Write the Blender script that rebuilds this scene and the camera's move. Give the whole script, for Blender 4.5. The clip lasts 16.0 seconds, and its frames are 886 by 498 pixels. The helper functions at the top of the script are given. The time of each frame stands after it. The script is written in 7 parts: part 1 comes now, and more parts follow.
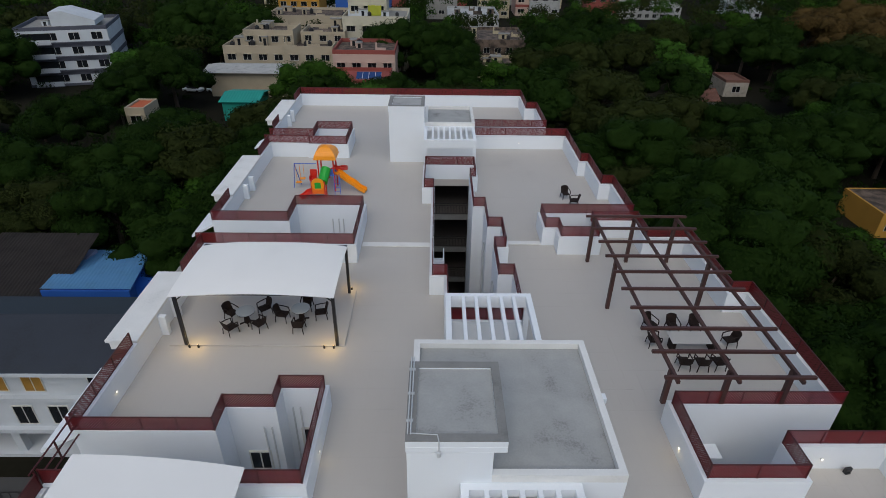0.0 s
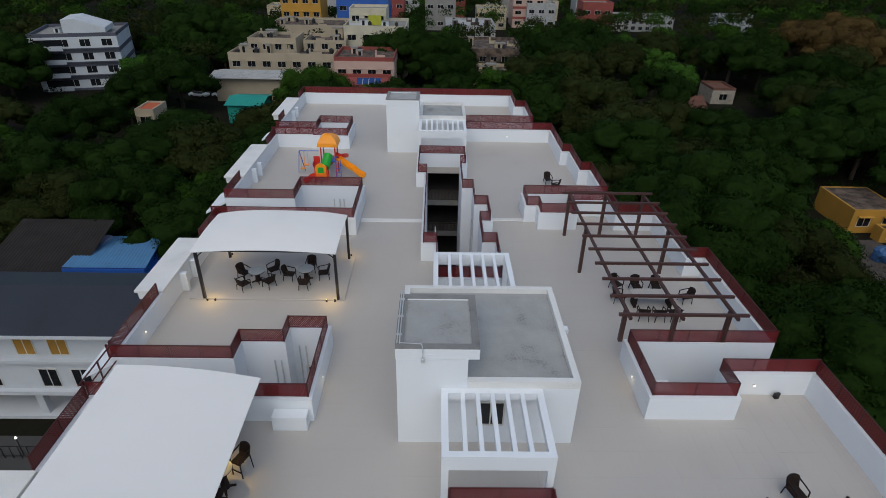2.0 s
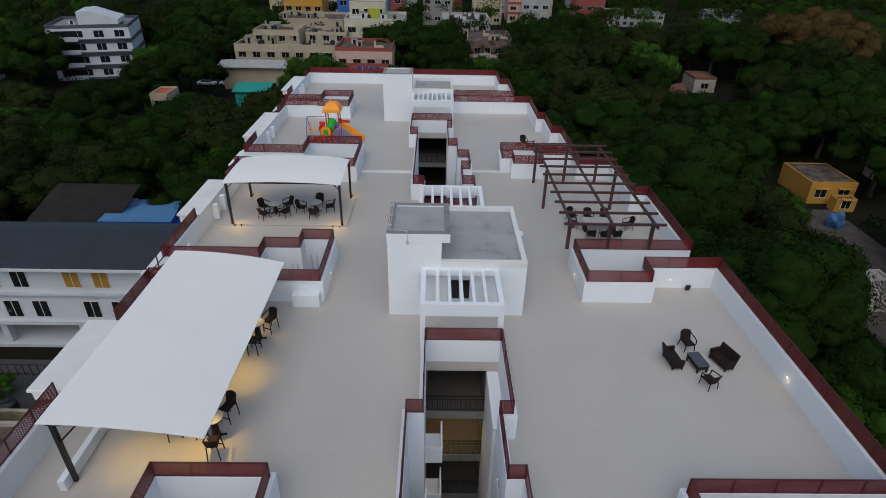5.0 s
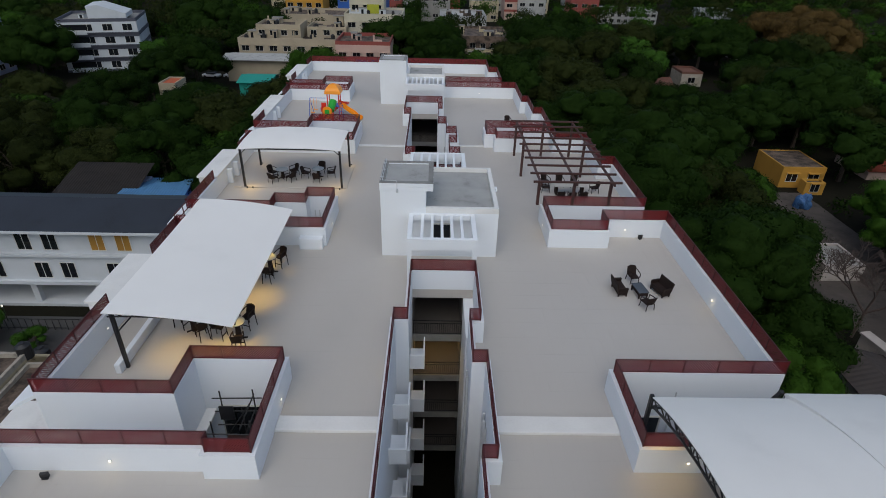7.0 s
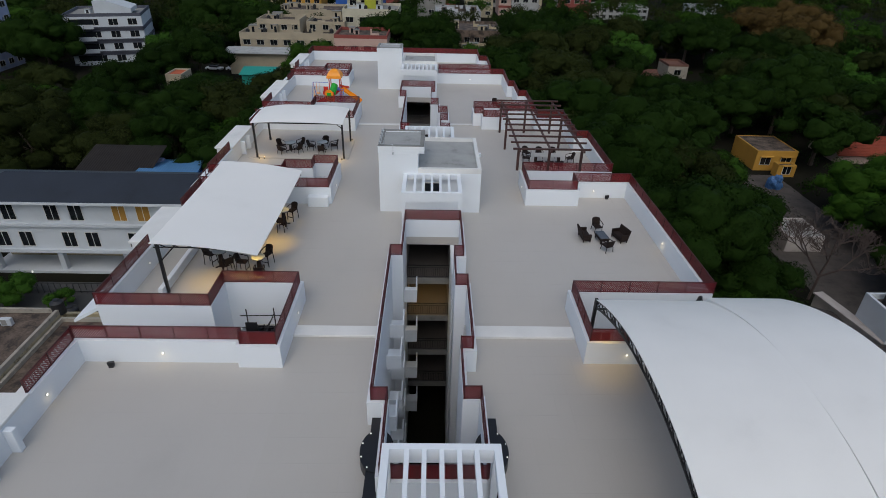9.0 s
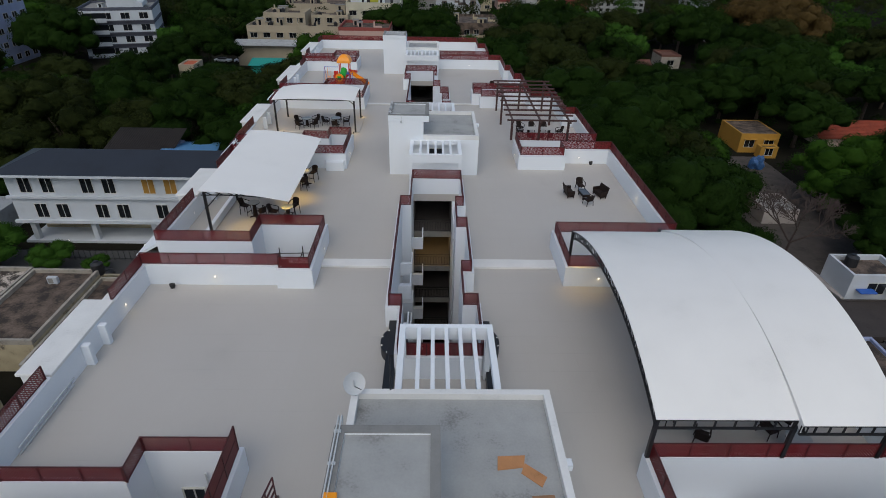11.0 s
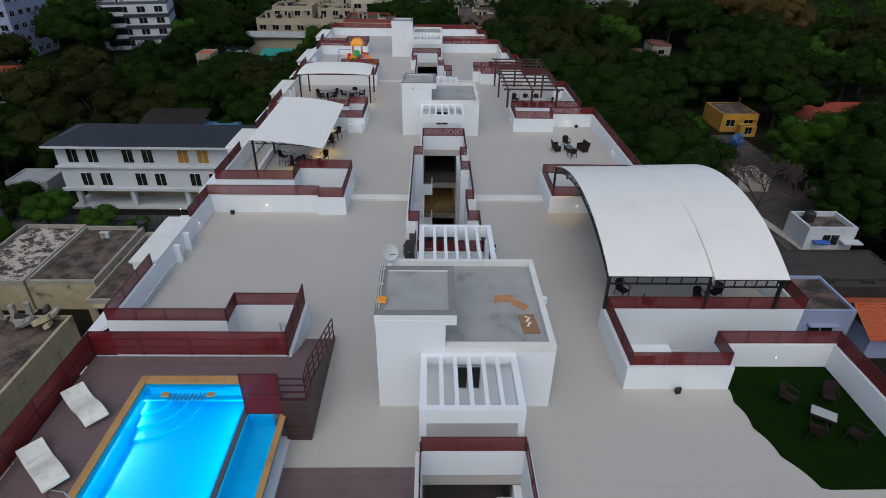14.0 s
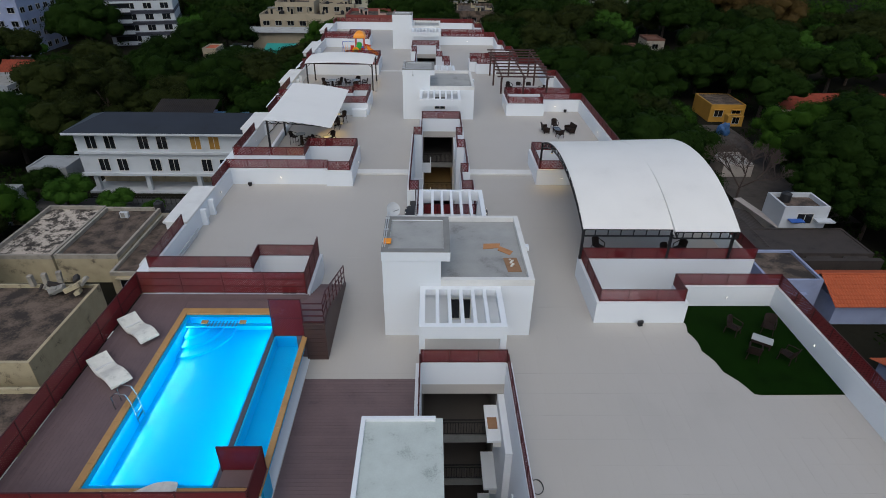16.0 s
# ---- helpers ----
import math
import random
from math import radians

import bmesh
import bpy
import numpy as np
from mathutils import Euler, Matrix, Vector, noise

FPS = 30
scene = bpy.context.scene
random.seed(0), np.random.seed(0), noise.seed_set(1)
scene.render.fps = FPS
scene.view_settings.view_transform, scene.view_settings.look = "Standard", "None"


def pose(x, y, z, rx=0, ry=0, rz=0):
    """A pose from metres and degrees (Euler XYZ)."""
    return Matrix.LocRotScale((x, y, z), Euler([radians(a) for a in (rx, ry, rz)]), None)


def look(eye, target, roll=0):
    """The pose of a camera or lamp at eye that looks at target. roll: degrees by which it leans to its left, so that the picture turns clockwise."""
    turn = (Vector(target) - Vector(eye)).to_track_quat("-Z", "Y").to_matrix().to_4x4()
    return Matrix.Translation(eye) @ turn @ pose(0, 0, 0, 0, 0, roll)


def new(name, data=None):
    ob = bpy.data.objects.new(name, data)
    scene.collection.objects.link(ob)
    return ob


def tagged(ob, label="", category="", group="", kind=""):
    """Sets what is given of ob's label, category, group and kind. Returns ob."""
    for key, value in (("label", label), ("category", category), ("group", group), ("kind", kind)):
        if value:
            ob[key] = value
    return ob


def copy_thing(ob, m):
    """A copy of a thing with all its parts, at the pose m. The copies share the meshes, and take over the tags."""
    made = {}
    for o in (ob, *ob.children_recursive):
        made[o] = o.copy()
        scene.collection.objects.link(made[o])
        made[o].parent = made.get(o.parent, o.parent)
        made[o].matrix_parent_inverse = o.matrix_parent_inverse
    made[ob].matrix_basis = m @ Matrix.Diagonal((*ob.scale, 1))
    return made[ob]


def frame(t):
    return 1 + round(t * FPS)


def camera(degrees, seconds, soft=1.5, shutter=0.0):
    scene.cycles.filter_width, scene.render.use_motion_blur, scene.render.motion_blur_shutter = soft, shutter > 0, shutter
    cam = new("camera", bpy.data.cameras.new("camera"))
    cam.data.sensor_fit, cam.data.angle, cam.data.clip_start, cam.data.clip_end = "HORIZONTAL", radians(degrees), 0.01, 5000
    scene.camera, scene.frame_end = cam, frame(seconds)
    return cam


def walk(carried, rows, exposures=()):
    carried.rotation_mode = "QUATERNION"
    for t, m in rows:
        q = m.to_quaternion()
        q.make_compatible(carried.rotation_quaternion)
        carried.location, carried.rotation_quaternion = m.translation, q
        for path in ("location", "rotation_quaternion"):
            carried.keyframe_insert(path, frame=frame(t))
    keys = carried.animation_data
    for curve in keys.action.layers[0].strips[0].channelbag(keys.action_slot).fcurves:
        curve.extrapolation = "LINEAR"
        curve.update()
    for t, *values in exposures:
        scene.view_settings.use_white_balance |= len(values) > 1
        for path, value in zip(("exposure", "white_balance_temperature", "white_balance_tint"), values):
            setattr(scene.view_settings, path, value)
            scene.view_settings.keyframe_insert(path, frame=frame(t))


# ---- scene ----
cam = camera(76.1, 16.0, soft=0.9)
PATH = [
    (0, (0.795, -11.178, 17.809), (0.823, -9.462, 16.784), 0.9),
    (0.5, (0.918, -12.137, 17.687), (0.945, -10.411, 16.676), 1.0),
    (1, (1.05, -13.162, 17.588), (1.077, -11.43, 16.59), 1.0),
    (1.5, (1.184, -14.303, 17.515), (1.213, -12.566, 16.524), 1.2),
    (2, (1.308, -15.506, 17.506), (1.339, -13.767, 16.517), 1.2),
    (2.5, (1.419, -16.732, 17.465), (1.45, -14.994, 16.476), 1.2),
    (3, (1.514, -18.048, 17.438), (1.545, -16.31, 16.448), 1.3),
    (3.5, (1.632, -19.321, 17.349), (1.663, -17.584, 16.357), 1.3),
    (4, (1.806, -20.625, 17.28), (1.836, -18.888, 16.289), 1.2),
    (6.5, (2.821, -27.604, 17.079), (2.858, -25.868, 16.088), 1.4),
    (7, (3.014, -29.055, 17.114), (3.049, -27.319, 16.121), 1.5),
    (7.5, (3.168, -30.488, 17.137), (3.205, -28.753, 16.144), 1.5),
    (8, (3.281, -31.894, 17.131), (3.32, -30.159, 16.136), 1.6),
    (8.5, (3.44, -33.311, 17.116), (3.476, -31.578, 16.118), 1.4),
    (9, (3.451, -34.787, 17.139), (3.495, -33.055, 16.141), 1.5),
    (11.5, (3.094, -42.247, 17.187), (3.135, -40.521, 16.176), 1.2),
    (12, (2.906, -43.698, 17.225), (2.947, -41.973, 16.213), 1.1),
    (12.5, (2.752, -45.12, 17.279), (2.792, -43.396, 16.265), 1.0),
    (13, (2.646, -46.518, 17.244), (2.686, -44.794, 16.23), 1.1),
    (13.5, (2.6, -47.802, 17.181), (2.64, -46.079, 16.166), 1.0),
    (14, (2.618, -49.065, 17.094), (2.659, -47.343, 16.078), 1.0),
    (14.5, (2.639, -50.27, 17.11), (2.68, -48.55, 16.091), 1.0),
    (15, (2.63, -51.449, 17.163), (2.673, -49.729, 16.143), 1.0),
    (15.5, (2.689, -52.547, 17.23), (2.73, -50.828, 16.208), 0.8),
    (16, (2.736, -53.579, 17.24), (2.777, -51.861, 16.218), 0.9),
]
walk(cam, [(t, look(eye, target, roll)) for t, eye, target, roll in PATH], exposures=((0, -0.1, 6420, 5), (16, -0.1, 6420, 5)))

# ---- world and light: overcast dusk ----
world = bpy.data.worlds.new("dusk_sky")
scene.world = world
world.use_nodes = True
wn = world.node_tree
sky = wn.nodes.new("ShaderNodeTexSky")
sky.sky_type, sky.sun_disc = "NISHITA", False
sky.sun_elevation, sky.sun_rotation = radians(50), radians(200)
sky.air_density, sky.dust_density, sky.ozone_density = 1.0, 2.8, 1.2
wn.links.new(sky.outputs[0], wn.nodes["Background"].inputs[0])
wn.nodes["Background"].inputs[1].default_value = 0.125

sun_data = bpy.data.lights.new("sun", "SUN")
sun_data.energy, sun_data.angle, sun_data.color = 0.85, radians(60), (1.0, 0.97, 0.96)
sun = new("sun", sun_data)
sun.matrix_world = look((0, 0, 60), (-12, 36, 0))

GROUND = -15.5


# ---- materials ----
def material(name, colour, rough=0.7, metal=0.0, var=0.12, scale=3.0, fine=40.0, bump=0.15, stain=None, island=0.0, piece=0.0, spec=0.5):
    """Paint or stone with broad stains, fine grain, slight relief."""
    m = bpy.data.materials.new(name)
    m.use_nodes = True
    nt = m.node_tree
    n, l = nt.nodes, nt.links
    bsdf = n["Principled BSDF"]
    bsdf.inputs["Roughness"].default_value = rough
    bsdf.inputs["Metallic"].default_value = metal
    bsdf.inputs["Specular IOR Level"].default_value = spec
    geo = n.new("ShaderNodeTexCoord")
    big = n.new("ShaderNodeTexNoise")
    big.inputs["Scale"].default_value, big.inputs["Detail"].default_value = 1.0 / scale, 6.0
    small = n.new("ShaderNodeTexNoise")
    small.inputs["Scale"].default_value, small.inputs["Detail"].default_value = fine, 3.0
    pos = n.new("ShaderNodeNewGeometry")
    l.new(pos.outputs["Position"], big.inputs["Vector"])
    l.new(pos.outputs["Position"], small.inputs["Vector"])
    add = n.new("ShaderNodeMath")
    add.operation = "MULTIPLY_ADD"
    add.inputs[1].default_value = 0.35
    l.new(small.outputs["Fac"], add.inputs[0])
    l.new(big.outputs["Fac"], add.inputs[2])
    last = add.outputs[0]
    for amount, source in ((island, pos.outputs["Random Per Island"]), (piece, None)):
        if amount:
            if source is None:
                source = n.new("ShaderNodeObjectInfo").outputs["Random"]
            more = n.new("ShaderNodeMath")
            more.operation = "MULTIPLY_ADD"
            more.inputs[1].default_value = amount
            l.new(source, more.inputs[0])
            l.new(last, more.inputs[2])
            last = more.outputs[0]
    ramp = n.new("ShaderNodeValToRGB")
    top = 1.0 + island + piece
    ramp.color_ramp.elements[0].position, ramp.color_ramp.elements[1].position = 0.35, min(1.0, 0.95 * top)
    dark = stain or [c * (1 - 2 * var) for c in colour]
    ramp.color_ramp.elements[0].color = (*dark, 1)
    ramp.color_ramp.elements[1].color = (*[min(1, c * (1 + var)) for c in colour], 1)
    mid = ramp.color_ramp.elements.new(0.58)
    mid.color = (*colour, 1)
    l.new(last, ramp.inputs[0])
    l.new(ramp.outputs[0], bsdf.inputs["Base Color"])
    if bump:
        b = n.new("ShaderNodeBump")
        b.inputs["Strength"].default_value, b.inputs["Distance"].default_value = bump, 0.01
        l.new(small.outputs["Fac"], b.inputs["Height"])
        l.new(b.outputs[0], bsdf.inputs["Normal"])
    return m


def glowing(name, colour, strength):
    m = bpy.data.materials.new(name)
    m.use_nodes = True
    b = m.node_tree.nodes["Principled BSDF"]
    b.inputs["Emission Color"].default_value = (*colour, 1)
    b.inputs["Emission Strength"].default_value = strength
    b.inputs["Base Color"].default_value = (*colour, 1)
    return m


def leafy(name, colour, alt):
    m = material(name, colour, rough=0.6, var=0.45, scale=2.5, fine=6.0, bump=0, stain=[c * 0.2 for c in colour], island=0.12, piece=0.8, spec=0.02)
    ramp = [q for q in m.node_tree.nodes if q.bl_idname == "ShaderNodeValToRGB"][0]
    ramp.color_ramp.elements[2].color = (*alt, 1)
    # light passes through the leaves
    nt = m.node_tree
    thin, blend = nt.nodes.new("ShaderNodeBsdfTranslucent"), nt.nodes.new("ShaderNodeMixShader")
    blend.inputs[0].default_value = 0.25
    nt.links.new(ramp.outputs[0], thin.inputs[0])
    nt.links.new(nt.nodes["Principled BSDF"].outputs[0], blend.inputs[1])
    nt.links.new(thin.outputs[0], blend.inputs[2])
    nt.links.new(blend.outputs[0], nt.nodes["Material Output"].inputs[0])
    return m


WHITE = material("white_wall_paint", (0.725, 0.76, 0.80), rough=0.75, var=0.035, scale=4.0, fine=25)
WHITE_OLD = material("weathered_white_paint", (0.66, 0.66, 0.65), rough=0.8, var=0.10, scale=1.2, fine=12)
LATTICE = material("red_painted_metal", (0.158, 0.010, 0.014), rough=0.5, var=0.15, scale=2, fine=60)
POST = material("dark_red_painted_steel", (0.062, 0.007, 0.009), rough=0.5, var=0.15)
TILE = material("beige_floor_tile", (0.45, 0.426, 0.396), rough=0.5, var=0.06, scale=5, fine=30, bump=0.03, island=0.035)
TILE_PIECE = material("beige_floor_tile_piece", (0.448, 0.424, 0.392), rough=0.5, var=0.05, scale=5, fine=30, bump=0.03, piece=0.035)
JOINT = material("tile_joint_mortar", (0.415, 0.39, 0.357), rough=0.6, var=0.05)
CONCRETE = material("grey_roof_concrete", (0.31, 0.315, 0.31), rough=0.9, var=0.2, scale=1.1, fine=14, bump=0.4, stain=(0.15, 0.15, 0.145))
KERB = material("weathered_concrete_kerb", (0.20, 0.20, 0.195), rough=0.9, var=0.2, scale=0.7, fine=14, bump=0.3)
CONCRETE_DARK = material("stained_concrete", (0.22, 0.215, 0.20), rough=0.9, var=0.2, scale=0.8, fine=14, bump=0.3)
BLACK = material("black_painted_steel", (0.012, 0.012, 0.014), rough=0.45, var=0.2)
BROWN = material("brown_painted_pergola_steel", (0.055, 0.022, 0.018), rough=0.55, var=0.2)
FABRIC = material("white_tensile_fabric", (0.78, 0.77, 0.75), rough=0.6, var=0.03, scale=3, fine=80, bump=0.05)
FABRIC_OLD = material("aged_tensile_fabric", (0.745, 0.735, 0.715), rough=0.5, var=0.05, scale=2.2, fine=60, bump=0.05)
SEAM = material("grey_fabric_seam", (0.64, 0.63, 0.61), rough=0.7, var=0.05)
RATTAN = material("dark_brown_rattan", (0.018, 0.011, 0.009), rough=0.7, spec=0.2, var=0.35, scale=0.2, fine=120, bump=0.6)
GLASSTOP = material("frosted_glass_tabletop", (0.36, 0.38, 0.38), rough=0.15, var=0.05)
DARKGLASS = material("dark_window_glass", (0.012, 0.014, 0.017), rough=0.08, var=0.1, bump=0)
# amber base colour imitates the warm light of a lit room
AMBERGLOW = material("painted_amber_glow", (0.32, 0.17, 0.03), rough=0.5, var=0.15)
FRAME = material("pale_window_frame", (0.55, 0.54, 0.50), rough=0.5, var=0.06)
PIPE = material("grey_pvc_pipe", (0.50, 0.52, 0.54), rough=0.45, var=0.06)
ORANGE = material("orange_moulded_plastic", (0.85, 0.16, 0.01), rough=0.35, var=0.06, bump=0)
YELLOW = material("yellow_moulded_plastic", (0.86, 0.30, 0.008), rough=0.35, var=0.06, bump=0)
GREEN = material("green_moulded_plastic", (0.02, 0.33, 0.03), rough=0.35, var=0.08, bump=0)
RED = material("red_moulded_plastic", (0.62, 0.03, 0.015), rough=0.35, var=0.08, bump=0)
BLUE = material("blue_painted_tube", (0.05, 0.12, 0.5), rough=0.4, var=0.08, bump=0)
DECK = material("brown_deck_plank", (0.128, 0.088, 0.090), rough=0.6, var=0.22, scale=1.1, fine=9, piece=0.22)
DECK_GAP = material("deck_gap", (0.095, 0.068, 0.068), rough=0.9)
CLAD = material("brown_cladding", (0.062, 0.034, 0.030), rough=0.55, var=0.12)
POOLTILE = material("turquoise_pool_tile", (0.010, 0.43, 0.78), rough=0.3, var=0.05, scale=2, fine=6, bump=0)
COPING = material("tan_stone_coping", (0.42, 0.24, 0.09), rough=0.6, var=0.15, scale=0.8, fine=30)
TURF = material("artificial_turf", (0.0036, 0.0150, 0.0009), rough=0.95, spec=0.05, var=0.3, scale=0.8, fine=60, bump=0.8)
CUSHION = material("white_lounger_cushion", (0.66, 0.65, 0.60), rough=0.85, var=0.16, scale=0.25, fine=20)
CHROME = material("polished_steel", (0.32, 0.34, 0.36), rough=0.28, metal=1.0, var=0.05, bump=0)
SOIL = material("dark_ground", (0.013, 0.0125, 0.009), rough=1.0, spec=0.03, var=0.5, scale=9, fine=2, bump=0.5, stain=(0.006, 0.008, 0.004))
ASPHALT = material("asphalt", (0.05, 0.05, 0.05), rough=0.9, var=0.2, scale=3, fine=25)
BARK = material("tree_bark", (0.055, 0.040, 0.030), rough=0.9, var=0.3, scale=0.5, fine=12, bump=0.6)
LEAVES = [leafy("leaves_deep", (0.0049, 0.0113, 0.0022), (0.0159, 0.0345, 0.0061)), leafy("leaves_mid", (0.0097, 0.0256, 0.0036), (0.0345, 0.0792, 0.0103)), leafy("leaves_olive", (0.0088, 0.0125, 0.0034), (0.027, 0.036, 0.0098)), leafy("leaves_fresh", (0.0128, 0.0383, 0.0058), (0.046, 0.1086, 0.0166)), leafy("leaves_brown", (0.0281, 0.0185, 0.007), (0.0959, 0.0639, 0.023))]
CREAM = material("cream_house_paint", (0.34, 0.29, 0.21), rough=0.85, var=0.14, scale=2.5, fine=10)
PALEYELLOW = material("faded_yellow_plaster", (0.38, 0.325, 0.215), rough=0.9, var=0.2, scale=1.0, fine=10, stain=(0.12, 0.10, 0.07))
# white plaster greyed in its colour for the shade of nearby trees
SHADEWHITE = material("shade_toned_white_plaster", (0.27, 0.285, 0.30), rough=0.9, var=0.15, scale=1.0, fine=8)
DUSTYKERB = material("dusty_parapet_plaster", (0.30, 0.275, 0.235), rough=0.95, var=0.25, scale=0.7, fine=8)
OCHRE = material("ochre_house_paint", (0.40, 0.215, 0.03), rough=0.85, var=0.15, scale=2.5, fine=10)
PINK = material("pale_pink_house_paint", (0.44, 0.32, 0.27), rough=0.85, var=0.12, scale=2.5)
MAROON = material("maroon_roof_band", (0.22, 0.05, 0.04), rough=0.8, var=0.15)
HOUSEWHITE = material("white_house_paint", (0.48, 0.51, 0.545), rough=0.85, var=0.1, scale=2.5)
PALEBLUE = material("pale_blue_house_paint", (0.25, 0.29, 0.43), rough=0.85, var=0.12, scale=2)
GREYBAND = material("slate_grey_band", (0.07, 0.075, 0.10), rough=0.8, var=0.1)
DARKROOF = material("dark_slate_roof", (0.014, 0.018, 0.027), rough=0.55, var=0.25, scale=2.5, fine=8)
RUSTROOF = material("rusty_corrugated_sheet", (0.036, 0.029, 0.026), rough=0.8, var=0.35, scale=1.5, fine=6)
BLUEROOF = material("blue_corrugated_sheet", (0.19, 0.44, 0.72), rough=0.5, var=0.10, scale=2)
BLUEDEEP = material("deep_blue_panel", (0.02, 0.09, 0.36), rough=0.5, var=0.12)
TEAL = material("teal_sheet_roof", (0.015, 0.24, 0.19), rough=0.5, var=0.1)
DULLTILE = material("dull_brown_roof_tile", (0.11, 0.05, 0.035), rough=0.9, var=0.25, scale=0.8, fine=14, island=0.3)
CLAYTILE = material("orange_clay_roof_tile", (0.31, 0.066, 0.022), rough=0.85, var=0.25, scale=0.8, fine=14, piece=0.3, island=0.3)
WORNTILE = material("worn_red_roof_tile", (0.19, 0.036, 0.016), rough=0.9, var=0.35, scale=0.9, fine=12, island=0.3)
BROWNROOF = material("brown_terrace_roof", (0.085, 0.062, 0.047), rough=0.9, var=0.7, scale=1.4, fine=6, stain=(0.028, 0.021, 0.017))
FLAKEROOF = material("flaking_whitewashed_roof", (0.15, 0.13, 0.11), rough=0.95, var=2.2, scale=0.8, fine=5, bump=0.6, stain=(0.035, 0.028, 0.022))
for m, low, mid, high in ((FLAKEROOF, 0.57, 0.645, 0.73), (BROWNROOF, 0.56, 0.68, 0.82), (PALEYELLOW, 0.47, 0.60, 0.95)):
    ramp = [q for q in m.node_tree.nodes if q.bl_idname == "ShaderNodeValToRGB"][0]
    for e, at in ((2, high), (1, mid), (0, low)):
        ramp.color_ramp.elements[e].position = at
PLASTICBLACK = material("black_water_tank_plastic", (0.014, 0.014, 0.016), rough=0.5)
SOLAR = material("blue_solar_cell", (0.02, 0.05, 0.16), rough=0.2, var=0.1)
CARDBOARD = material("tan_cardboard", (0.27, 0.15, 0.08), rough=0.9, var=0.2, scale=0.4)
RUSTYMAT = material("orange_plywood", (0.42, 0.20, 0.085), rough=0.9, var=0.15, scale=0.4)
WARM = glowing("warm_lamp_lens", (1.0, 0.72, 0.35), 3.0)
HUTROOF = material("weathered_pale_sheet", (0.46, 0.51, 0.49), rough=0.7, var=0.15, scale=0.7, fine=20, stain=(0.22, 0.25, 0.24))
COOL = glowing("white_lamp_lens", (1.0, 0.95, 0.85), 1.4)


# ---- mesh helpers ----
def mesh_of(name, bm, mat):
    me = bpy.data.meshes.new(name)
    bm.normal_update()
    bm.to_mesh(me)
    bm.free()
    for m in mat if isinstance(mat, (list, tuple)) else (mat,):
        me.materials.append(m)
    return me


def from_lists(name, verts, faces, mat, smooth=False):
    me = bpy.data.meshes.new(name)
    me.from_pydata(verts, [], faces)
    me.materials.append(mat)
    if smooth:
        me.polygons.foreach_set("use_smooth", [True] * len(me.polygons))
    me.update()
    return me


def part(name, data, mat, parent, label="", at=None):
    """One mesh object under a thing or a part; data is a bmesh or a mesh."""
    me = mesh_of(name, data, mat) if isinstance(data, bmesh.types.BMesh) else data
    ob = new(name, me)
    ob.parent = parent
    if at is not None:
        ob.matrix_basis = at
    return tagged(ob, label)


def thing(name, label, category, at=None, group="", kind=""):
    ob = tagged(new(name), label, category, group, kind)
    ob.empty_display_size = 0.2
    ob.matrix_basis = at if at is not None else Matrix()
    return ob


def solid(name, bm, mat, label, category, kind="", group="", at=None):
    ob = tagged(new(name, mesh_of(name, bm, mat)), label, category, group, kind)
    if at is not None:
        ob.matrix_basis = at
    return ob


def box(bm, x0, x1, y0, y1, z0, z1, bevel=0.0, m=None):
    r = bmesh.ops.create_cube(bm, size=1.0, matrix=Matrix.Translation(((x0 + x1) / 2, (y0 + y1) / 2, (z0 + z1) / 2)) @ Matrix.Diagonal((x1 - x0, y1 - y0, z1 - z0, 1)))
    vs = r["verts"]
    if bevel:
        es = list({e for v in vs for e in v.link_edges})
        vs = bmesh.ops.bevel(bm, geom=es, offset=bevel, segments=1, affect="EDGES", profile=0.5)["verts"]
    if m is not None:
        bmesh.ops.transform(bm, matrix=m, verts=vs)
    return bm


def boxes(*rows, bevel=0.0):
    bm = bmesh.new()
    for r in rows:
        box(bm, *r, bevel=bevel)
    return bm


def bar(bm, a, b, w=0.05, h=None, sides=4):
    """A bar from a to b: square or round."""
    a, b = Vector(a), Vector(b)
    d = b - a
    m = Matrix.Translation((a + b) / 2) @ d.to_track_quat("Z", "Y").to_matrix().to_4x4()
    if sides == 4:
        bmesh.ops.create_cube(bm, size=1.0, matrix=m @ Matrix.Diagonal((h or w, w, d.length, 1)))
    else:
        bmesh.ops.create_cone(bm, cap_ends=True, segments=sides, radius1=w / 2, radius2=w / 2, depth=d.length, matrix=m)
    return bm


def tube(bm, points, w=0.04, sides=6):
    for a, b in zip(points, points[1:]):
        bar(bm, a, b, w, sides=sides)
    return bm


def disc(bm, x, y, z0, z1, r, sides=24, r2=None):
    bmesh.ops.create_cone(bm, cap_ends=True, segments=sides, radius1=r, radius2=r if r2 is None else r2, depth=z1 - z0, matrix=Matrix.Translation((x, y, (z0 + z1) / 2)))
    return bm


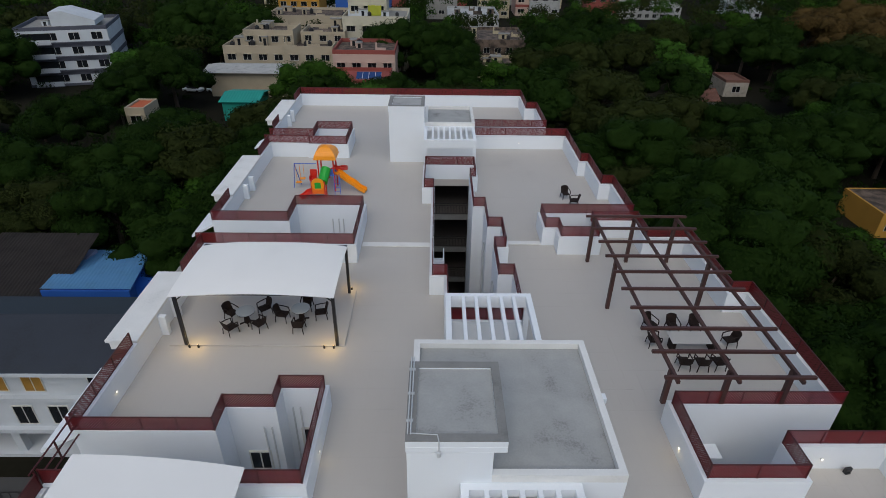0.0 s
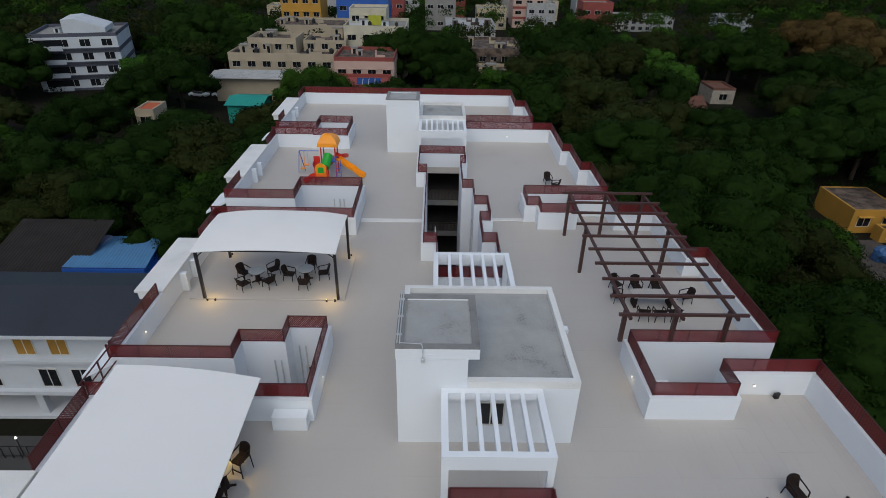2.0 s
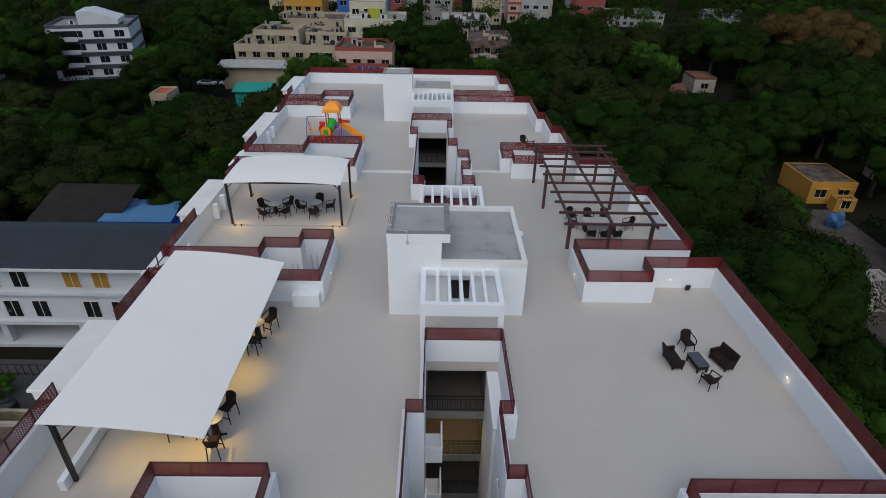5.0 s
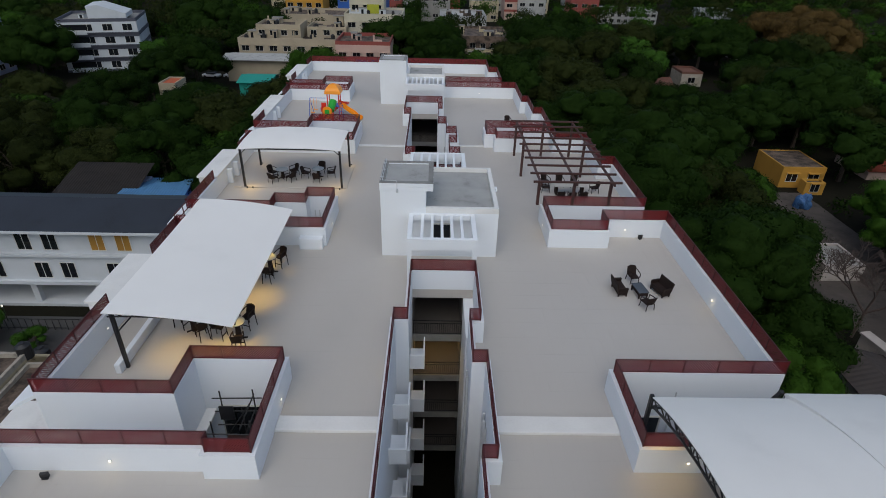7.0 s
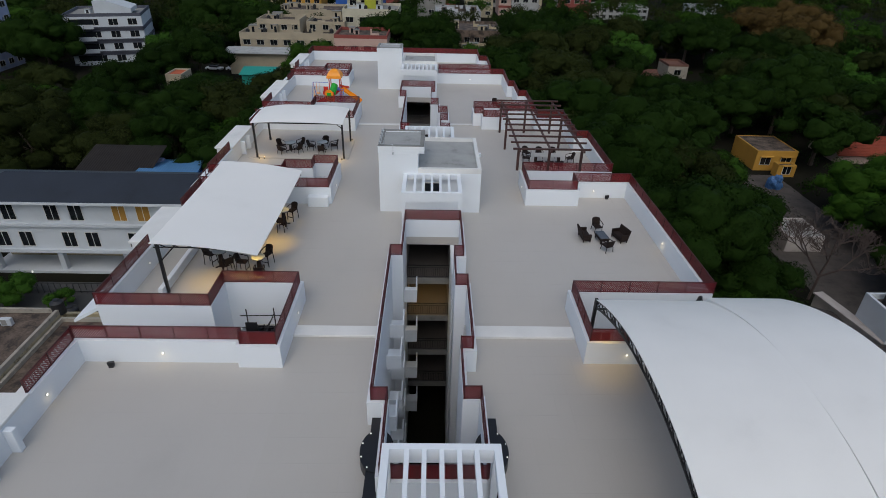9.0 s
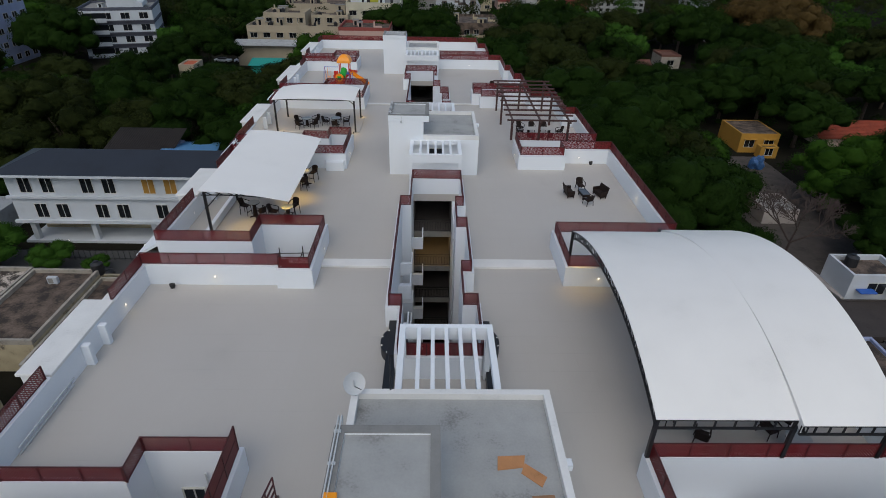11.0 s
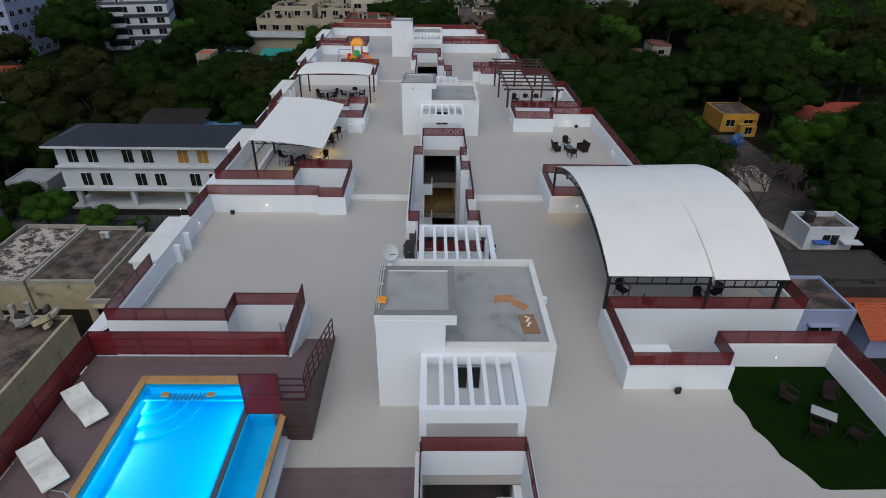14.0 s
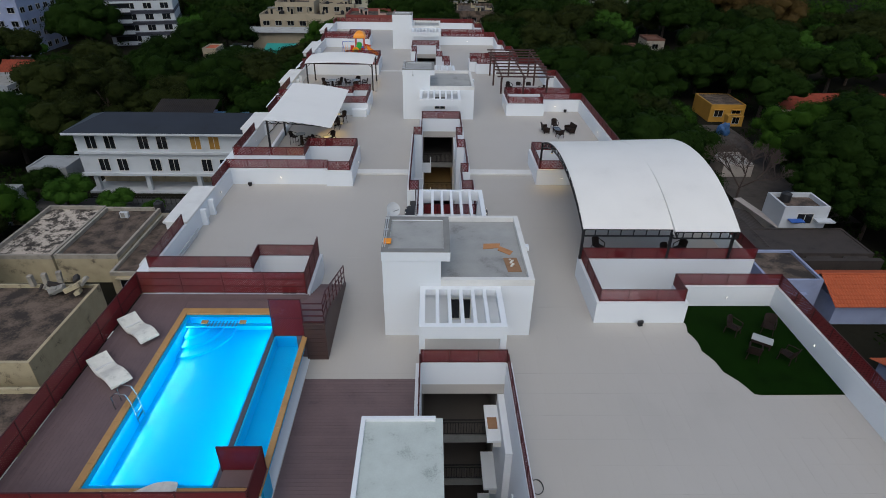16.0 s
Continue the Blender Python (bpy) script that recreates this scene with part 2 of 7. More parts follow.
# ---- plan of the roof ----
BAYS = [(-11.2, 20.38, -62.0, -30.5), (-11.95, 20.38, -30.5, -13.4), (-12.25, 17.77, -13.4, 3.0), (-12.58, 17.0, 3.0, 12.6), (-12.9, 16.0, 12.6, 18.3),
        (-13.0, 13.5, 18.3, 26.0), (-13.1, 12.7, 26.0, 30.2), (-13.3, 12.1, 30.2, 36.9), (-13.5, 10.7, 36.9, 43.8), (-13.5, 9.7, 43.8, 48.2)]
VOIDS = {
    "shaft_w3": [(-30, -6.58, -30.9, -28.62), (-6.58, -3.4, -30.9, -27.4)],
    "shaft_w2": [(-30, -6.88, -15.2, -12.83), (-6.88, -4.67, -15.2, -10.78), (-4.67, -3.2, -15.5, -10.78)],
    "shaft_w1": [(-30, -7.26, 1.24, 3.39), (-7.26, -5.33, 1.24, 4.55), (-5.33, -3.68, 1.24, 5.58)],
    "shaft_w0": [(-30, -8.25, 17.2, 19.87), (-8.25, -3.97, 17.2, 22.15)],
    "shaft_wa": [(-30, -9.55, 33.7, 35.2), (-9.55, -6.62, 33.5, 37.15)],
    "shaft_e3": [(10.93, 14.95, -31.42, -27.6), (14.95, 40, -30.02, -27.6)],
    "shaft_e2": [(10.65, 13.9, -15.06, -11.3), (13.9, 40, -13.6, -11.3)],
    "shaft_e1": [(10.28, 13.57, 1.48, 4.8), (13.57, 40, 2.96, 4.8)],
    "shaft_e0": [(7.62, 8.4, 19.4, 21.2), (8.4, 10.55, 18.3, 21.2), (10.55, 40, 20.36, 21.2)],
    "shaft_ea": [(4.2, 40, 36.0, 38.1)],
    "well_0": [(0.07, 0.72, 25.1, 36.5), (0.72, 1.5, 14.0, 36.5), (1.5, 3.25, 10.2, 36.5), (3.25, 3.65, 27.07, 36.5), (3.25, 3.98, 10.2, 22.1),
               (3.98, 4.15, 10.2, 19.33), (4.15, 4.82, 17.0, 19.33), (4.15, 4.95, 10.2, 14.0)],
    "well_1": [(1.3, 1.92, -18.75, -7.87), (1.92, 4.72, -22.3, 3.5), (4.72, 4.78, -22.3, -10.8), (4.72, 5.22, -7.8, 3.5), (4.78, 5.3, -15.65, -10.8), (4.78, 5.43, -22.3, -18.75)],
    "well_2": [(2.33, 5.88, -62.0, -29.0)],
}


def inside(x, y, rects):
    return any(a < x < b and c < y < d for a, b, c, d in rects)


def floor_here(x, y):
    return inside(x, y, BAYS) and not any(inside(x, y, v) for v in VOIDS.values())


def cells():
    every = BAYS + [r for v in VOIDS.values() for r in v]
    xs = sorted({min(max(v, -14), 21) for r in every for v in r[:2]})
    ys = sorted({v for r in every for v in r[2:]})
    return xs, ys


def build_mass():
    """The block below the roof: its slab tops, and the walls down to the ground where floor meets a void."""
    xs, ys = cells()
    verts, walls, tops, index = [], [], [], {}

    def v(x, y, z):
        key = (round(x, 3), round(y, 3), z)
        if key not in index:
            index[key] = len(verts)
            verts.append(key)
        return index[key]

    grid = [[floor_here((a + b) / 2, (c + d) / 2) for c, d in zip(ys, ys[1:])] for a, b in zip(xs, xs[1:])]
    full = lambda i, j: 0 <= i < len(xs) - 1 and 0 <= j < len(ys) - 1 and grid[i][j]
    for i in range(len(xs) - 1):
        for j in range(len(ys) - 1):
            if not grid[i][j]:
                continue
            a, b, c, d = xs[i], xs[i + 1], ys[j], ys[j + 1]
            tops.append([v(a, c, 0.0), v(b, c, 0.0), v(b, d, 0.0), v(a, d, 0.0)])
            for di, dj, p, q in ((-1, 0, (a, d), (a, c)), (1, 0, (b, c), (b, d)), (0, -1, (a, c), (b, c)), (0, 1, (b, d), (a, d))):
                if not full(i + di, j + dj):
                    walls.append([v(*p, 0.0), v(*p, GROUND), v(*q, GROUND), v(*q, 0.0)])
    tagged(new("building_walls", from_lists("building_walls", verts, walls, WHITE)), "white painted outer and shaft walls of the block", "wall", kind="structure")
    return tagged(new("roof_floor", from_lists("roof_floor", verts, tops, JOINT)), "beige tiled flat roof terrace floor", "floor", kind="structure")


ROOF = build_mass()
THICK, TOP = 0.22, 1.19


def parapet(points, thick=THICK, top=TOP, mat=WHITE, base=0.0):
    """A low wall along a line of right-angled turns; the floor is on its left."""
    pts = [Vector((*p, 0)) for p in points]
    norm = []
    for a, b in zip(pts, pts[1:]):
        d = (b - a).normalized()
        norm.append(Vector((-d.y, d.x, 0)))
    closed = (pts[0] - pts[-1]).length < 1e-4
    out = []
    for i, p in enumerate(pts):
        prev = norm[i - 1] if i else (norm[-1] if closed else None)
        nxt = norm[i] if i < len(norm) else (norm[0] if closed else None)
        if prev is None or nxt is None or prev.dot(nxt) > 0.9:
            out.append(p + thick * (nxt if prev is None else prev))
        else:
            out.append(p + thick * (prev + nxt))
    bm = bmesh.new()
    rows = [[bm.verts.new((q.x, q.y, z)) for q, z in ((p, base), (p, top), (o, top), (o, base))] for p, o in zip(pts, out)]
    for a, b in zip(rows, rows[1:]):
        for k in range(3):
            bm.faces.new((a[k], b[k], b[k + 1], a[k + 1]))
    if not closed:
        bm.faces.new(rows[0])
        bm.faces.new(rows[-1][::-1])
    bmesh.ops.recalc_face_normals(bm, faces=bm.faces)
    return solid("parapet_wall", bm, mat, "white painted low parapet wall of the terrace", "wall", "structure")


panel_cache = {}


def lattice_mesh(length, height, w=0.021):
    """Crossed diagonal strips that fill a panel."""
    key = (round(length, 2), round(height, 2), 0.0245 if height > 1 else w)
    if key in panel_cache:
        return panel_cache[key]
    L, H, w = key
    verts, faces, step = [], [], 0.105
    for way in (1, -1):
        c = -H
        y = 0.006 * way
        while c < L:
            u0, u1 = max(0.0, c), min(L, c + H)
            if u1 - u0 > 0.01:
                h0, h1 = u0 - c, u1 - c
                if way < 0:
                    h0, h1 = H - h0, H - h1
                dx, dz = w * 0.7071, w * 0.7071 * way
                base = len(verts)
                for yy in (y - 0.006, y + 0.006):
                    verts += [(u0 - dx, yy, h0 + dz), (u0 + dx, yy, h0 - dz), (u1 + dx, yy, h1 - dz), (u1 - dx, yy, h1 + dz)]
                faces += [[base + k for k in q] for q in ((0, 1, 2, 3), (7, 6, 5, 4), (0, 4, 5, 1), (2, 6, 7, 3))]
            c += step
    me = from_lists("lattice", verts, faces, LATTICE)
    panel_cache[key] = me
    return me


def railing(a, b, z=TOP, height=0.68, span=1.4, rails=0, label="dark red metal lattice railing on a white parapet"):
    """Posts, rails and lattice panels from a to b."""
    a, b = Vector((*a, z)), Vector((*b, z))
    d = b - a
    L = d.length
    if L < 0.12:
        return
    ob = thing("lattice_railing", label, "railing", Matrix.Translation(a) @ Matrix.Rotation(math.atan2(d.y, d.x), 4, "Z"), "lattice railings of the terrace")
    n = max(1, round(L / span))
    s = L / n
    for i in range(n):
        part("lattice_panel", lattice_mesh(s, height - 0.05, 0.0205 if height > 1 else 0.0185), LATTICE, ob, at=Matrix.Translation((i * s, 0, 0.03)))
    for i in range(n + 1):
        part("post", boxes((i * s - 0.022, i * s + 0.022, -0.03, 0.03, -0.03, height)), POST, ob)
    part("top_rail", boxes((0, L, -0.02, 0.02, height - 0.035, height)), POST, ob)
    part("bottom_rail", boxes((0, L, -0.02, 0.02, 0.015, 0.045)), POST, ob)
    for k in range(rails):
        zz = height * (k + 1) / (rails + 1)
        part("rail", boxes((0, L, -0.022, 0.022, zz - 0.015, zz + 0.015)), POST, ob)
    return ob


def edge(points, rail=True, thick=THICK, **more):
    """Parapet with lattice on its void side."""
    parapet(points, thick)
    if rail:
        pts = [Vector((*p, 0)) for p in points]
        dirs = [(q - p).normalized() for p, q in zip(pts, pts[1:])]
        left = [Vector((-d.y, d.x, 0)) * 0.05 for d in dirs]
        for i in range(len(dirs)):
            a, b = pts[i] + left[i], pts[i + 1] + left[i]
            if i:
                a += left[i - 1]
            if i + 1 < len(dirs):
                b += left[i + 1]
            railing(a.xy, b.xy, **more)


# shafts on the west side: from the near outer corner, round the inner end, back out (floor on the left)
edge(
     [(-12.25, -12.83), (-6.88, -12.83), (-6.88, -10.78), (-3.2, -10.78), (-3.2, -15.5), (-4.67, -15.5), (-4.67, -15.2), (-11.95, -15.2)])
edge([(-12.58, 3.39), (-7.26, 3.39), (-7.26, 4.55), (-5.33, 4.55), (-5.33, 5.58), (-3.68, 5.58), (-3.68, 1.24), (-12.25, 1.24)])
edge([(-13.0, 19.87), (-8.25, 19.87), (-8.25, 22.15), (-3.97, 22.15), (-3.97, 17.2), (-12.9, 17.2)])
edge([(-13.3, 35.2), (-9.55, 35.2), (-9.55, 37.15), (-6.62, 37.15), (-6.62, 33.5), (-9.55, 33.5), (-9.55, 33.7), (-13.3, 33.7)])
parapet([(-11.95, -28.62), (-6.58, -28.62), (-6.58, -27.4), (-3.4, -27.4), (-3.4, -30.9), (-11.2, -30.9)])
railing((-11.9, -28.57), (-6.6, -28.57))
railing((-6.53, -28.6), (-6.53, -27.35))
railing((-6.5, -27.35), (-3.36, -27.35))
railing((-3.35, -27.3), (-3.35, -30.9), height=1.15, rails=1)
railing((-11.2, -30.95), (-3.3, -30.95), z=1.27, height=1.2, span=1.95, rails=2, label="tall dark red lattice fence along the pool deck")
# shafts on the east side
edge([(17.77, 2.96), (13.57, 2.96), (13.57, 1.48), (10.28, 1.48), (10.28, 4.8), (17.0, 4.8)])
edge([(20.38, -13.6), (13.9, -13.6), (13.9, -15.06), (10.65, -15.06), (10.65, -11.3), (17.77, -11.3)])
edge([(20.38, -30.02), (14.95, -30.02), (14.95, -31.42), (10.93, -31.42), (10.93, -27.6), (20.38, -27.6)])
edge([(13.5, 20.36), (10.55, 20.36), (10.55, 18.3), (8.4, 18.3), (8.4, 19.4), (7.62, 19.4), (7.62, 21.2), (13.5, 21.2)])
edge([(12.1, 36.0), (4.2, 36.0), (4.2, 38.1), (10.7, 38.1)])
# light wells along the middle
edge([(1.92, -3.55), (1.92, -7.87), (1.3, -7.87), (1.3, -18.75), (1.92, -18.75), (1.92, -22.3)][::-1])
edge([(5.22, -3.55), (5.22, -7.8), (4.72, -7.8), (4.72, -10.8), (5.3, -10.8), (5.3, -15.65), (4.78, -15.65), (4.78, -18.75), (5.43, -18.75), (5.43, -22.3)])
edge([(1.92, -3.55), (5.22, -3.55)])
edge([(5.43, -22.3), (1.92, -22.3)])
edge([(0.07, 29.15), (0.07, 25.1), (0.72, 25.1), (0.72, 14.0), (1.5, 14.0), (1.5, 10.2)][::-1])
edge([(3.65, 29.15), (3.65, 27.07), (3.25, 27.07), (3.25, 22.1), (3.98, 22.1), (3.98, 19.33), (4.82, 19.33), (4.82, 17.0), (4.15, 17.0), (4.15, 14.0), (4.95, 14.0), (4.95, 10.2)])
edge([(0.07, 29.15), (3.65, 29.15)])
edge([(4.95, 10.2), (1.5, 10.2)])
edge([(2.33, -62.0), (2.33, -35.85)], height=0.5)
edge([(5.88, -35.85), (5.88, -62.0)], height=0.5)
edge([(2.33, -35.85), (5.88, -35.85)])


# outer edges: lattice on the open stretches, plain ledges between
def outer_west(x, y0, y1, rail0, rail1):
    parapet([(x, y0), (x, y1)][::-1])
    if rail0 > y0:
        railing((x + 0.05, y0), (x + 0.05, rail0))
    if rail1 < y1:
        railing((x + 0.05, rail1), (x + 0.05, y1))
    bm = boxes((x - 1.2, x + THICK + 0.03, rail0 + 0.1, rail1 - 0.1, TOP + 0.003, TOP + 0.15), (x - 1.1, x - 0.003, rail0 + 0.2, rail1 - 0.2, 0.75, TOP), bevel=0.02)
    solid("roof_ledge", bm, WHITE_OLD, "weathered white concrete ledge outside the parapet", "ledge", "structure")
    for yy in (rail0 + 2.1, rail0 + 3.5):
        solid("buttress", boxes((x + THICK + 0.002, x + THICK + 0.36, yy, yy + 0.26, 0.006, 1.1), bevel=0.02), WHITE, "white rendered buttress against the parapet", "buttress", group="parapet buttresses")


outer_west(-11.95, -28.4, -15.42, -23.9, -18.6)
outer_west(-12.25, -12.6, 1.0, -7.1, -2.4)
outer_west(-12.58, 3.6, 17.0, 8.2, 14.0)
outer_west(-13.0, 20.1, 33.5, 23.2, 30.5)
outer_west(-13.5, 36.9, 48.2, 39.0, 45.5)


guard = thing("guard_rail", "thin dark red open rail across the shaft mouth", "railing")
for y in (1.1, 2.3, 3.5):
    part("post", boxes((-12.34, -12.29, y - 0.025, y + 0.025, 1.0, 1.95)), POST, guard)
for z in (1.02, 1.45, 1.92):
    part("rail", bar(bmesh.new(), (-12.315, 0.9, z), (-12.315, 3.7, z), 0.045), POST, guard)


def sloped_ledge(x, y0, y1):
    """A white sun ledge that slopes out and down from the parapet's foot."""
    bm = bmesh.new()
    side = [(x - 0.003, 0.95), (x - 1.5, 0.1), (x - 1.5, -0.05), (x - 0.003, 0.78)]
    va, vb = ([bm.verts.new((px, y, pz)) for px, pz in side] for y in (y0, y1))
    bm.faces.new(va)
    bm.faces.new(vb[::-1])
    for k in range(4):
        bm.faces.new((va[k], vb[k], vb[(k + 1) % 4], va[(k + 1) % 4]))
    bmesh.ops.recalc_face_normals(bm, faces=bm.faces)
    solid("sloped_ledge", bm, WHITE, "white sloping concrete sun ledge outside the parapet", "ledge", "structure")


for x, y0, y1 in ((-11.95, -28.6, -24.2), (-12.25, -12.58, -6.9), (-12.58, 3.4, 7.9), (-13.0, 19.9, 22.9), (-13.3, 35.2, 36.8)):
    sloped_ledge(x, y0, y1)


def outer_east(line):
    edge(line, thick=0.2 if line[0][0] > 20 else 0.22)


outer_east([(20.38, -62.0), (20.38, -30.25)])
outer_east([(20.38, -27.4), (20.38, -13.82)])
outer_east([(17.77, -11.1), (17.77, 2.75)])
outer_east([(17.0, 5.0), (17.0, 12.6), (16.0, 12.6), (16.0, 18.3), (13.5, 18.3), (13.5, 20.15)])
outer_east([(13.5, 21.4), (13.5, 26.0), (12.7, 26.0), (12.7, 30.2), (12.1, 30.2), (12.1, 35.8)])
outer_east([(10.7, 38.3), (10.7, 43.8), (9.7, 43.8), (9.7, 48.2), (-13.3, 48.2)])

# joints across the roof
for x0, x1, y0, y1, h in ((-2.97, 1.07, -13.6, -12.85, 0.16), (5.55, 10.4, -13.6, -12.75, 0.16), (-3.7, 0.48, 18.85, 19.35, 0.05), (5.05, 7.4, 19.2, 19.6, 0.08)):
    solid("expansion_joint_cover", boxes((x0, x1, y0, y1, 0.004, h), bevel=0.02), WHITE_OLD, "weathered white expansion joint kerb across the floor", "kerb", "structure")


# ---- stair heads ----
def room_block(body, tower, top, tower_top, lip, name_label):
    """A white stair head with a grey sunken roof, and a taller tank room."""
    x0, x1, y0, y1 = body
    ob = thing("stair_head", name_label, "roof building", group="stair heads", kind="structure")
    t = 0.24
    part("wall", boxes((x0, x1, y0, y1, 0.004, top - 0.32)), WHITE, ob)
    part("roof", boxes((x0 + t + 0.003, x1 - t - 0.003, y0 + t + 0.003, y1 - t - 0.003, top - 0.318, top - 0.25)), CONCRETE, ob, "grey stained concrete roof")
    bm = boxes((x0, x1, y0, y0 + t, top - 0.32, top), (x0, x1, y1 - t, y1, top - 0.32, top), (x0, x0 + t, y0 + t, y1 - t, top - 0.32, top), (x1 - t, x1, y0 + t, y1 - t, top - 0.32, top))
    part("roof_kerb", bm, WHITE_OLD, ob)
    a0, a1, b0, b1 = tower
    a0, b0 = a0 - 0.004, b0 - 0.004
    part("tank_room_wall", boxes((a0, a1 - lip, b0, b1 - 0.02, 0.004, tower_top - 0.5)), WHITE, ob)
    part("tank_room_cap", boxes((a0 - 0.03, a1, b0 - 0.003, b1, tower_top - 0.5, tower_top - 0.26), bevel=0.015), WHITE, ob)
    part("tank_room_roof", boxes((a0 + 0.2, a1 - 0.2, b0 + 0.2, b1 - 0.2, tower_top - 0.259, tower_top - 0.09)), CONCRETE, ob)
    k = 0.28
    for name, mat, z0, z1 in (("tank_room_parapet", WHITE, tower_top - 0.26, tower_top - 0.035), ("tank_room_kerb", KERB, tower_top - 0.035, tower_top)):
        bm = boxes((a0 - 0.03, a1, b0, b0 + k, z0, z1), (a0 - 0.03, a1, b1 - k, b1, z0, z1), (a0 - 0.03, a0 + k, b0 + k, b1 - k, z0, z1), (a1 - k, a1, b0 + k, b1 - k, z0, z1))
        part(name, bm, mat, ob)
    return ob


S1 = room_block((0, 6.74, 0, 6.32), (0, 2.97, 0, 3.36), 3.16, 4.68, 0.4, "white stair head with a grey sunken roof and tank room")
S2 = room_block((0.58, 7.38, -32.6, -26.36), (0.58, 3.56, -32.6, -29.3), 3.16, 4.62, 0.4, "white stair head with stained grey roof and tank room")
S0 = room_block((-0.12, 3.95, 33.35, 38.0), (-2.95, -0.12, 32.6, 35.5), 3.1, 4.68, 0.0, "white stair head and tall tank room at the far end")


def window(parent, x, y, z, w, h, facing="-y", mat=None, frame=FRAME, bars=1, name="window"):
    """A framed window set proud of a wall."""
    turn = {"-y": 0, "+x": 90, "+y": 180, "-x": -90}[facing]
    m = Matrix.Translation((x, y, z)) @ Matrix.Rotation(radians(turn), 4, "Z")
    win = part(name, boxes((-w / 2, w / 2, -0.02, 0.05, 0, h)), mat or DARKGLASS, parent, at=m)
    f = 0.05
    bm = boxes((-w / 2 - f, w / 2 + f, -0.06, 0.02, -f, 0), (-w / 2 - f, w / 2 + f, -0.06, 0.02, h, h + f), (-w / 2 - f, -w / 2, -0.06, 0.02, 0, h), (w / 2, w / 2 + f, -0.06, 0.02, 0, h))
    for k in range(bars):
        u = -w / 2 + w * (k + 1) / (bars + 1)
        box(bm, u - 0.025, u + 0.025, -0.05, 0.0, 0, h)
    part("window_frame", bm, frame, win)
    return win


window(S1, 3.5, -0.01, 1.05, 0.95, 1.1)
window(S2, 4.05, -32.61, 1.05, 0.95, 1.1)
part("drain_spout", boxes((6.74, 6.95, 3.3, 3.6, 2.75, 3.0), bevel=0.02), WHITE, S1)
part("drain_spout", boxes((7.38, 7.6, -29.4, -29.1, 2.75, 3.0), bevel=0.02), WHITE, S2)


def tank_pipes(parent, x, y0, y1, z):
    bm = bmesh.new()
    for dx in (0.0, 0.09):
        tube(bm, [(x + dx, y0, z), (x + dx, y1, z), (x + dx, y1, z - 1.4)], 0.045, 8)
    part("pipe", bm, PIPE, parent, "grey plastic water pipes")
    for k in range(3):
        yy = y0 + (y1 - y0) * (k + 0.5) / 3
        part("pipe_clip", boxes((x - 0.06, x + 0.15, yy - 0.04, yy + 0.04, z - 0.06, z - 0.01)), PIPE, parent)


tank_pipes(S1, 0.03, 0.2, 3.5, 4.74)
tank_pipes(S2, 0.61, -32.3, -29.0, 4.68)
bm = bmesh.new()
tube(bm, [(0.1, 0.25, 4.72), (0.9, 0.2, 4.71), (0.95, -0.05, 4.71), (0.95, -0.06, 4.25)], 0.035, 8)
disc(bm, 0.95, -0.07, 4.12, 4.28, 0.07, 10)
part("overflow_pipe", bm, PIPE, S1)


def concrete_pergola(x0, x1, y0, y1, wall_at_far, slats=5):
    """White beams over the end of a light well, borne by a stair head's wall and two posts."""
    ob = thing("concrete_pergola", "white concrete slatted pergola over the light well", "pergola", group="white slatted pergolas", kind="structure")
    z0, z1 = 2.5, 2.82
    part("side_beam", boxes((x0, x0 + 0.24, y0 + 0.24, y1 - 0.24, z0, z1)), WHITE, ob)
    part("side_beam", boxes((x1 - 0.24, x1, y0 + 0.24, y1 - 0.24, z0, z1)), WHITE, ob)
    near, far = (2.2 if wall_at_far else z0), (z0 if wall_at_far else 2.2)
    part("end_beam", boxes((x0, x1, y0, y0 + 0.24, near, z1)), WHITE, ob)
    part("end_beam", boxes((x0, x1, y1 - 0.24, y1, far, z1)), WHITE, ob)
    gap = (x1 - x0 - 0.48) / (slats + 1)
    for k in range(slats):
        u = x0 + 0.24 + gap * (k + 1)
        part("slat", boxes((u - 0.075, u + 0.075, y0 + 0.24, y1 - 0.24, z0 + 0.02, z1 - 0.004)), WHITE, ob)
    py = y0 if wall_at_far else y1 - 0.24
    for u in (x0, x1 - 0.24):
        part("post", boxes((u, u + 0.24, py, py + 0.24, 0.004, near if wall_at_far else far)), WHITE, ob)
    return ob


concrete_pergola(1.62, 5.35, -3.1, -0.01, True)
concrete_pergola(1.28, 5.18, 6.33, 10.0, False)
concrete_pergola(2.24, 5.85, -35.5, -32.62, True)
concrete_pergola(2.0, 5.78, -26.35, -22.3, False)
concrete_pergola(-0.13, 3.9, 30.1, 33.34, True, 7)


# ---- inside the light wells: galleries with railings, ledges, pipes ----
# plaster with the deep corridor's shade put into its colour
SHADEPLASTER = material("shade_darkened_plaster", (0.10, 0.09, 0.085), rough=0.9, var=0.15)


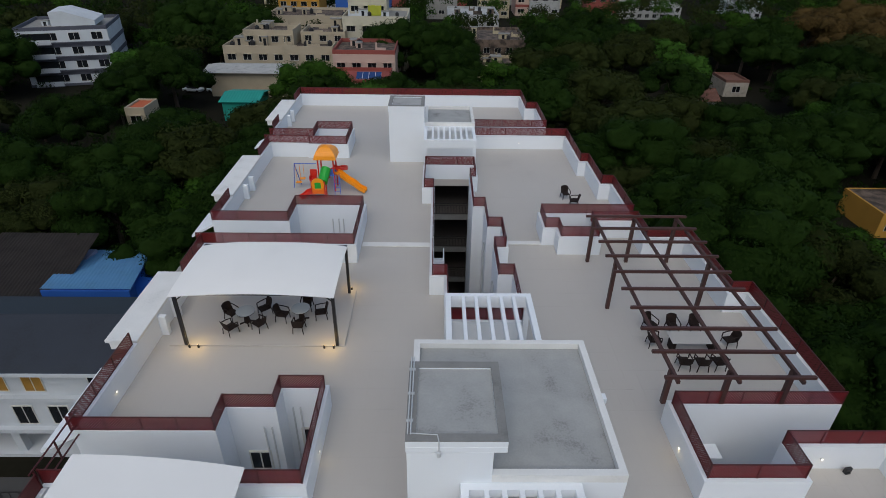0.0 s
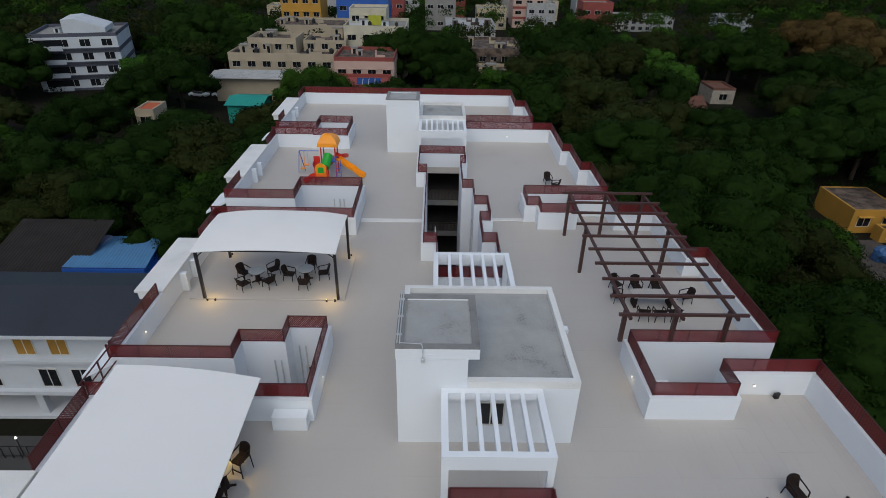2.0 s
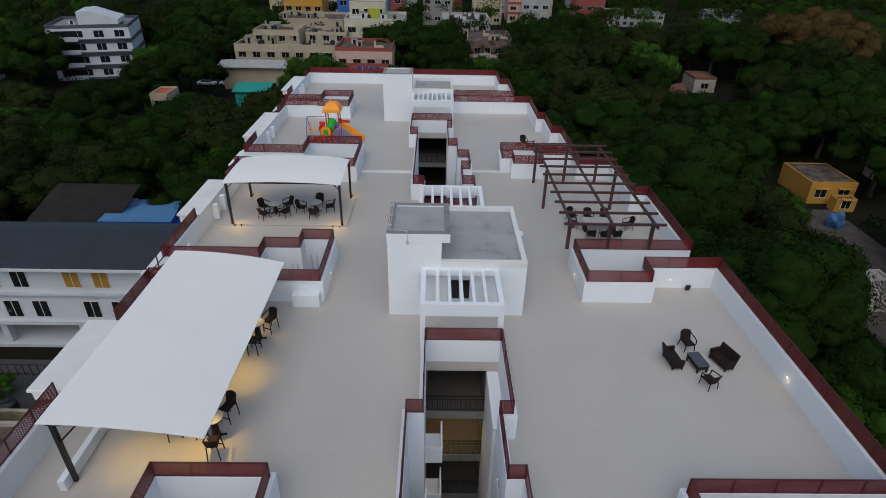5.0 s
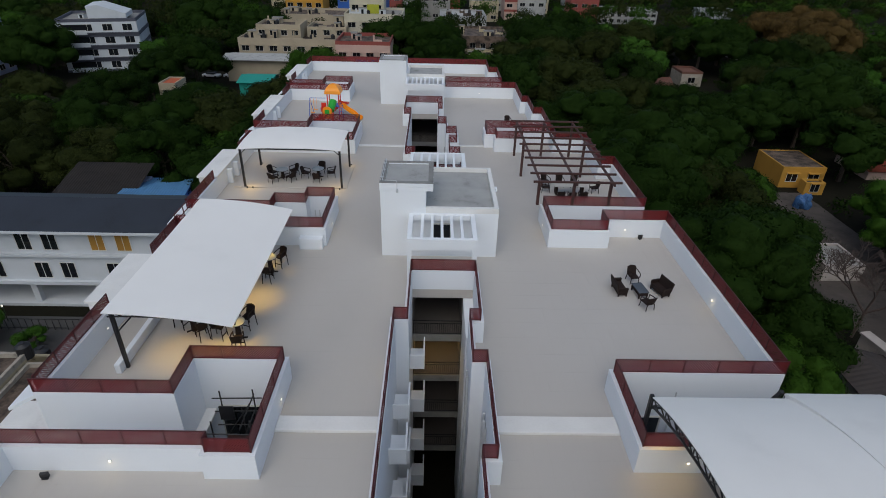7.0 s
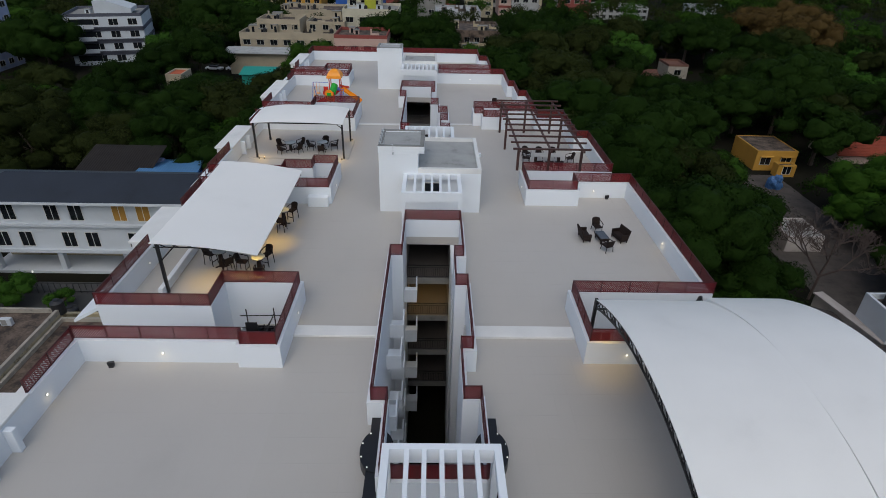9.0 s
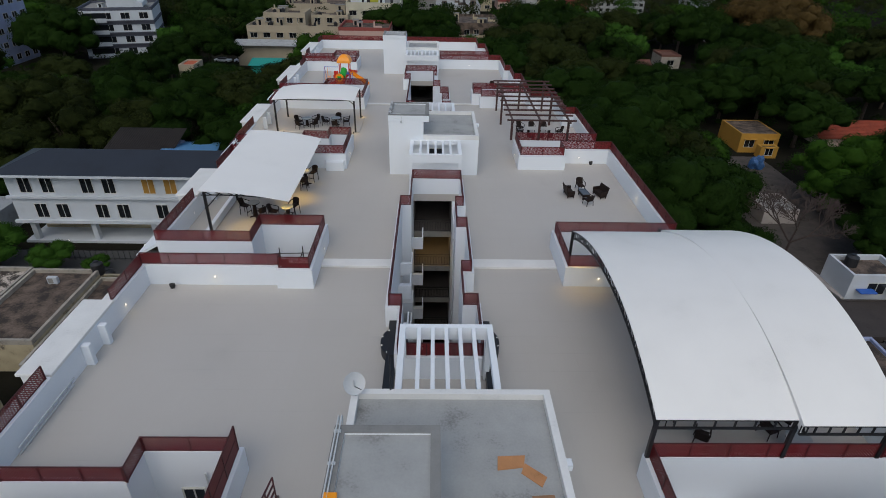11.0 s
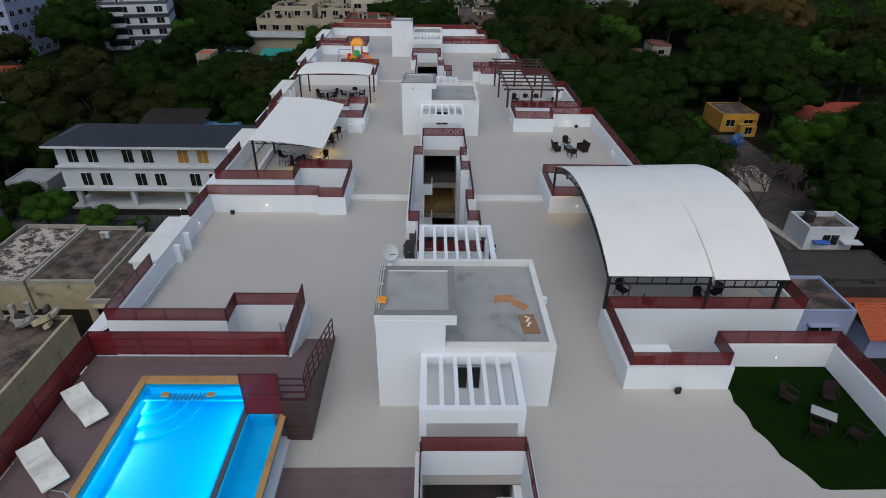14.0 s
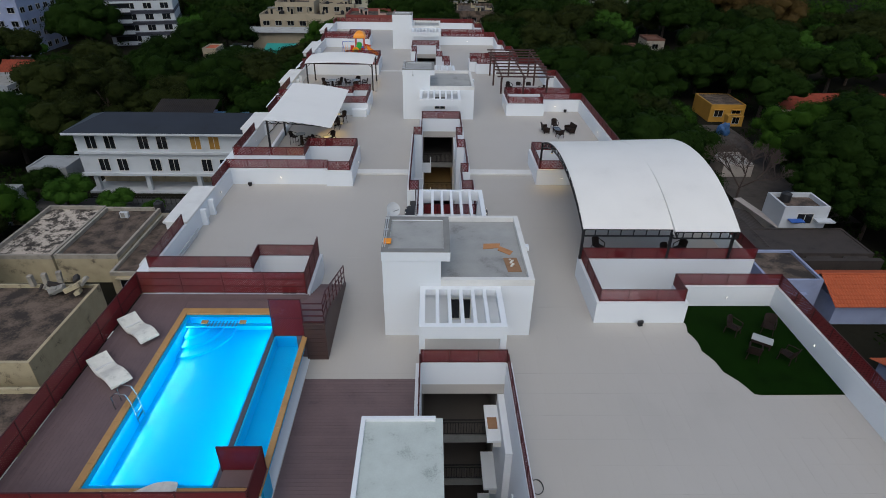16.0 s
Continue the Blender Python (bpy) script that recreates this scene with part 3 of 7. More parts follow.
def gallery(x0, x1, y, back, z, lit=False):
    """One storey's open gallery at a well's end, behind a black railing."""
    ob = thing("well_gallery", "recessed open gallery with black railing in the light well", "gallery", group="light well galleries", kind="structure")
    part("slab", boxes((x0, x1, y, back, z - 0.45, z)), SHADEPLASTER, ob)
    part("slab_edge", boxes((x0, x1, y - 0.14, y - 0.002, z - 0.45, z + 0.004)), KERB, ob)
    part("side_wall", boxes((x0 + 0.001, x0 + 0.05, y + 0.01, back - 0.07, z + 0.002, z + 2.54)), SHADEPLASTER, ob)
    part("side_wall", boxes((x1 - 0.05, x1 - 0.001, y + 0.01, back - 0.07, z + 0.002, z + 2.54)), SHADEPLASTER, ob)
    part("back_wall", boxes((x0 + 0.003, x1 - 0.003, back - 0.06, back - 0.003, z + 0.002, z + 2.5)), AMBERGLOW if lit else SHADEPLASTER, ob)
    for u in (x0 + 0.5, x1 - 1.3):
        part("door_leaf", boxes((u, u + 0.8, back - 0.1, back - 0.061, z + 0.003, z + 2.05)), BROWN, ob)
    rail = part("railing", boxes((x0, x1, y - 0.13, y - 0.09, z + 0.95, z + 1.0), (x0, x1, y - 0.13, y - 0.09, z + 0.78, z + 0.81), (x0, x1, y - 0.13, y - 0.09, z + 0.08, z + 0.11)), BLACK, ob)
    bm = bmesh.new()
    n = int((x1 - x0) / 0.12)
    for k in range(n):
        u = x0 + (k + 0.5) * (x1 - x0) / n
        box(bm, u - 0.012, u + 0.012, y - 0.12, y - 0.1, z + 0.1, z + 0.79)
    part("bars", bm, BLACK, rail)
    if lit:
        d = bpy.data.lights.new("gallery_lamp", "POINT")
        d.energy, d.shadow_soft_size, d.color = 70, 0.1, (1.0, 0.62, 0.2)
        new("gallery_lamp", d).location = ((x0 + x1) / 2, y + 1.6, z + 2.2)


for n in range(4):
    gallery(1.93, 4.7, -3.55, 3.5, -3.0 - 3.0 * n, n == 1)
    gallery(0.1, 3.62, 29.15, 36.5, -3.0 - 3.0 * n)
    gallery(2.34, 5.59, -35.85, -29.0, -3.0 - 3.0 * n)
for x0, x1, y0, y1 in ((1.925, 5.215, -3.545, 3.5), (0.075, 3.645, 29.155, 36.5), (2.335, 5.875, -35.845, -29.0)):
    solid("passage_floor", boxes((x0, x1, y0, y1, -0.55, 0.006)), TILE, "beige tiled passage floor beside the stair head", "floor", "structure")
solid("well_side_wall", boxes((4.7, 5.215, -7.0, -3.56, -15.4, -0.56)), WHITE, "white wall fin inside the light well", "wall", "structure")
solid("well_side_wall", boxes((5.6, 5.875, -39.0, -35.86, -15.4, -0.56)), WHITE, "white wall fin inside the light well", "wall", "structure")


def ledge(x0, x1, y0, y1, z):
    ob = thing("window_ledge", "white concrete box ledge in the light well", "ledge", group="light well ledges", kind="structure")
    part("slab", boxes((x0, x1, y0, y1, z, z + 0.12), bevel=0.01), WHITE, ob)
    part("upstand", boxes((x0, x1, y0, y0 + 0.08, z + 0.121, z + 0.9)), WHITE, ob)
    part("upstand", boxes((x1 - 0.07, x1, y0 + 0.081, y1, z + 0.121, z + 0.9)), WHITE, ob)


for n in range(4):
    z = -2.6 - 3.0 * n
    for x0, y0 in ((1.3, -10.4), (1.3, -12.9), (1.92, -7.0), (1.3, -16.9)):
        ledge(x0 + 0.002, x0 + 0.75, y0, y0 + 1.5, z)
    ledge(0.73, 1.4, 16.0, 17.6, z)
    ledge(0.73, 1.4, 20.0, 21.6, z)
    ledge(2.335, 3.0, -39.2, -37.7, z)
    ledge(5.2, 5.875, -41.5, -39.9, z)
for x, y in ((4.70, -10.0), (4.70, -9.6), (5.28, -12.2), (5.28, -12.6), (5.28, -13.0), (3.96, 20.0), (4.13, 15.2), (4.13, 15.6)):
    solid("drain_pipe", disc(bmesh.new(), x - 0.06, y, -15.4, -0.3, 0.055, 10), PIPE, "pale grey vertical drain pipe on the shaft wall", "pipe", group="shaft drain pipes")


for z in (-1.1, -4.1, -7.1):
    ob = thing("service_ledge", "white concrete service ledge with a brown board on it", "ledge", group="service ledges", kind="structure")
    part("slab", boxes((5.02, 5.598, -37.9, -35.95, z - 0.14, z), bevel=0.01), WHITE, ob)
    part("bracket", boxes((5.3, 5.598, -37.8, -37.7, z - 0.5, z - 0.141)), WHITE_OLD, ob)
solid("board", boxes((5.1, 5.5, -37.3, -36.7, -1.097, -1.05), bevel=0.01), CARDBOARD, "brown board lying on the service ledge", "board")


# windows, doors, shades and pipes in the side shafts
def shaft_wall_thing(x, y, z, w, h, label, shade=False, door=False):
    ob = thing("shaft_door" if door else "shaft_window", label, "door" if door else "window", group="shaft openings", kind="structure")
    window(ob, x, y, z, w, h, bars=1 if not door else 0, name="pane")
    if shade:
        part("sunshade", boxes((x - w / 2 - 0.45, x + w / 2 + 0.45, y - 0.75, y - 0.01, z + h + 0.15, z + h + 0.25), bevel=0.01), WHITE, ob, "white concrete sunshade")


shaft_wall_thing(-6.3, 4.54, -2.3, 0.8, 1.0, "dark window in the white shaft wall")
shaft_wall_thing(-4.3, 5.57, -3.2, 0.9, 2.1, "dark door opening in the white shaft wall", door=True)
# the third one is a wide dark pane over the wall's lower part
shaft_wall_thing(-4.85, -10.79, -4.3, 2.7, 2.85, "wide dark framed panel on the white shaft wall", door=True)
shaft_wall_thing(-5.2, -27.41, -1.6, 0.75, 0.9, "dark window in the white shaft wall")
shaft_wall_thing(11.6, 4.79, -2.3, 0.9, 1.0, "dark window under a white sunshade", shade=True)
shaft_wall_thing(13.0, -27.61, -2.5, 1.7, 1.3, "wide dark window under a white sunshade", shade=True)
shaft_wall_thing(14.9, -27.61, -2.4, 0.8, 1.0, "dark window in the white shaft wall")
shaft_wall_thing(12.5, -11.31, -2.4, 1.0, 1.1, "dark window in the white shaft wall")
for pts in ([(-5.0, 5.5), (-4.7, 5.5)], [(-5.9, 4.47), (-5.6, 4.47)], [(-3.42, -10.86), (-3.3, -11.2)], [(-6.0, 22.07), (-5.6, 22.07), (-5.3, 22.07)], [(11.4, -27.68), (11.5, -27.68)], [(13.4, -11.38)], [(-4.6, -27.48), (-4.35, -27.48)]):
    for x, y in pts:
        solid("drain_pipe", disc(bmesh.new(), x, y, -15.4, 0.2, 0.036, 10), PIPE, "pale grey vertical drain pipe on the shaft wall", "pipe", group="shaft drain pipes")
solid("shaft_slab", boxes((-11.9, -6.4, -15.3, -12.86, -1.78, -1.6), (-6.85, -6.4, -12.86, -10.81, -1.78, -1.6)), WHITE_OLD, "pale concrete slab over the shaft's outer part", "slab", "structure")
ob = thing("scaffold", "dark steel scaffold standing in the shaft", "scaffold")
for x, y, top in ((-5.9, -11.35, -0.05), (-4.5, -11.35, 0.05), (-5.75, -12.9, -0.2), (-4.2, -12.9, -0.1), (-5.1, -11.35, -1.0)):
    part("upright", bar(bmesh.new(), (x, y, -15.4), (x + 0.03, y, top), 0.065, sides=6), BLACK, ob)
for z in (-0.4, -1.15, -1.95, -3.2):
    part("ledger", bar(bmesh.new(), (-6.2, -11.42, z), (-4.1, -11.42, z + 0.05), 0.055, sides=6), BLACK, ob)
    part("ledger", bar(bmesh.new(), (-6.1, -12.97, z - 0.4), (-3.8, -12.97, z - 0.45), 0.055, sides=6), BLACK, ob)
    part("transom", bar(bmesh.new(), (-4.5, -13.2, z + 0.08), (-4.5, -11.2, z + 0.06), 0.055, sides=6), BLACK, ob)
part("brace", bar(bmesh.new(), (-5.9, -11.5, -2.6), (-4.5, -11.5, -0.4), 0.05, sides=6), BLACK, ob)
part("board", boxes((-5.95, -5.35, -11.56, -11.5, -1.5, -0.75)), BLACK, ob)
part("platform", boxes((-5.8, -4.2, -12.58, -11.5, -2.5, -2.45)), BROWN, ob)
solid("utility_box", boxes((-5.0, -3.62, 0.5, 1.0, 0.006, 0.72), bevel=0.02), WHITE, "low white rendered box against the parapet", "box")


# ---- tents and canopies ----
def fabric_roof(nx, ny, f, mat=None):
    """A skin with thickness from f(u, v)."""
    verts = [tuple(f(i / nx, j / ny)) for i in range(nx + 1) for j in range(ny + 1)]
    n = len(verts)
    verts += [(x, y, z - 0.03) for x, y, z in verts]
    idx = lambda i, j: i * (ny + 1) + j
    faces = []
    for i in range(nx):
        for j in range(ny):
            q = [idx(i, j), idx(i + 1, j), idx(i + 1, j + 1), idx(i, j + 1)]
            faces += [q, [k + n for k in q[::-1]]]
    rim = [idx(i, 0) for i in range(nx + 1)] + [idx(nx, j) for j in range(1, ny + 1)] + [idx(i, ny) for i in range(nx - 1, -1, -1)] + [idx(0, j) for j in range(ny - 1, 0, -1)]
    for a, b in zip(rim, rim[1:] + rim[:1]):
        k = len(verts)
        verts += [verts[a], verts[a + n], verts[b + n], verts[b]]
        faces.append([k, k + 1, k + 2, k + 3])
    return from_lists("fabric", verts, faces, mat or FABRIC, True)


tent = thing("fabric_tent", "white tensile fabric tent on four black posts", "tent")
X0, X1, Y0, Y1 = -11.0, -3.67, 9.2, 13.62


def tent_skin(u, v):
    a, b = 2 * u - 1, 2 * v - 1
    z = 3.08 + 0.34 * (1 - a * a) * (0.35 + 0.65 * (v ** 0.8)) + 0.10 * (1 - b * b)
    pull = 0.10 * (1 - a * a)
    return X0 + (X1 - X0) * u, Y0 + (Y1 - Y0) * v + pull * (1 if v < 0.5 else -1) * abs(b), z + 0.03 * math.sin(9 * u) * v


part("canopy", fabric_roof(28, 18, tent_skin), FABRIC, tent)
for x in (X0 + 0.12, X1 - 0.12):
    for y in (Y0 + 0.35, Y1 + 0.2):
        part("post", boxes((x - 0.07, x + 0.07, y - 0.07, y + 0.07, 0.09, 3.04)), BLACK, tent)
        part("bracket", bar(bmesh.new(), (x, y, 2.6), (x + (0.45 if x < -7 else -0.45), y, 3.0), 0.05), BLACK, tent)
part("edge_beam", boxes((X0 + 0.19, X1 - 0.19, Y0 + 0.31, Y0 + 0.39, 2.96, 3.04)), BLACK, tent)
part("edge_beam", boxes((X0 + 0.19, X1 - 0.19, Y1 + 0.16, Y1 + 0.24, 2.96, 3.04)), BLACK, tent)
solid("tent_platform", boxes((-11.7, -3.45, 9.5, 14.1, 0.007, 0.09), bevel=0.01), TILE, "low beige tiled platform under the tent", "platform", "structure")

tent = thing("fabric_tent", "large sloping white fabric tent on black trusses", "tent")
X0, X1, Y0, Y1 = -10.45, -5.2, -10.35, 0.75


def tent_skin_2(u, v):
    a = 2 * u - 1
    return X0 + (X1 - X0) * u, Y0 + (Y1 - Y0) * v, 3.15 - 0.6 * u + 0.13 * (1 - a * a) + 0.03 * (1 - a * a) * (v ** 2) - 0.05 * math.sin(math.pi * v)


part("canopy", fabric_roof(24, 30, tent_skin_2), FABRIC, tent)
for y in (-10.0, -4.9, 0.3):
    part("post", bar(bmesh.new(), (-10.25, y, 0.0), (-10.25, y, 3.05), 0.14), BLACK, tent)
    bm = bmesh.new()
    pts = [tent_skin_2(k / 8, (y - Y0) / (Y1 - Y0)) for k in range(9)]
    tube(bm, [(p[0], y, p[2] - 0.08) for p in pts], 0.07, 4)
    tube(bm, [(p[0], y, p[2] - 0.42 + 0.3 * k / 8) for k, p in enumerate(pts)], 0.05, 4)
    for k in range(8):
        bar(bm, (pts[k][0], y, pts[k][2] - 0.08), (pts[k + 1][0], y, pts[k + 1][2] - 0.42 + 0.3 * (k + 1) / 8), 0.04)
    part("truss", bm, BLACK, tent)
    part("brace", bar(bmesh.new(), (-10.25, y, 1.9), (-9.3, y, 2.9), 0.06), BLACK, tent)
part("edge_tube", bar(bmesh.new(), (X1 - 0.14, Y0 + 0.1, 2.50), (X1 - 0.14, Y1 - 0.1, 2.50), 0.05, sides=8), BLACK, tent)
solid("low_wall", boxes((-10.55, -10.3, -10.45, 0.9, 0.007, 0.5), bevel=0.02), WHITE, "low white plinth wall along the tent posts", "wall", "structure")

canopy = thing("barrel_canopy", "large arched white fabric canopy on black steel trusses", "canopy")


def arch(x0, x1, ya, yb, zl, zr):
    def f(u, v):
        b = 2 * v - 1
        rise = (zl + (zr - zl) * u) * (1 - abs(b) ** 2.1)
        return x0 + (x1 - x0) * u, ya + (yb - ya) * v, 3.06 + rise
    return f


left_arch, right_arch = arch(10.72, 15.49, -27.6, -14.6, 1.4, 1.62), arch(15.51, 18.95, -27.85, -14.35, 1.6, 1.8)


for skin in (left_arch, right_arch):
    part("canopy_skin", fabric_roof(14, 44, skin, FABRIC_OLD), FABRIC_OLD, canopy)
bm = bmesh.new()
tube(bm, [Vector(right_arch(0.0, k / 44)) + Vector((0.0, 0, 0.0)) for k in range(15)], 0.022, 6)
part("seam", bm, SEAM, canopy)
verts, faces = [], []
for k in range(45):
    x, y, z = right_arch(0.0, k / 44)
    verts += [(xx, y, zz) for xx in (15.492, 15.508) for zz in (z - 0.002, z - 0.34)]
for k in range(44):
    b = 4 * k
    faces += [[b, b + 1, b + 5, b + 4], [b + 3, b + 2, b + 6, b + 7], [b + 1, b + 3, b + 7, b + 5]]
part("valance", from_lists("valance", verts, faces, FABRIC_OLD), FABRIC_OLD, canopy)
for f, u in ((left_arch, 0.015), (right_arch, 0.05), (right_arch, 0.985)):
    bm = bmesh.new()
    n = 26
    up = [Vector(f(u, k / n)) - Vector((0, 0, 0.08)) for k in range(n + 1)]
    low = [p - Vector((0, 0, 0.36)) for p in up]
    tube(bm, up, 0.07, 4)
    tube(bm, low, 0.06, 4)
    for k in range(n):
        bar(bm, up[k], low[k + 1] if k % 2 else low[k], 0.035)
        bar(bm, low[k], up[k + 1], 0.035)
    part("truss", bm, BLACK, canopy)
for f, ua, ub in ((left_arch, 0.0, 1.0), (right_arch, 0.0, 1.0)):
    for v in (0.004, 0.996):
        a, b = Vector(f(ua, v)), Vector(f(ub, v))
        bm = bmesh.new()
        for dz in (0.09, 0.48):
            bar(bm, a - Vector((0, 0, dz)), b - Vector((0, 0, dz)), 0.07)
        for k in range(8):
            p = a.lerp(b, k / 7)
            bar(bm, p - Vector((0, 0, 0.09)), p - Vector((0, 0, 0.48)), 0.05)
        part("eave_truss", bm, BLACK, canopy)
for x in (10.78, 15.5, 18.85):
    part("post", bar(bmesh.new(), (x, -27.55, 1.195), (x, -27.55, 3.0), 0.13), BLACK, canopy)
part("post", bar(bmesh.new(), (10.78, -14.45, 0.0), (10.78, -14.45, 3.0), 0.13), BLACK, canopy)
part("post", bar(bmesh.new(), (15.5, -13.5, 1.195), (15.5, -14.2, 3.0), 0.13), BLACK, canopy)
part("post", bar(bmesh.new(), (18.85, -14.4, 0.0), (18.85, -14.4, 3.0), 0.13), BLACK, canopy)

pergola = thing("metal_pergola", "brown painted steel pergola frame over the seating", "pergola")
for x in (9.85, 12.15, 14.55):
    part("long_beam", boxes((x - 0.06, x + 0.06, 4.2, 17.5, 2.86, 3.0)), BROWN, pergola)
for k in range(10):
    y = 4.35 + k * 1.435
    part("cross_beam", boxes((9.35, 15.05, y - 0.06, y + 0.06, 3.003, 3.13)), BROWN, pergola)
for x, y, z in ((9.85, 4.9, 1.195), (12.15, 4.9, 1.195), (14.55, 4.9, 1.195), (9.85, 12.7, 0.0), (14.55, 12.7, 0.0), (9.85, 17.3, 0.0), (12.15, 17.3, 0.0), (14.55, 17.3, 0.0)):
    part("post", boxes((x - 0.09, x + 0.09, y - 0.09, y + 0.09, z, 2.858)), BROWN, pergola)


# ---- furniture ----
def rattan_chair(at, wide=0.56, label="dark brown woven rattan armchair", seat_h=0.42, group="rattan armchairs", name="armchair", back_h=0.85):
    ob = thing(name, label, "chair", at, group)
    w, d = wide / 2, 0.29
    part("seat", boxes((-w + 0.05, w - 0.05, -d, d - 0.04, seat_h - 0.09, seat_h), bevel=0.02), RATTAN, ob)
    bm = bmesh.new()
    rows = []
    for k in range(7):
        u = k / 6 * 2 - 1
        for zz, lean in ((seat_h - 0.05, 0.0), (back_h - 0.05 * u * u, 0.13)):
            rows.append((u * (w - 0.02), d - 0.05 + lean - 0.07 * u * u, zz))
    vs = [bm.verts.new(p) for p in rows]
    vb = [bm.verts.new((p[0], p[1] + 0.04, p[2])) for p in rows]
    for k in range(6):
        a, b, c, e = 2 * k, 2 * k + 2, 2 * k + 3, 2 * k + 1
        bm.faces.new((vs[a], vs[b], vs[c], vs[e]))
        bm.faces.new((vb[e], vb[c], vb[b], vb[a]))
        bm.faces.new((vs[e], vs[c], vb[c], vb[e]))
    bm.faces.new((vs[0], vs[1], vb[1], vb[0]))
    bm.faces.new((vs[12], vb[12], vb[13], vs[13]))
    part("backrest", bm, RATTAN, ob)
    for s in (-1, 1):
        bm = bmesh.new()
        x = s * (w - 0.02)
        tube(bm, [(x, d - 0.02, seat_h + 0.27), (x, 0.0, seat_h + 0.25), (x, -d + 0.03, seat_h + 0.2), (x, -d + 0.02, seat_h - 0.04)], 0.055, 6)
        part("armrest", bm, RATTAN, ob)
        for y in (-d + 0.03, d - 0.03):
            part("leg", bar(bmesh.new(), (s * (w - 0.06), y, seat_h - 0.05), (s * (w - 0.02), y * 1.08, 0.0), 0.045, sides=6), RATTAN, ob)
    return ob


def place(x, y, turn, z=0.008):
    return pose(x, y, z, 0, 0, turn)


proto = rattan_chair(place(14.2, -2.45, 10), label="dark brown woven rattan armchair on the tiled terrace")
copy_thing(proto, place(14.2, -5.0, 200))


def rattan_sofa(at):
    """A two-seat woven sofa with closed sides and a raked back."""
    ob = thing("loveseat", "dark brown woven rattan two-seat sofa on the terrace", "sofa", at, "rattan sofas")
    part("base", boxes((-0.6, 0.6, -0.3, 0.26, 0.12, 0.34), bevel=0.02), RATTAN, ob)
    part("seat", boxes((-0.52, 0.52, -0.31, 0.2, 0.342, 0.42), bevel=0.03), RATTAN, ob)
    bm = boxes((-0.6, 0.6, -0.045, 0.045, 0.0, 0.62), bevel=0.02)
    bmesh.ops.transform(bm, matrix=Matrix.Translation((0, 0.24, 0.3)) @ Matrix.Rotation(radians(-14), 4, "X"), verts=bm.verts)
    part("backrest", bm, RATTAN, ob)
    for s in (-1, 1):
        part("arm", boxes((s * 0.57 - 0.06, s * 0.57 + 0.06, -0.31, 0.25, 0.345, 0.62), bevel=0.025), RATTAN, ob)
        for y in (-0.26, 0.22):
            part("leg", boxes((s * 0.54 - 0.03, s * 0.54 + 0.03, y - 0.03, y + 0.03, 0.0, 0.119)), RATTAN, ob)
    return ob


rattan_sofa(place(15.4, -3.55, -72) @ Matrix.Scale(0.9, 4))
rattan_sofa(place(13.15, -3.5, 95) @ Matrix.Scale(0.9, 4))


def low_table(at, label, top=GLASSTOP):
    ob = thing("coffee_table", label, "table", at)
    part("tabletop", boxes((-0.5, 0.5, -0.29, 0.29, 0.38, 0.42), bevel=0.01), top, ob)
    part("apron", boxes((-0.47, 0.47, -0.26, 0.26, 0.2, 0.379)), RATTAN, ob)
    for sx in (-0.43, 0.43):
        for sy in (-0.22, 0.22):
            part("leg", boxes((sx - 0.035, sx + 0.035, sy - 0.035, sy + 0.035, 0, 0.2)), RATTAN, ob)
    return ob


GREYGLASS = material("dark_grey_glass", (0.07, 0.075, 0.085), rough=0.12, var=0.1)
low_table(place(14.2, -3.72, 98), "low rattan coffee table with dark glass top", GREYGLASS)


def round_table(at, h=0.74, r=0.46, label="round glass-topped rattan table under the tent", top=GLASSTOP):
    ob = thing("round_table", label, "table", at, "round tables")
    part("tabletop", disc(bmesh.new(), 0, 0, h - 0.03, h, r, 28), top, ob)
    part("rim", disc(bmesh.new(), 0, 0, h - 0.07, h - 0.031, r * 0.97, 28), RATTAN, ob)
    part("pedestal", disc(bmesh.new(), 0, 0, 0.06, h - 0.07, 0.16, 12, 0.1), RATTAN, ob)
    for k in range(4):
        a = k * math.pi / 2 + 0.4
        part("foot", bar(bmesh.new(), (0, 0, 0.1), (0.36 * math.cos(a), 0.36 * math.sin(a), 0.02), 0.06), RATTAN, ob)
    return ob


for tx, ty in ((-8.5, 11.2), (-5.85, 11.45)):
    t = round_table(place(tx, ty, 0, 0.092))
    spots = ((-0.85, 0.35, 60), (0.7, 0.75, -50), (0.75, -0.5, -125), (-0.55, -0.8, 145)) if tx < -7 else ((-0.95, 0.0, 80), (0.1, 0.95, 0), (0.95, 0.2, -80), (0.05, -0.85, 178))
    for dx, dy, turn in spots:
        c = copy_thing(proto, place(tx + dx, ty + dy, turn, 0.092))
        tagged(c, "dark brown rattan armchair at a round glass table")
for x, y, turn in ((11.3, 9.75, 90), (11.5, 10.95, 30), (12.55, 10.8, 5), (13.65, 10.8, -5), (14.95, 9.75, -80), (12.15, 8.2, 175), (12.95, 8.15, 180), (13.75, 8.2, 185)):
    tagged(copy_thing(proto, place(x, y, turn)), "dark brown rattan armchair under the brown pergola")
ob = thing("dining_table", "long pale glass-topped rattan table under the pergola", "table", place(13.0, 9.45, 0))
part("tabletop", boxes((-1.15, 1.15, -0.45, 0.45, 0.71, 0.74), bevel=0.008), TILE, ob)
for sx in (-0.95, 0.95):
    part("leg", boxes((sx - 0.07, sx + 0.07, -0.3, 0.3, 0, 0.709)), RATTAN, ob)
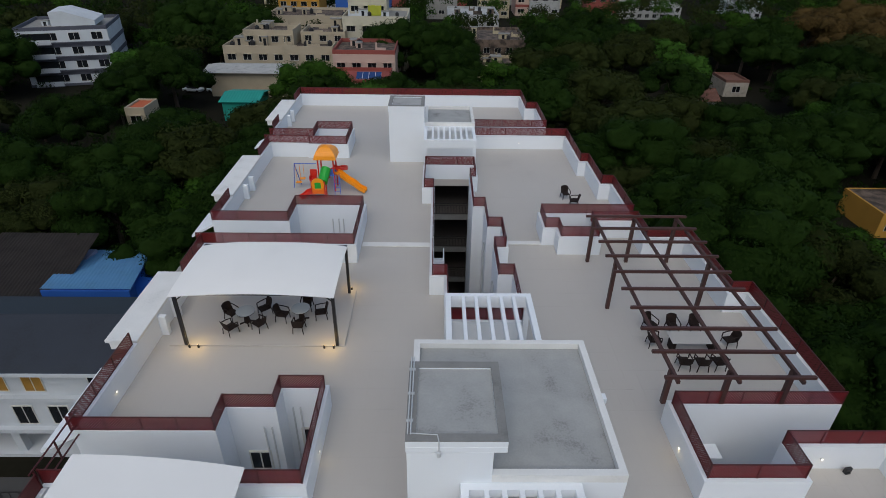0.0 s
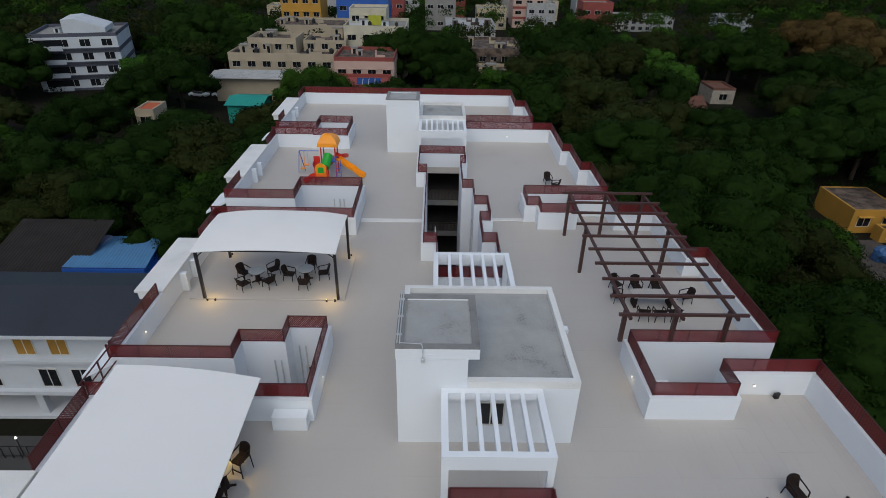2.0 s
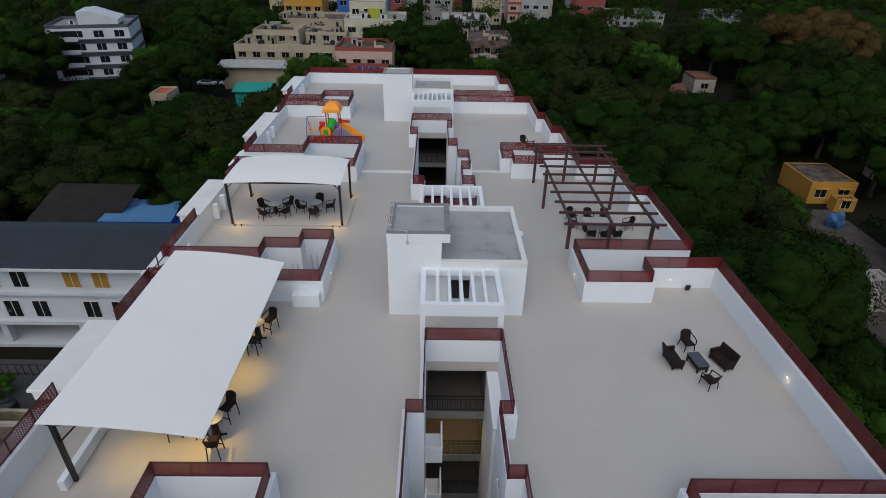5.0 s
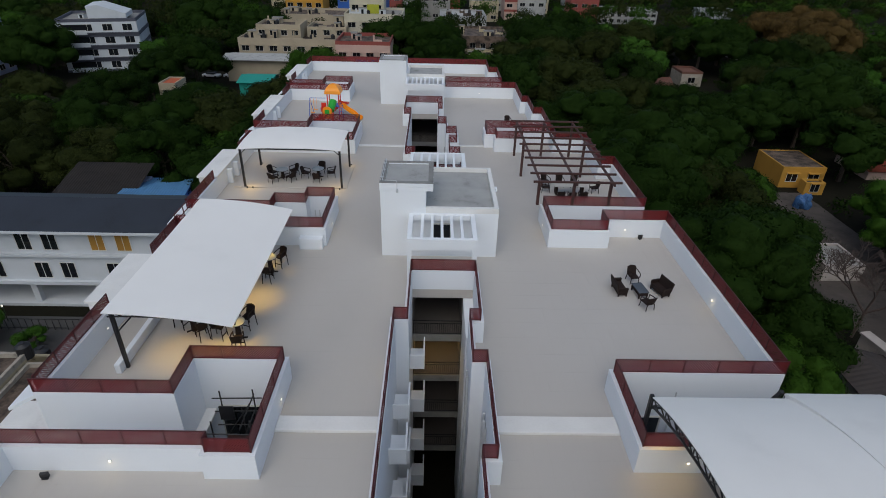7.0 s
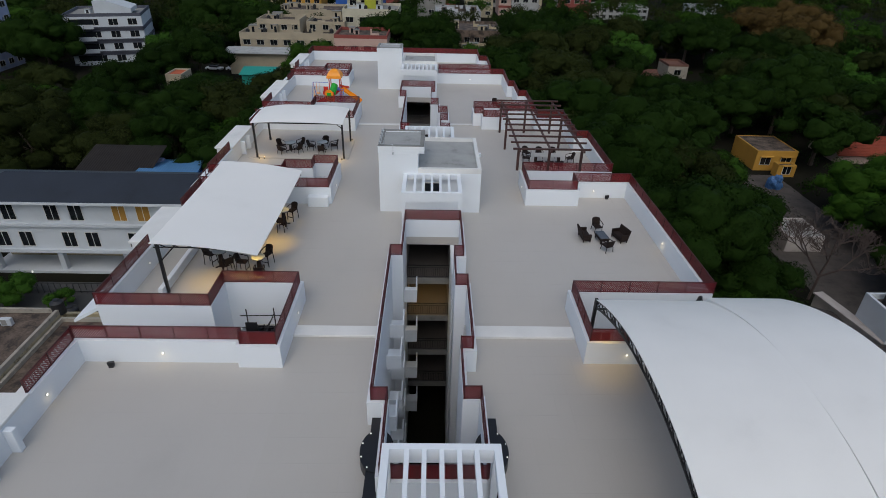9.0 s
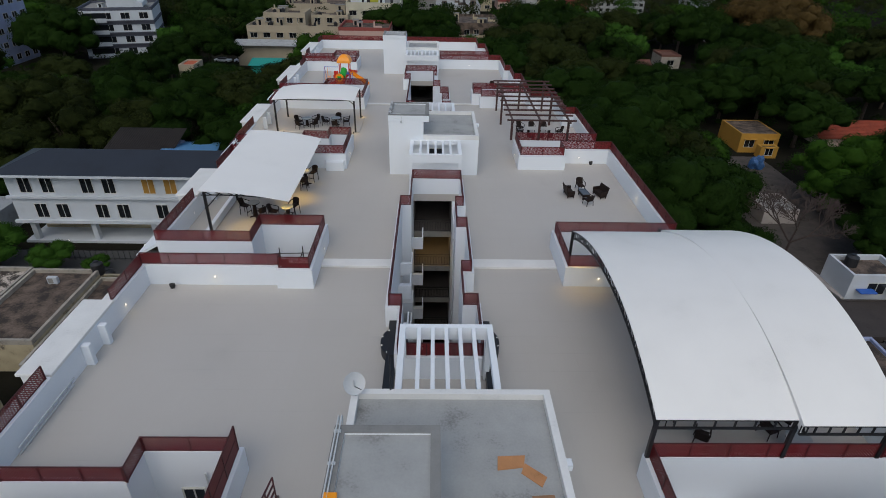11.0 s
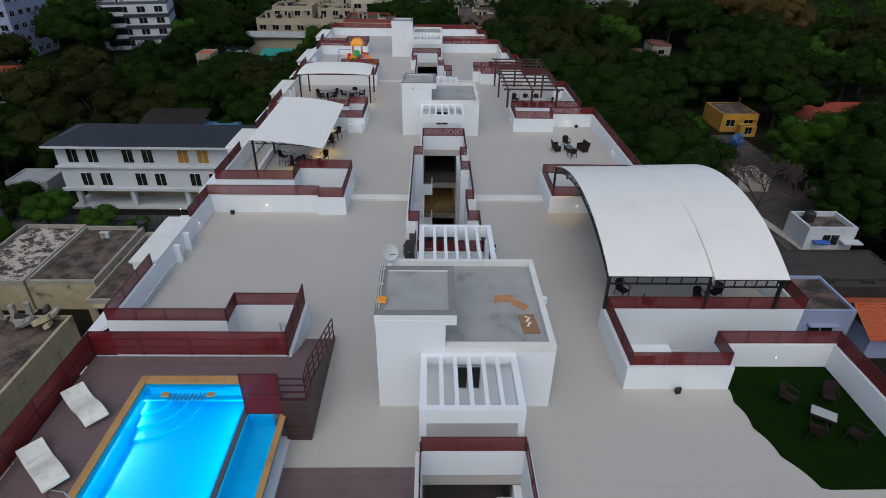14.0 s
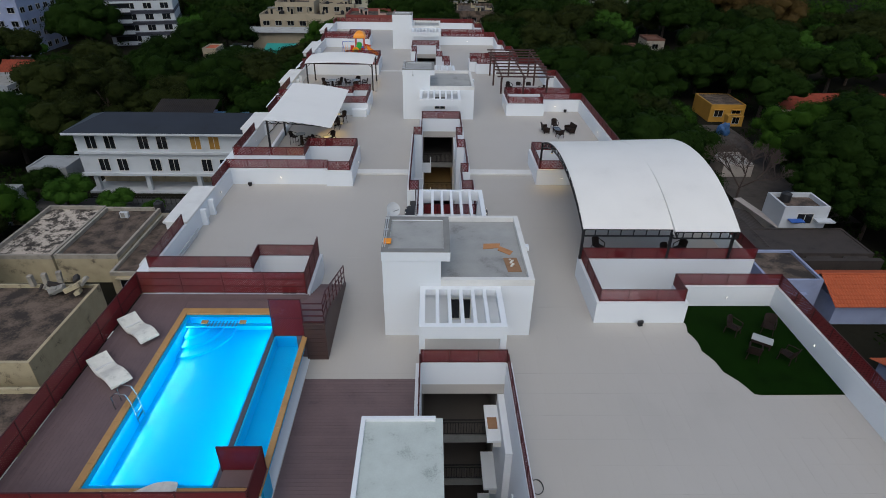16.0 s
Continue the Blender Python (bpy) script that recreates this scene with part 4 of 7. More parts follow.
for x, y, turn in ((10.2, 26.0, 10), (10.6, 24.8, -100)):
    tagged(copy_thing(proto, place(x, y, turn)), "dark rattan armchair alone on the terrace")

stool = rattan_chair(place(-6.9, -0.6, 60), wide=0.5, label="tall dark rattan bar stool beside a high table", seat_h=0.72, group="bar stools", name="bar_stool", back_h=1.12)
stool["category"] = "bar stool"
part("footrest", boxes((-0.2, 0.2, -0.29, -0.26, 0.25, 0.29)), RATTAN, stool)
for tx, ty, spots in ((-6.0, -2.15, ((0.05, -0.85, 178), (-0.85, 0.2, 80), (0.4, 0.75, -25))), (-6.0, -8.0, ((0.2, 0.95, -20), (-0.95, 0.1, 80), (0.25, -0.85, 185))), (-8.3, -7.4, ((-0.7, 0.3, 70), (0.6, -0.55, -140)))):
    round_table(place(tx, ty, 0), h=1.05, r=0.38, label="high round bar table with pale glass top")
    for dx, dy, turn in spots:
        copy_thing(stool, place(tx + dx, ty + dy, turn))

# seating under the barrel canopy and on the turf
for x, y, turn in ((12.6, -24.8, 30), (13.6, -25.9, 150), (16.4, -25.5, 20), (17.4, -25.0, -60)):
    tagged(copy_thing(proto, place(x, y, turn)), "dark rattan armchair in the shade of the canopy")
round_table(place(17.0, -26.3, 0), label="round glass-topped table under the barrel canopy")
low_table(place(18.15, -33.35, -35, 0.03) @ Matrix.Scale(0.9, 4), "low rattan table with a grey glass top on turf")
for x, y, turn in ((17.2, -32.45, 40), (18.95, -32.35, -30), (18.8, -34.4, -150), (17.35, -34.2, 150)):
    tagged(copy_thing(proto, place(x, y, turn, 0.03)), "dark rattan armchair on the green turf")


# ---- playground ----
play = thing("play_structure", "orange, yellow and green plastic playground tower with slide", "playground", place(-7.1, 26.4, 0))
for x in (-0.55, 0.55):
    for y in (0.4, 1.5):
        part("post", disc(bmesh.new(), x, y, 0, 2.75, 0.055, 10), RED, play)
part("deck_platform", boxes((-0.6, 0.6, 0.35, 1.55, 1.2, 1.28), bevel=0.02), BLUE, play)
bm = bmesh.new()
for r0, r1, z0, z1 in ((1.12, 1.05, 2.5, 2.78), (1.05, 0.86, 2.78, 3.05), (0.86, 0.5, 3.05, 3.27), (0.5, 0.12, 3.27, 3.38)):
    bmesh.ops.create_cone(bm, cap_ends=False, segments=4, radius1=r0, radius2=r1, depth=z1 - z0, matrix=Matrix.Translation((0, 0.95, (z0 + z1) / 2)) @ Matrix.Rotation(radians(45), 4, "Z"))
bmesh.ops.remove_doubles(bm, verts=bm.verts, dist=0.01)
bmesh.ops.solidify(bm, geom=bm.faces[:], thickness=0.04)
part("roof", bm, YELLOW, play, "yellow domed plastic roof")
bm = bmesh.new()
tube(bm, [(0, 0.45, 1.75), (-0.1, -0.1, 1.35), (-0.15, -0.5, 1.1)], 0.72, 12)
part("tunnel", bm, GREEN, play, "green plastic tunnel")
for s in (-0.45, 0.45):
    part("low_post", disc(bmesh.new(), -0.4 + s, -0.95, 0, 1.35, 0.05, 10), RED, play)
    part("low_post", disc(bmesh.new(), -0.4 + s, -0.35, 0, 1.35, 0.05, 10), RED, play)
part("play_panel", boxes((-0.85, 0.05, -0.99, -0.91, 0.42, 1.15), bevel=0.02), ORANGE, play)
bm = disc(bmesh.new(), 0, 0, -0.05, 0.05, 0.45, 20)
bmesh.ops.transform(bm, matrix=Matrix.Translation((-0.4, -0.95, 1.15)) @ Matrix.Rotation(radians(90), 4, "X"), verts=bm.verts)
part("arched_panel", bm, YELLOW, play)
part("window_opening", boxes((-0.62, -0.18, -1.02, -0.995, 0.85, 1.3), bevel=0.02), GREEN, play)
part("low_deck", boxes((-0.85, 0.05, -0.9, -0.35, 0.4, 0.47)), ORANGE, play)


def chute(name, pts, width, mat):
    bm = bmesh.new()
    rows = []
    for p, q in zip(pts, pts[1:] + pts[-1:]):
        d = (Vector(q) - Vector(p)) if q != p else Vector(pts[-1]) - Vector(pts[-2])
        n = Vector((-d.y, d.x, 0)).normalized() * width / 2
        p = Vector(p)
        rows.append([bm.verts.new(v) for v in (p - n + Vector((0, 0, 0.2)), p - n, p + n, p + n + Vector((0, 0, 0.2)), p + n * 1.15 + Vector((0, 0, 0.2)), p + n * 1.1 - Vector((0, 0, 0.06)), p - n * 1.1 - Vector((0, 0, 0.06)), p - n * 1.15 + Vector((0, 0, 0.2)))])
    for a, b in zip(rows, rows[1:]):
        for k in range(8):
            bm.faces.new((a[k], a[(k + 1) % 8], b[(k + 1) % 8], b[k]))
    bm.faces.new(rows[0][::-1])
    bm.faces.new(rows[-1])
    bmesh.ops.recalc_face_normals(bm, faces=bm.faces)
    return part(name, bm, mat, play)


chute("slide", [(0.6, 0.9, 1.28), (0.95, 0.75, 1.2), (1.5, 0.55, 0.85), (2.0, 0.4, 0.6), (2.4, 0.25, 0.3), (2.8, 0.15, 0.16)], 0.5, YELLOW)
chute("spiral_slide", [(0.3 + 0.75 * math.cos(a), 2.0 + 0.75 * math.sin(a), 1.45 - 0.27 * (a + 1.3)) for a in [-1.3 + 0.35 * k for k in range(13)]], 0.5, RED)
chute("small_slide", [(-0.85, -0.65, 0.45), (-1.2, -0.75, 0.38), (-1.5, -0.9, 0.15), (-1.7, -1.0, 0.08)], 0.4, RED)
bm = bmesh.new()
for s in (-0.2, 0.2):
    tube(bm, [(0.95 + s, -0.9, 0.0), (0.75 + s, 0.2, 1.5)], 0.05, 6)
for k in range(6):
    bar(bm, (0.72 - 0.03 * k, -0.78 + 0.18 * k, 0.2 + 0.24 * k), (1.12 - 0.03 * k, -0.78 + 0.18 * k, 0.2 + 0.24 * k), 0.04, sides=6)
part("climbing_ladder", bm, BLUE, play)
bm = bmesh.new()
tube(bm, [(-2.6, 1.0, 0.0), (-2.4, 1.0, 1.9), (-0.8, 1.0, 1.9)], 0.06, 8)
tube(bm, [(-2.2, 1.6, 0.0), (-2.4, 1.0, 1.9)], 0.06, 8)
part("swing_frame", bm, BLUE, play)
for x, z in ((-2.2, 0.45), (-1.9, 0.75)):
    bm = bmesh.new()
    bar(bm, (x - 0.15, 1.0, 1.9), (x - 0.12, 1.0, z), 0.025, sides=6)
    bar(bm, (x + 0.15, 1.0, 1.9), (x + 0.12, 1.0, z), 0.025, sides=6)
    box(bm, x - 0.2, x + 0.2, 0.85, 1.15, z - 0.04, z + 0.02, bevel=0.01)
    part("swing", bm, YELLOW, play)
bm = boxes((-1.35, -0.85, 0.75, 1.2, 0.6, 0.66), (-1.35, -0.85, 1.15, 1.21, 0.66, 1.4), (-1.36, -1.31, 0.75, 1.2, 0.66, 1.0), (-0.89, -0.84, 0.75, 1.2, 0.66, 1.0), bevel=0.015)
part("swing_chair", bm, RED, play)

# ---- pool and decks ----
PZ = 1.25
solid("pool_podium", boxes((-11.2, -8.75, -43.6, -31.02, 0.006, PZ - 0.05), (-8.75, -3.17, -32.2, -31.02, 0.006, PZ - 0.05), (-8.75, -2.66, -43.6, -42.0, 0.006, PZ - 0.05), (-8.75, -2.66, -42.0, -32.2, 0.006, 0.05)), WHITE, "white rendered podium that carries the swimming pool", "podium", "structure")
pool = thing("swimming_pool", "bright turquoise lit swimming pool with overflow channel", "pool", kind="structure")
part("basin", boxes((-8.3, -4.38, -41.6, -32.75, 0.06, 0.42), (-8.5, -8.3, -41.8, -32.55, 0.06, PZ - 0.06), (-4.38, -4.3, -41.8, -32.55, 0.06, PZ - 0.1), (-8.3, -4.38, -41.8, -41.6, 0.06, PZ - 0.06), (-8.3, -4.38, -32.75, -32.55, 0.06, PZ - 0.06)), POOLTILE, pool)
for k, r in enumerate((2.0, 1.5, 1.0)):
    bm = bmesh.new()
    ring = [(-8.297, -32.753)] + [(-8.297 + r * math.cos(a), -32.753 - r * math.sin(a)) for a in [math.pi / 2 * q / 12 for q in range(13)]]
    f = bm.faces.new([bm.verts.new((x, y, 0.421 + 0.002 * k)) for x, y in ring])
    up = bmesh.ops.extrude_face_region(bm, geom=[f])
    bmesh.ops.translate(bm, vec=(0, 0, 0.12 + 0.15 * k), verts=[v for v in up["geom"] if isinstance(v, bmesh.types.BMVert)])
    bmesh.ops.recalc_face_normals(bm, faces=bm.faces)
    part("step", bm, POOLTILE, pool, "curved corner step")
part("divider", boxes((-8.29, -4.39, -33.34, -33.12, 1.03, 1.12)), POOLTILE, pool, "pale submerged ledge")
part("channel", boxes((-4.06, -2.9, -41.02, -34.1, 0.5, 0.56), (-4.12, -4.06, -41.02, -34.1, 0.5, PZ - 0.08), (-2.9, -2.86, -41.02, -34.1, 0.5, PZ - 0.06), (-4.118, -2.67, -41.78, -41.022, 0.06, PZ + 0.002), (-4.06, -2.9, -34.1, -34.06, 0.5, PZ - 0.06)), POOLTILE, pool)
part("landing_deck", boxes((-4.11, -3.16, -33.79, -32.2, 0.06, PZ), (-4.298, -4.112, -33.74, -32.61, 0.06, PZ - 0.003)), DECK, pool, "brown boarded strip beside the stair landing")
part("corner_deck", boxes((-4.118, -2.67, -41.775, -41.03, PZ + 0.005, PZ + 0.035)), DECK, pool)
part("overflow_edge", boxes((-4.299, -4.121, -41.8, -33.75, 0.3, PZ - 0.04), bevel=0.01), GREYBAND, pool, "black tiled overflow edge")
for x0, x1, y0, y1 in ((-8.75, -8.48, -42.05, -32.2), (-8.48, -4.3, -32.6, -32.2), (-8.48, -2.66, -42.05, -41.78), (-2.88, -2.66, -41.78, -33.8), (-4.1, -2.88, -34.12, -33.8)):
    n = max(1, round(max(x1 - x0, y1 - y0) / 0.6))
    for k in range(n):
        if x1 - x0 > y1 - y0:
            r = (x0 + (x1 - x0) * k / n + 0.003, x0 + (x1 - x0) * (k + 1) / n - 0.003, y0, y1)
        else:
            r = (x0, x1, y0 + (y1 - y0) * k / n + 0.003, y0 + (y1 - y0) * (k + 1) / n - 0.003)
        part("coping_stone", boxes((*r, PZ - 0.06, PZ + 0.03), bevel=0.008), COPING, pool)
water = bpy.data.materials.new("pool_water")
water.use_nodes = True
nt = water.node_tree
gloss, clear, mixer = nt.nodes.new("ShaderNodeBsdfGlossy"), nt.nodes.new("ShaderNodeBsdfTransparent"), nt.nodes.new("ShaderNodeMixShader")
fres, ripple, rb = nt.nodes.new("ShaderNodeFresnel"), nt.nodes.new("ShaderNodeTexNoise"), nt.nodes.new("ShaderNodeBump")
fres.inputs[0].default_value = 1.33
gloss.inputs["Roughness"].default_value = 0.05
clear.inputs[0].default_value = (0.62, 0.95, 1.0, 1)
ripple.inputs["Scale"].default_value = 2.5
rb.inputs["Strength"].default_value, rb.inputs["Distance"].default_value = 0.3, 0.02
nt.links.new(ripple.outputs["Fac"], rb.inputs["Height"])
nt.links.new(rb.outputs[0], gloss.inputs["Normal"])
nt.links.new(fres.outputs[0], mixer.inputs[0])
nt.links.new(clear.outputs[0], mixer.inputs[1])
nt.links.new(gloss.outputs[0], mixer.inputs[2])
nt.links.new(mixer.outputs[0], nt.nodes["Material Output"].inputs[0])
for x0, x1, y0, y1, z in ((-8.48, -4.3, -41.79, -32.59, PZ - 0.05), (-4.058, -2.89, -41.01, -34.11, 1.02)):
    bm = bmesh.new()
    bm.faces.new([bm.verts.new(p) for p in ((x0, y0, z), (x1, y0, z), (x1, y1, z), (x0, y1, z))])
    w = part("water", bm, water, pool, "clear water")
    w.visible_shadow = False
# the pool's underwater lamps
for y in (-33.9, -35.6, -37.4, -39.2, -40.9):
    for x, face in ((-8.25, 1), (-4.43, -1)):
        d = bpy.data.lights.new("pool_lamp", "AREA")
        d.shape, d.size, d.size_y = "RECTANGLE", 1.5, 0.5
        d.energy, d.color = 27, (0.72, 0.95, 1.0)
        lamp = new("pool_lamp", d)
        lamp.matrix_world = look((x, y, 0.86), (x + face * 3.0, y, 1.75))
    d = bpy.data.lights.new("channel_lamp", "AREA")
    d.shape, d.size, d.size_y = "RECTANGLE", 1.4, 0.2
    d.energy, d.color = 2.2, (1.0, 0.97, 0.95)
    lamp = new("channel_lamp", d)
    lamp.matrix_world = look((-2.95, y + 0.6, 0.85), (-4.0, y + 0.6, 0.84))
bm = bmesh.new()
for s in (0, 0.45):
    tube(bm, [(-8.95, -37.95 - s, PZ + 0.0), (-8.95, -37.95 - s, PZ + 0.6), (-8.75, -37.95 - s, PZ + 0.8), (-8.4, -37.95 - s, PZ + 0.72), (-8.3, -37.95 - s, PZ + 0.3), (-8.25, -37.95 - s, 0.5)], 0.038, 8)
for z in (0.95, 0.7):
    bar(bm, (-8.27, -37.95, z), (-8.27, -38.4, z), 0.05)
ob = thing("pool_ladder", "polished steel pool ladder with curved handrails", "ladder")
part("ladder_frame", bm, CHROME, ob)
ob = thing("step_grating", "slatted tan overflow grating at the pool end", "grating", at=Matrix.Translation((-6.6, -33.2, 1.22)))
for s in (-0.85, 0.85):
    part("grating_end", boxes((s - 0.14, s + 0.14, -0.1, 0.1, 0, 0.06)), COPING, ob)
BARBLUE = material("blue_grey_grating_bar", (0.05, 0.19, 0.33), rough=0.4, var=0.1)
for k in range(9):
    part("grating_bar", boxes((-0.65 + 0.155 * k, -0.61 + 0.155 * k, -0.32, 0.08, 0.0, 0.03)), BARBLUE, ob)


def planks(host, x0, x1, y0, y1, z, width, along="x"):
    """Deck boards side by side."""
    n = int(round(((y1 - y0) if along == "x" else (x1 - x0)) / width))
    for k in range(n):
        if along == "x":
            a, b = y0 + (y1 - y0) * k / n, y0 + (y1 - y0) * (k + 1) / n
            part("deck_board", boxes((x0, x1, a + 0.0018, b - 0.0018, z - 0.03, z)), DECK, host)
        else:
            a, b = x0 + (x1 - x0) * k / n, x0 + (x1 - x0) * (k + 1) / n
            part("deck_board", boxes((a + 0.0018, b - 0.0018, y0, y1, z - 0.03, z)), DECK, host)


deck = solid("pool_deck", boxes((-11.18, -8.76, -43.5, -31.04, PZ - 0.048, PZ - 0.03), (-8.76, -3.17, -32.19, -31.04, PZ - 0.048, PZ - 0.03), (-8.76, -2.7, -43.5, -42.06, PZ - 0.048, PZ - 0.03)), DECK_GAP, "dark brown planked deck round the pool", "deck", "structure")
planks(deck, -11.18, -8.76, -43.5, -31.04, PZ, 0.15, "y")
planks(deck, -8.755, -3.17, -32.19, -31.04, PZ, 0.15, "x")
planks(deck, -8.755, -2.7, -43.5, -42.06, PZ, 0.15, "x")
low = solid("lower_deck", boxes((-2.62, 2.1, -56.0, -35.57, 0.007, 0.02)), DECK_GAP, "dark brown planked deck on the terrace floor", "deck", "structure")
planks(low, -2.62, 2.1, -56.0, -35.57, 0.05, 0.16, "x")

# fences round the pool
railing((-11.25, -43.6), (-11.25, -31.0), z=PZ, height=1.15, span=1.9, rails=1, label="tall dark red lattice fence along the pool deck edge")
railing((-11.2, -42.75), (-2.75, -42.75), z=PZ, height=1.15, span=1.9, rails=1, label="tall dark red lattice fence along the pool deck")
railing((-2.72, -42.7), (-2.72, -41.1), z=PZ, height=1.15, label="dark red lattice screen at the pool corner")
railing((-4.15, -41.1), (-2.75, -41.1), z=PZ, height=1.15, label="dark red lattice screen at the pool corner")
railing((-4.08, -34.22), (-2.76, -34.22), z=PZ + 0.05, height=1.95, rails=1, label="tall dark red lattice screen at the stair landing")

# stair to the pool deck
st = thing("deck_stair", "dark brown clad stair with red handrail up to the pool deck", "stair", kind="structure")
N, LZ = 11, 1.95
for k in range(N):
    a = -28.6 - k * 0.42
    part("tread", boxes((-3.15, -1.93, a - 0.42 + 0.002, a, 0.006, LZ * (k + 1) / N)), DECK, st)
part("landing", boxes((-3.15, -1.93, -34.16, -28.6 - N * 0.42, 0.006, LZ + 0.003)), DECK, st)
for k in range(8):
    part("cladding_board", boxes((-2.74, -1.83, -34.30, -34.162, 0.008 + LZ * k / 8, LZ * (k + 1) / 8 - 0.006)), CLAD, st)
part("landing_lip", boxes((-2.78, -1.80, -34.34, -34.14, LZ, LZ + 0.05), bevel=0.01), CLAD, st)
bm = bmesh.new()
side = [(-28.35, 0.01), (-34.16, 0.01), (-34.16, LZ), (-33.2, LZ), (-28.35, 0.18)]
va = [bm.verts.new((-1.925, y, z)) for y, z in side]
vb = [bm.verts.new((-1.83, y, z)) for y, z in side]
bm.faces.new(va)
bm.faces.new(vb[::-1])
for k in range(5):
    bm.faces.new((va[k], vb[k], vb[(k + 1) % 5], va[(k + 1) % 5]))
bmesh.ops.recalc_face_normals(bm, faces=bm.faces)
part("stringer_panel", bm, CLAD, st)
rise = lambda y: min(LZ, 0.18 + (LZ - 0.18) * (-28.35 - y) / 4.85)
for k in range(8):
    y = -28.5 - k * 0.8
    y = max(y, -34.1)
    part("baluster", boxes((-1.9, -1.86, y - 0.02, y + 0.02, rise(y), rise(y) + 1.05)), POST, st)
bm = bmesh.new()
for dz in (1.05, 0.72, 0.4):
    tube(bm, [(-1.88, -28.5, rise(-28.5) + dz), (-1.88, -33.2, LZ + dz), (-1.88, -34.2, LZ + dz)], 0.05, 4)
part("handrail", bm, POST, st)
bm = bmesh.new()
for dz in (0.1, 0.42, 0.74, 1.06):
    bar(bm, (-2.74, -34.2, LZ + dz), (-1.87, -34.2, LZ + dz), 0.045)
part("landing_rail", bm, POST, st)


def lounger(x, y, turn):
    ob = thing("sun_lounger", "curved sun lounger with a mottled white cushion", "sun lounger", pose(x, y, PZ, 0, 0, turn), "sun loungers by the pool")
    n, verts, faces = 16, [], []
    for k in range(n + 1):
        u = k / n
        s = -1.12 + 2.24 * u
        z = 0.26 + 0.16 * math.sin(u * 6.0 + 0.3) + (0.34 * (u - 0.62) if u > 0.62 else 0)
        for w, dz in ((-0.4, 0), (0.4, 0), (0.4, -0.09), (-0.4, -0.09)):
            verts.append((s, w, z + dz))
    for k in range(n):
        for j in range(4):
            a, b = 4 * k + j, 4 * k + (j + 1) % 4
            faces.append([a, a + 4, b + 4, b][::-1])
    faces += [[0, 1, 2, 3], [4 * n + 3, 4 * n + 2, 4 * n + 1, 4 * n]]
    me = from_lists("cushion", verts, faces, CUSHION)
    part("cushion", me, CUSHION, ob)
    for s in (-0.6, 0.55):
        part("foot", boxes((s - 0.05, s + 0.05, -0.32, 0.32, 0.0, 0.17)), WHITE_OLD, ob)
    return ob


lounger(-10.02, -33.95, 138)
lounger(-9.98, -36.6, 139)
lounger(-6.35, -42.35, 190)

# turf with its table
bm = bmesh.new()
outline = [(20.17, -30.27), (20.17, -36.5), (16.6, -36.52)]
steps = 42
for k in range(steps + 1):
    u = k / steps
    outline.append((15.08 + 1.25 * (1 - u) ** 2.6 + 0.15 * abs(math.sin(u * 11)), -36.45 + 4.75 * u))
outline += [(15.19, -31.62), (15.19, -30.27)]
vs = [bm.verts.new((x, y, 0.028)) for x, y in outline]
f = bm.faces.new(vs)
r = bmesh.ops.extrude_face_region(bm, geom=[f])
bmesh.ops.translate(bm, vec=(0, 0, -0.02), verts=[v for v in r["geom"] if isinstance(v, bmesh.types.BMVert)])
bmesh.ops.recalc_face_normals(bm, faces=bm.faces)
solid("turf_lawn", bm, TURF, "dark green artificial turf with a wavy edge", "lawn", "structure")

# low tin-roofed box beside the near light well
ob = thing("service_hut", "low white hut with a weathered sheet roof by the well", "hut", kind="structure")
part("wall", boxes((0.55, 3.05, -47.0, -40.2, 0.055, 2.5)), WHITE, ob)
part("roof", boxes((0.42, 3.14, -47.1, -40.1, 2.5, 2.58)), HUTROOF, ob)
bm = boxes((0.42, 0.56, -47.1, -40.1, 2.582, 2.70), (0.562, 2.9, -40.24, -40.1, 2.582, 2.70))
part("roof_kerb", bm, WHITE, ob)

# black rounded planters on both sides of the well's near end
for side, x in ((-1, 1.72), (1, 5.66)):
    ob = thing("rounded_planter", "black stone planter with a rounded bay and small lamps", "planter", group="black planters")
    part("strip", boxes((min(x, x + side * 0.42) - 0.02, max(x, x + side * 0.42), -25.9, -19.0, 0.007, 0.45)), BLACK, ob)
    bm = bmesh.new()
    disc(bm, 0, 0, 0.007, 0.5, 0.62, 32)
    bmesh.ops.transform(bm, matrix=Matrix.Translation((x + side * 0.12, -20.6, 0)) @ Matrix.Diagonal((1, 1.55, 1, 1)), verts=bm.verts)
    part("bay", bm, BLACK, ob)
    for k in range(4):
        a = radians(-60 + 40 * k)
        part("bulb", disc(bmesh.new(), x + side * (0.12 + 0.57 * math.cos(a)), -20.6 + 0.88 * math.sin(a), 0.501, 0.53, 0.02, 8), COOL, ob)

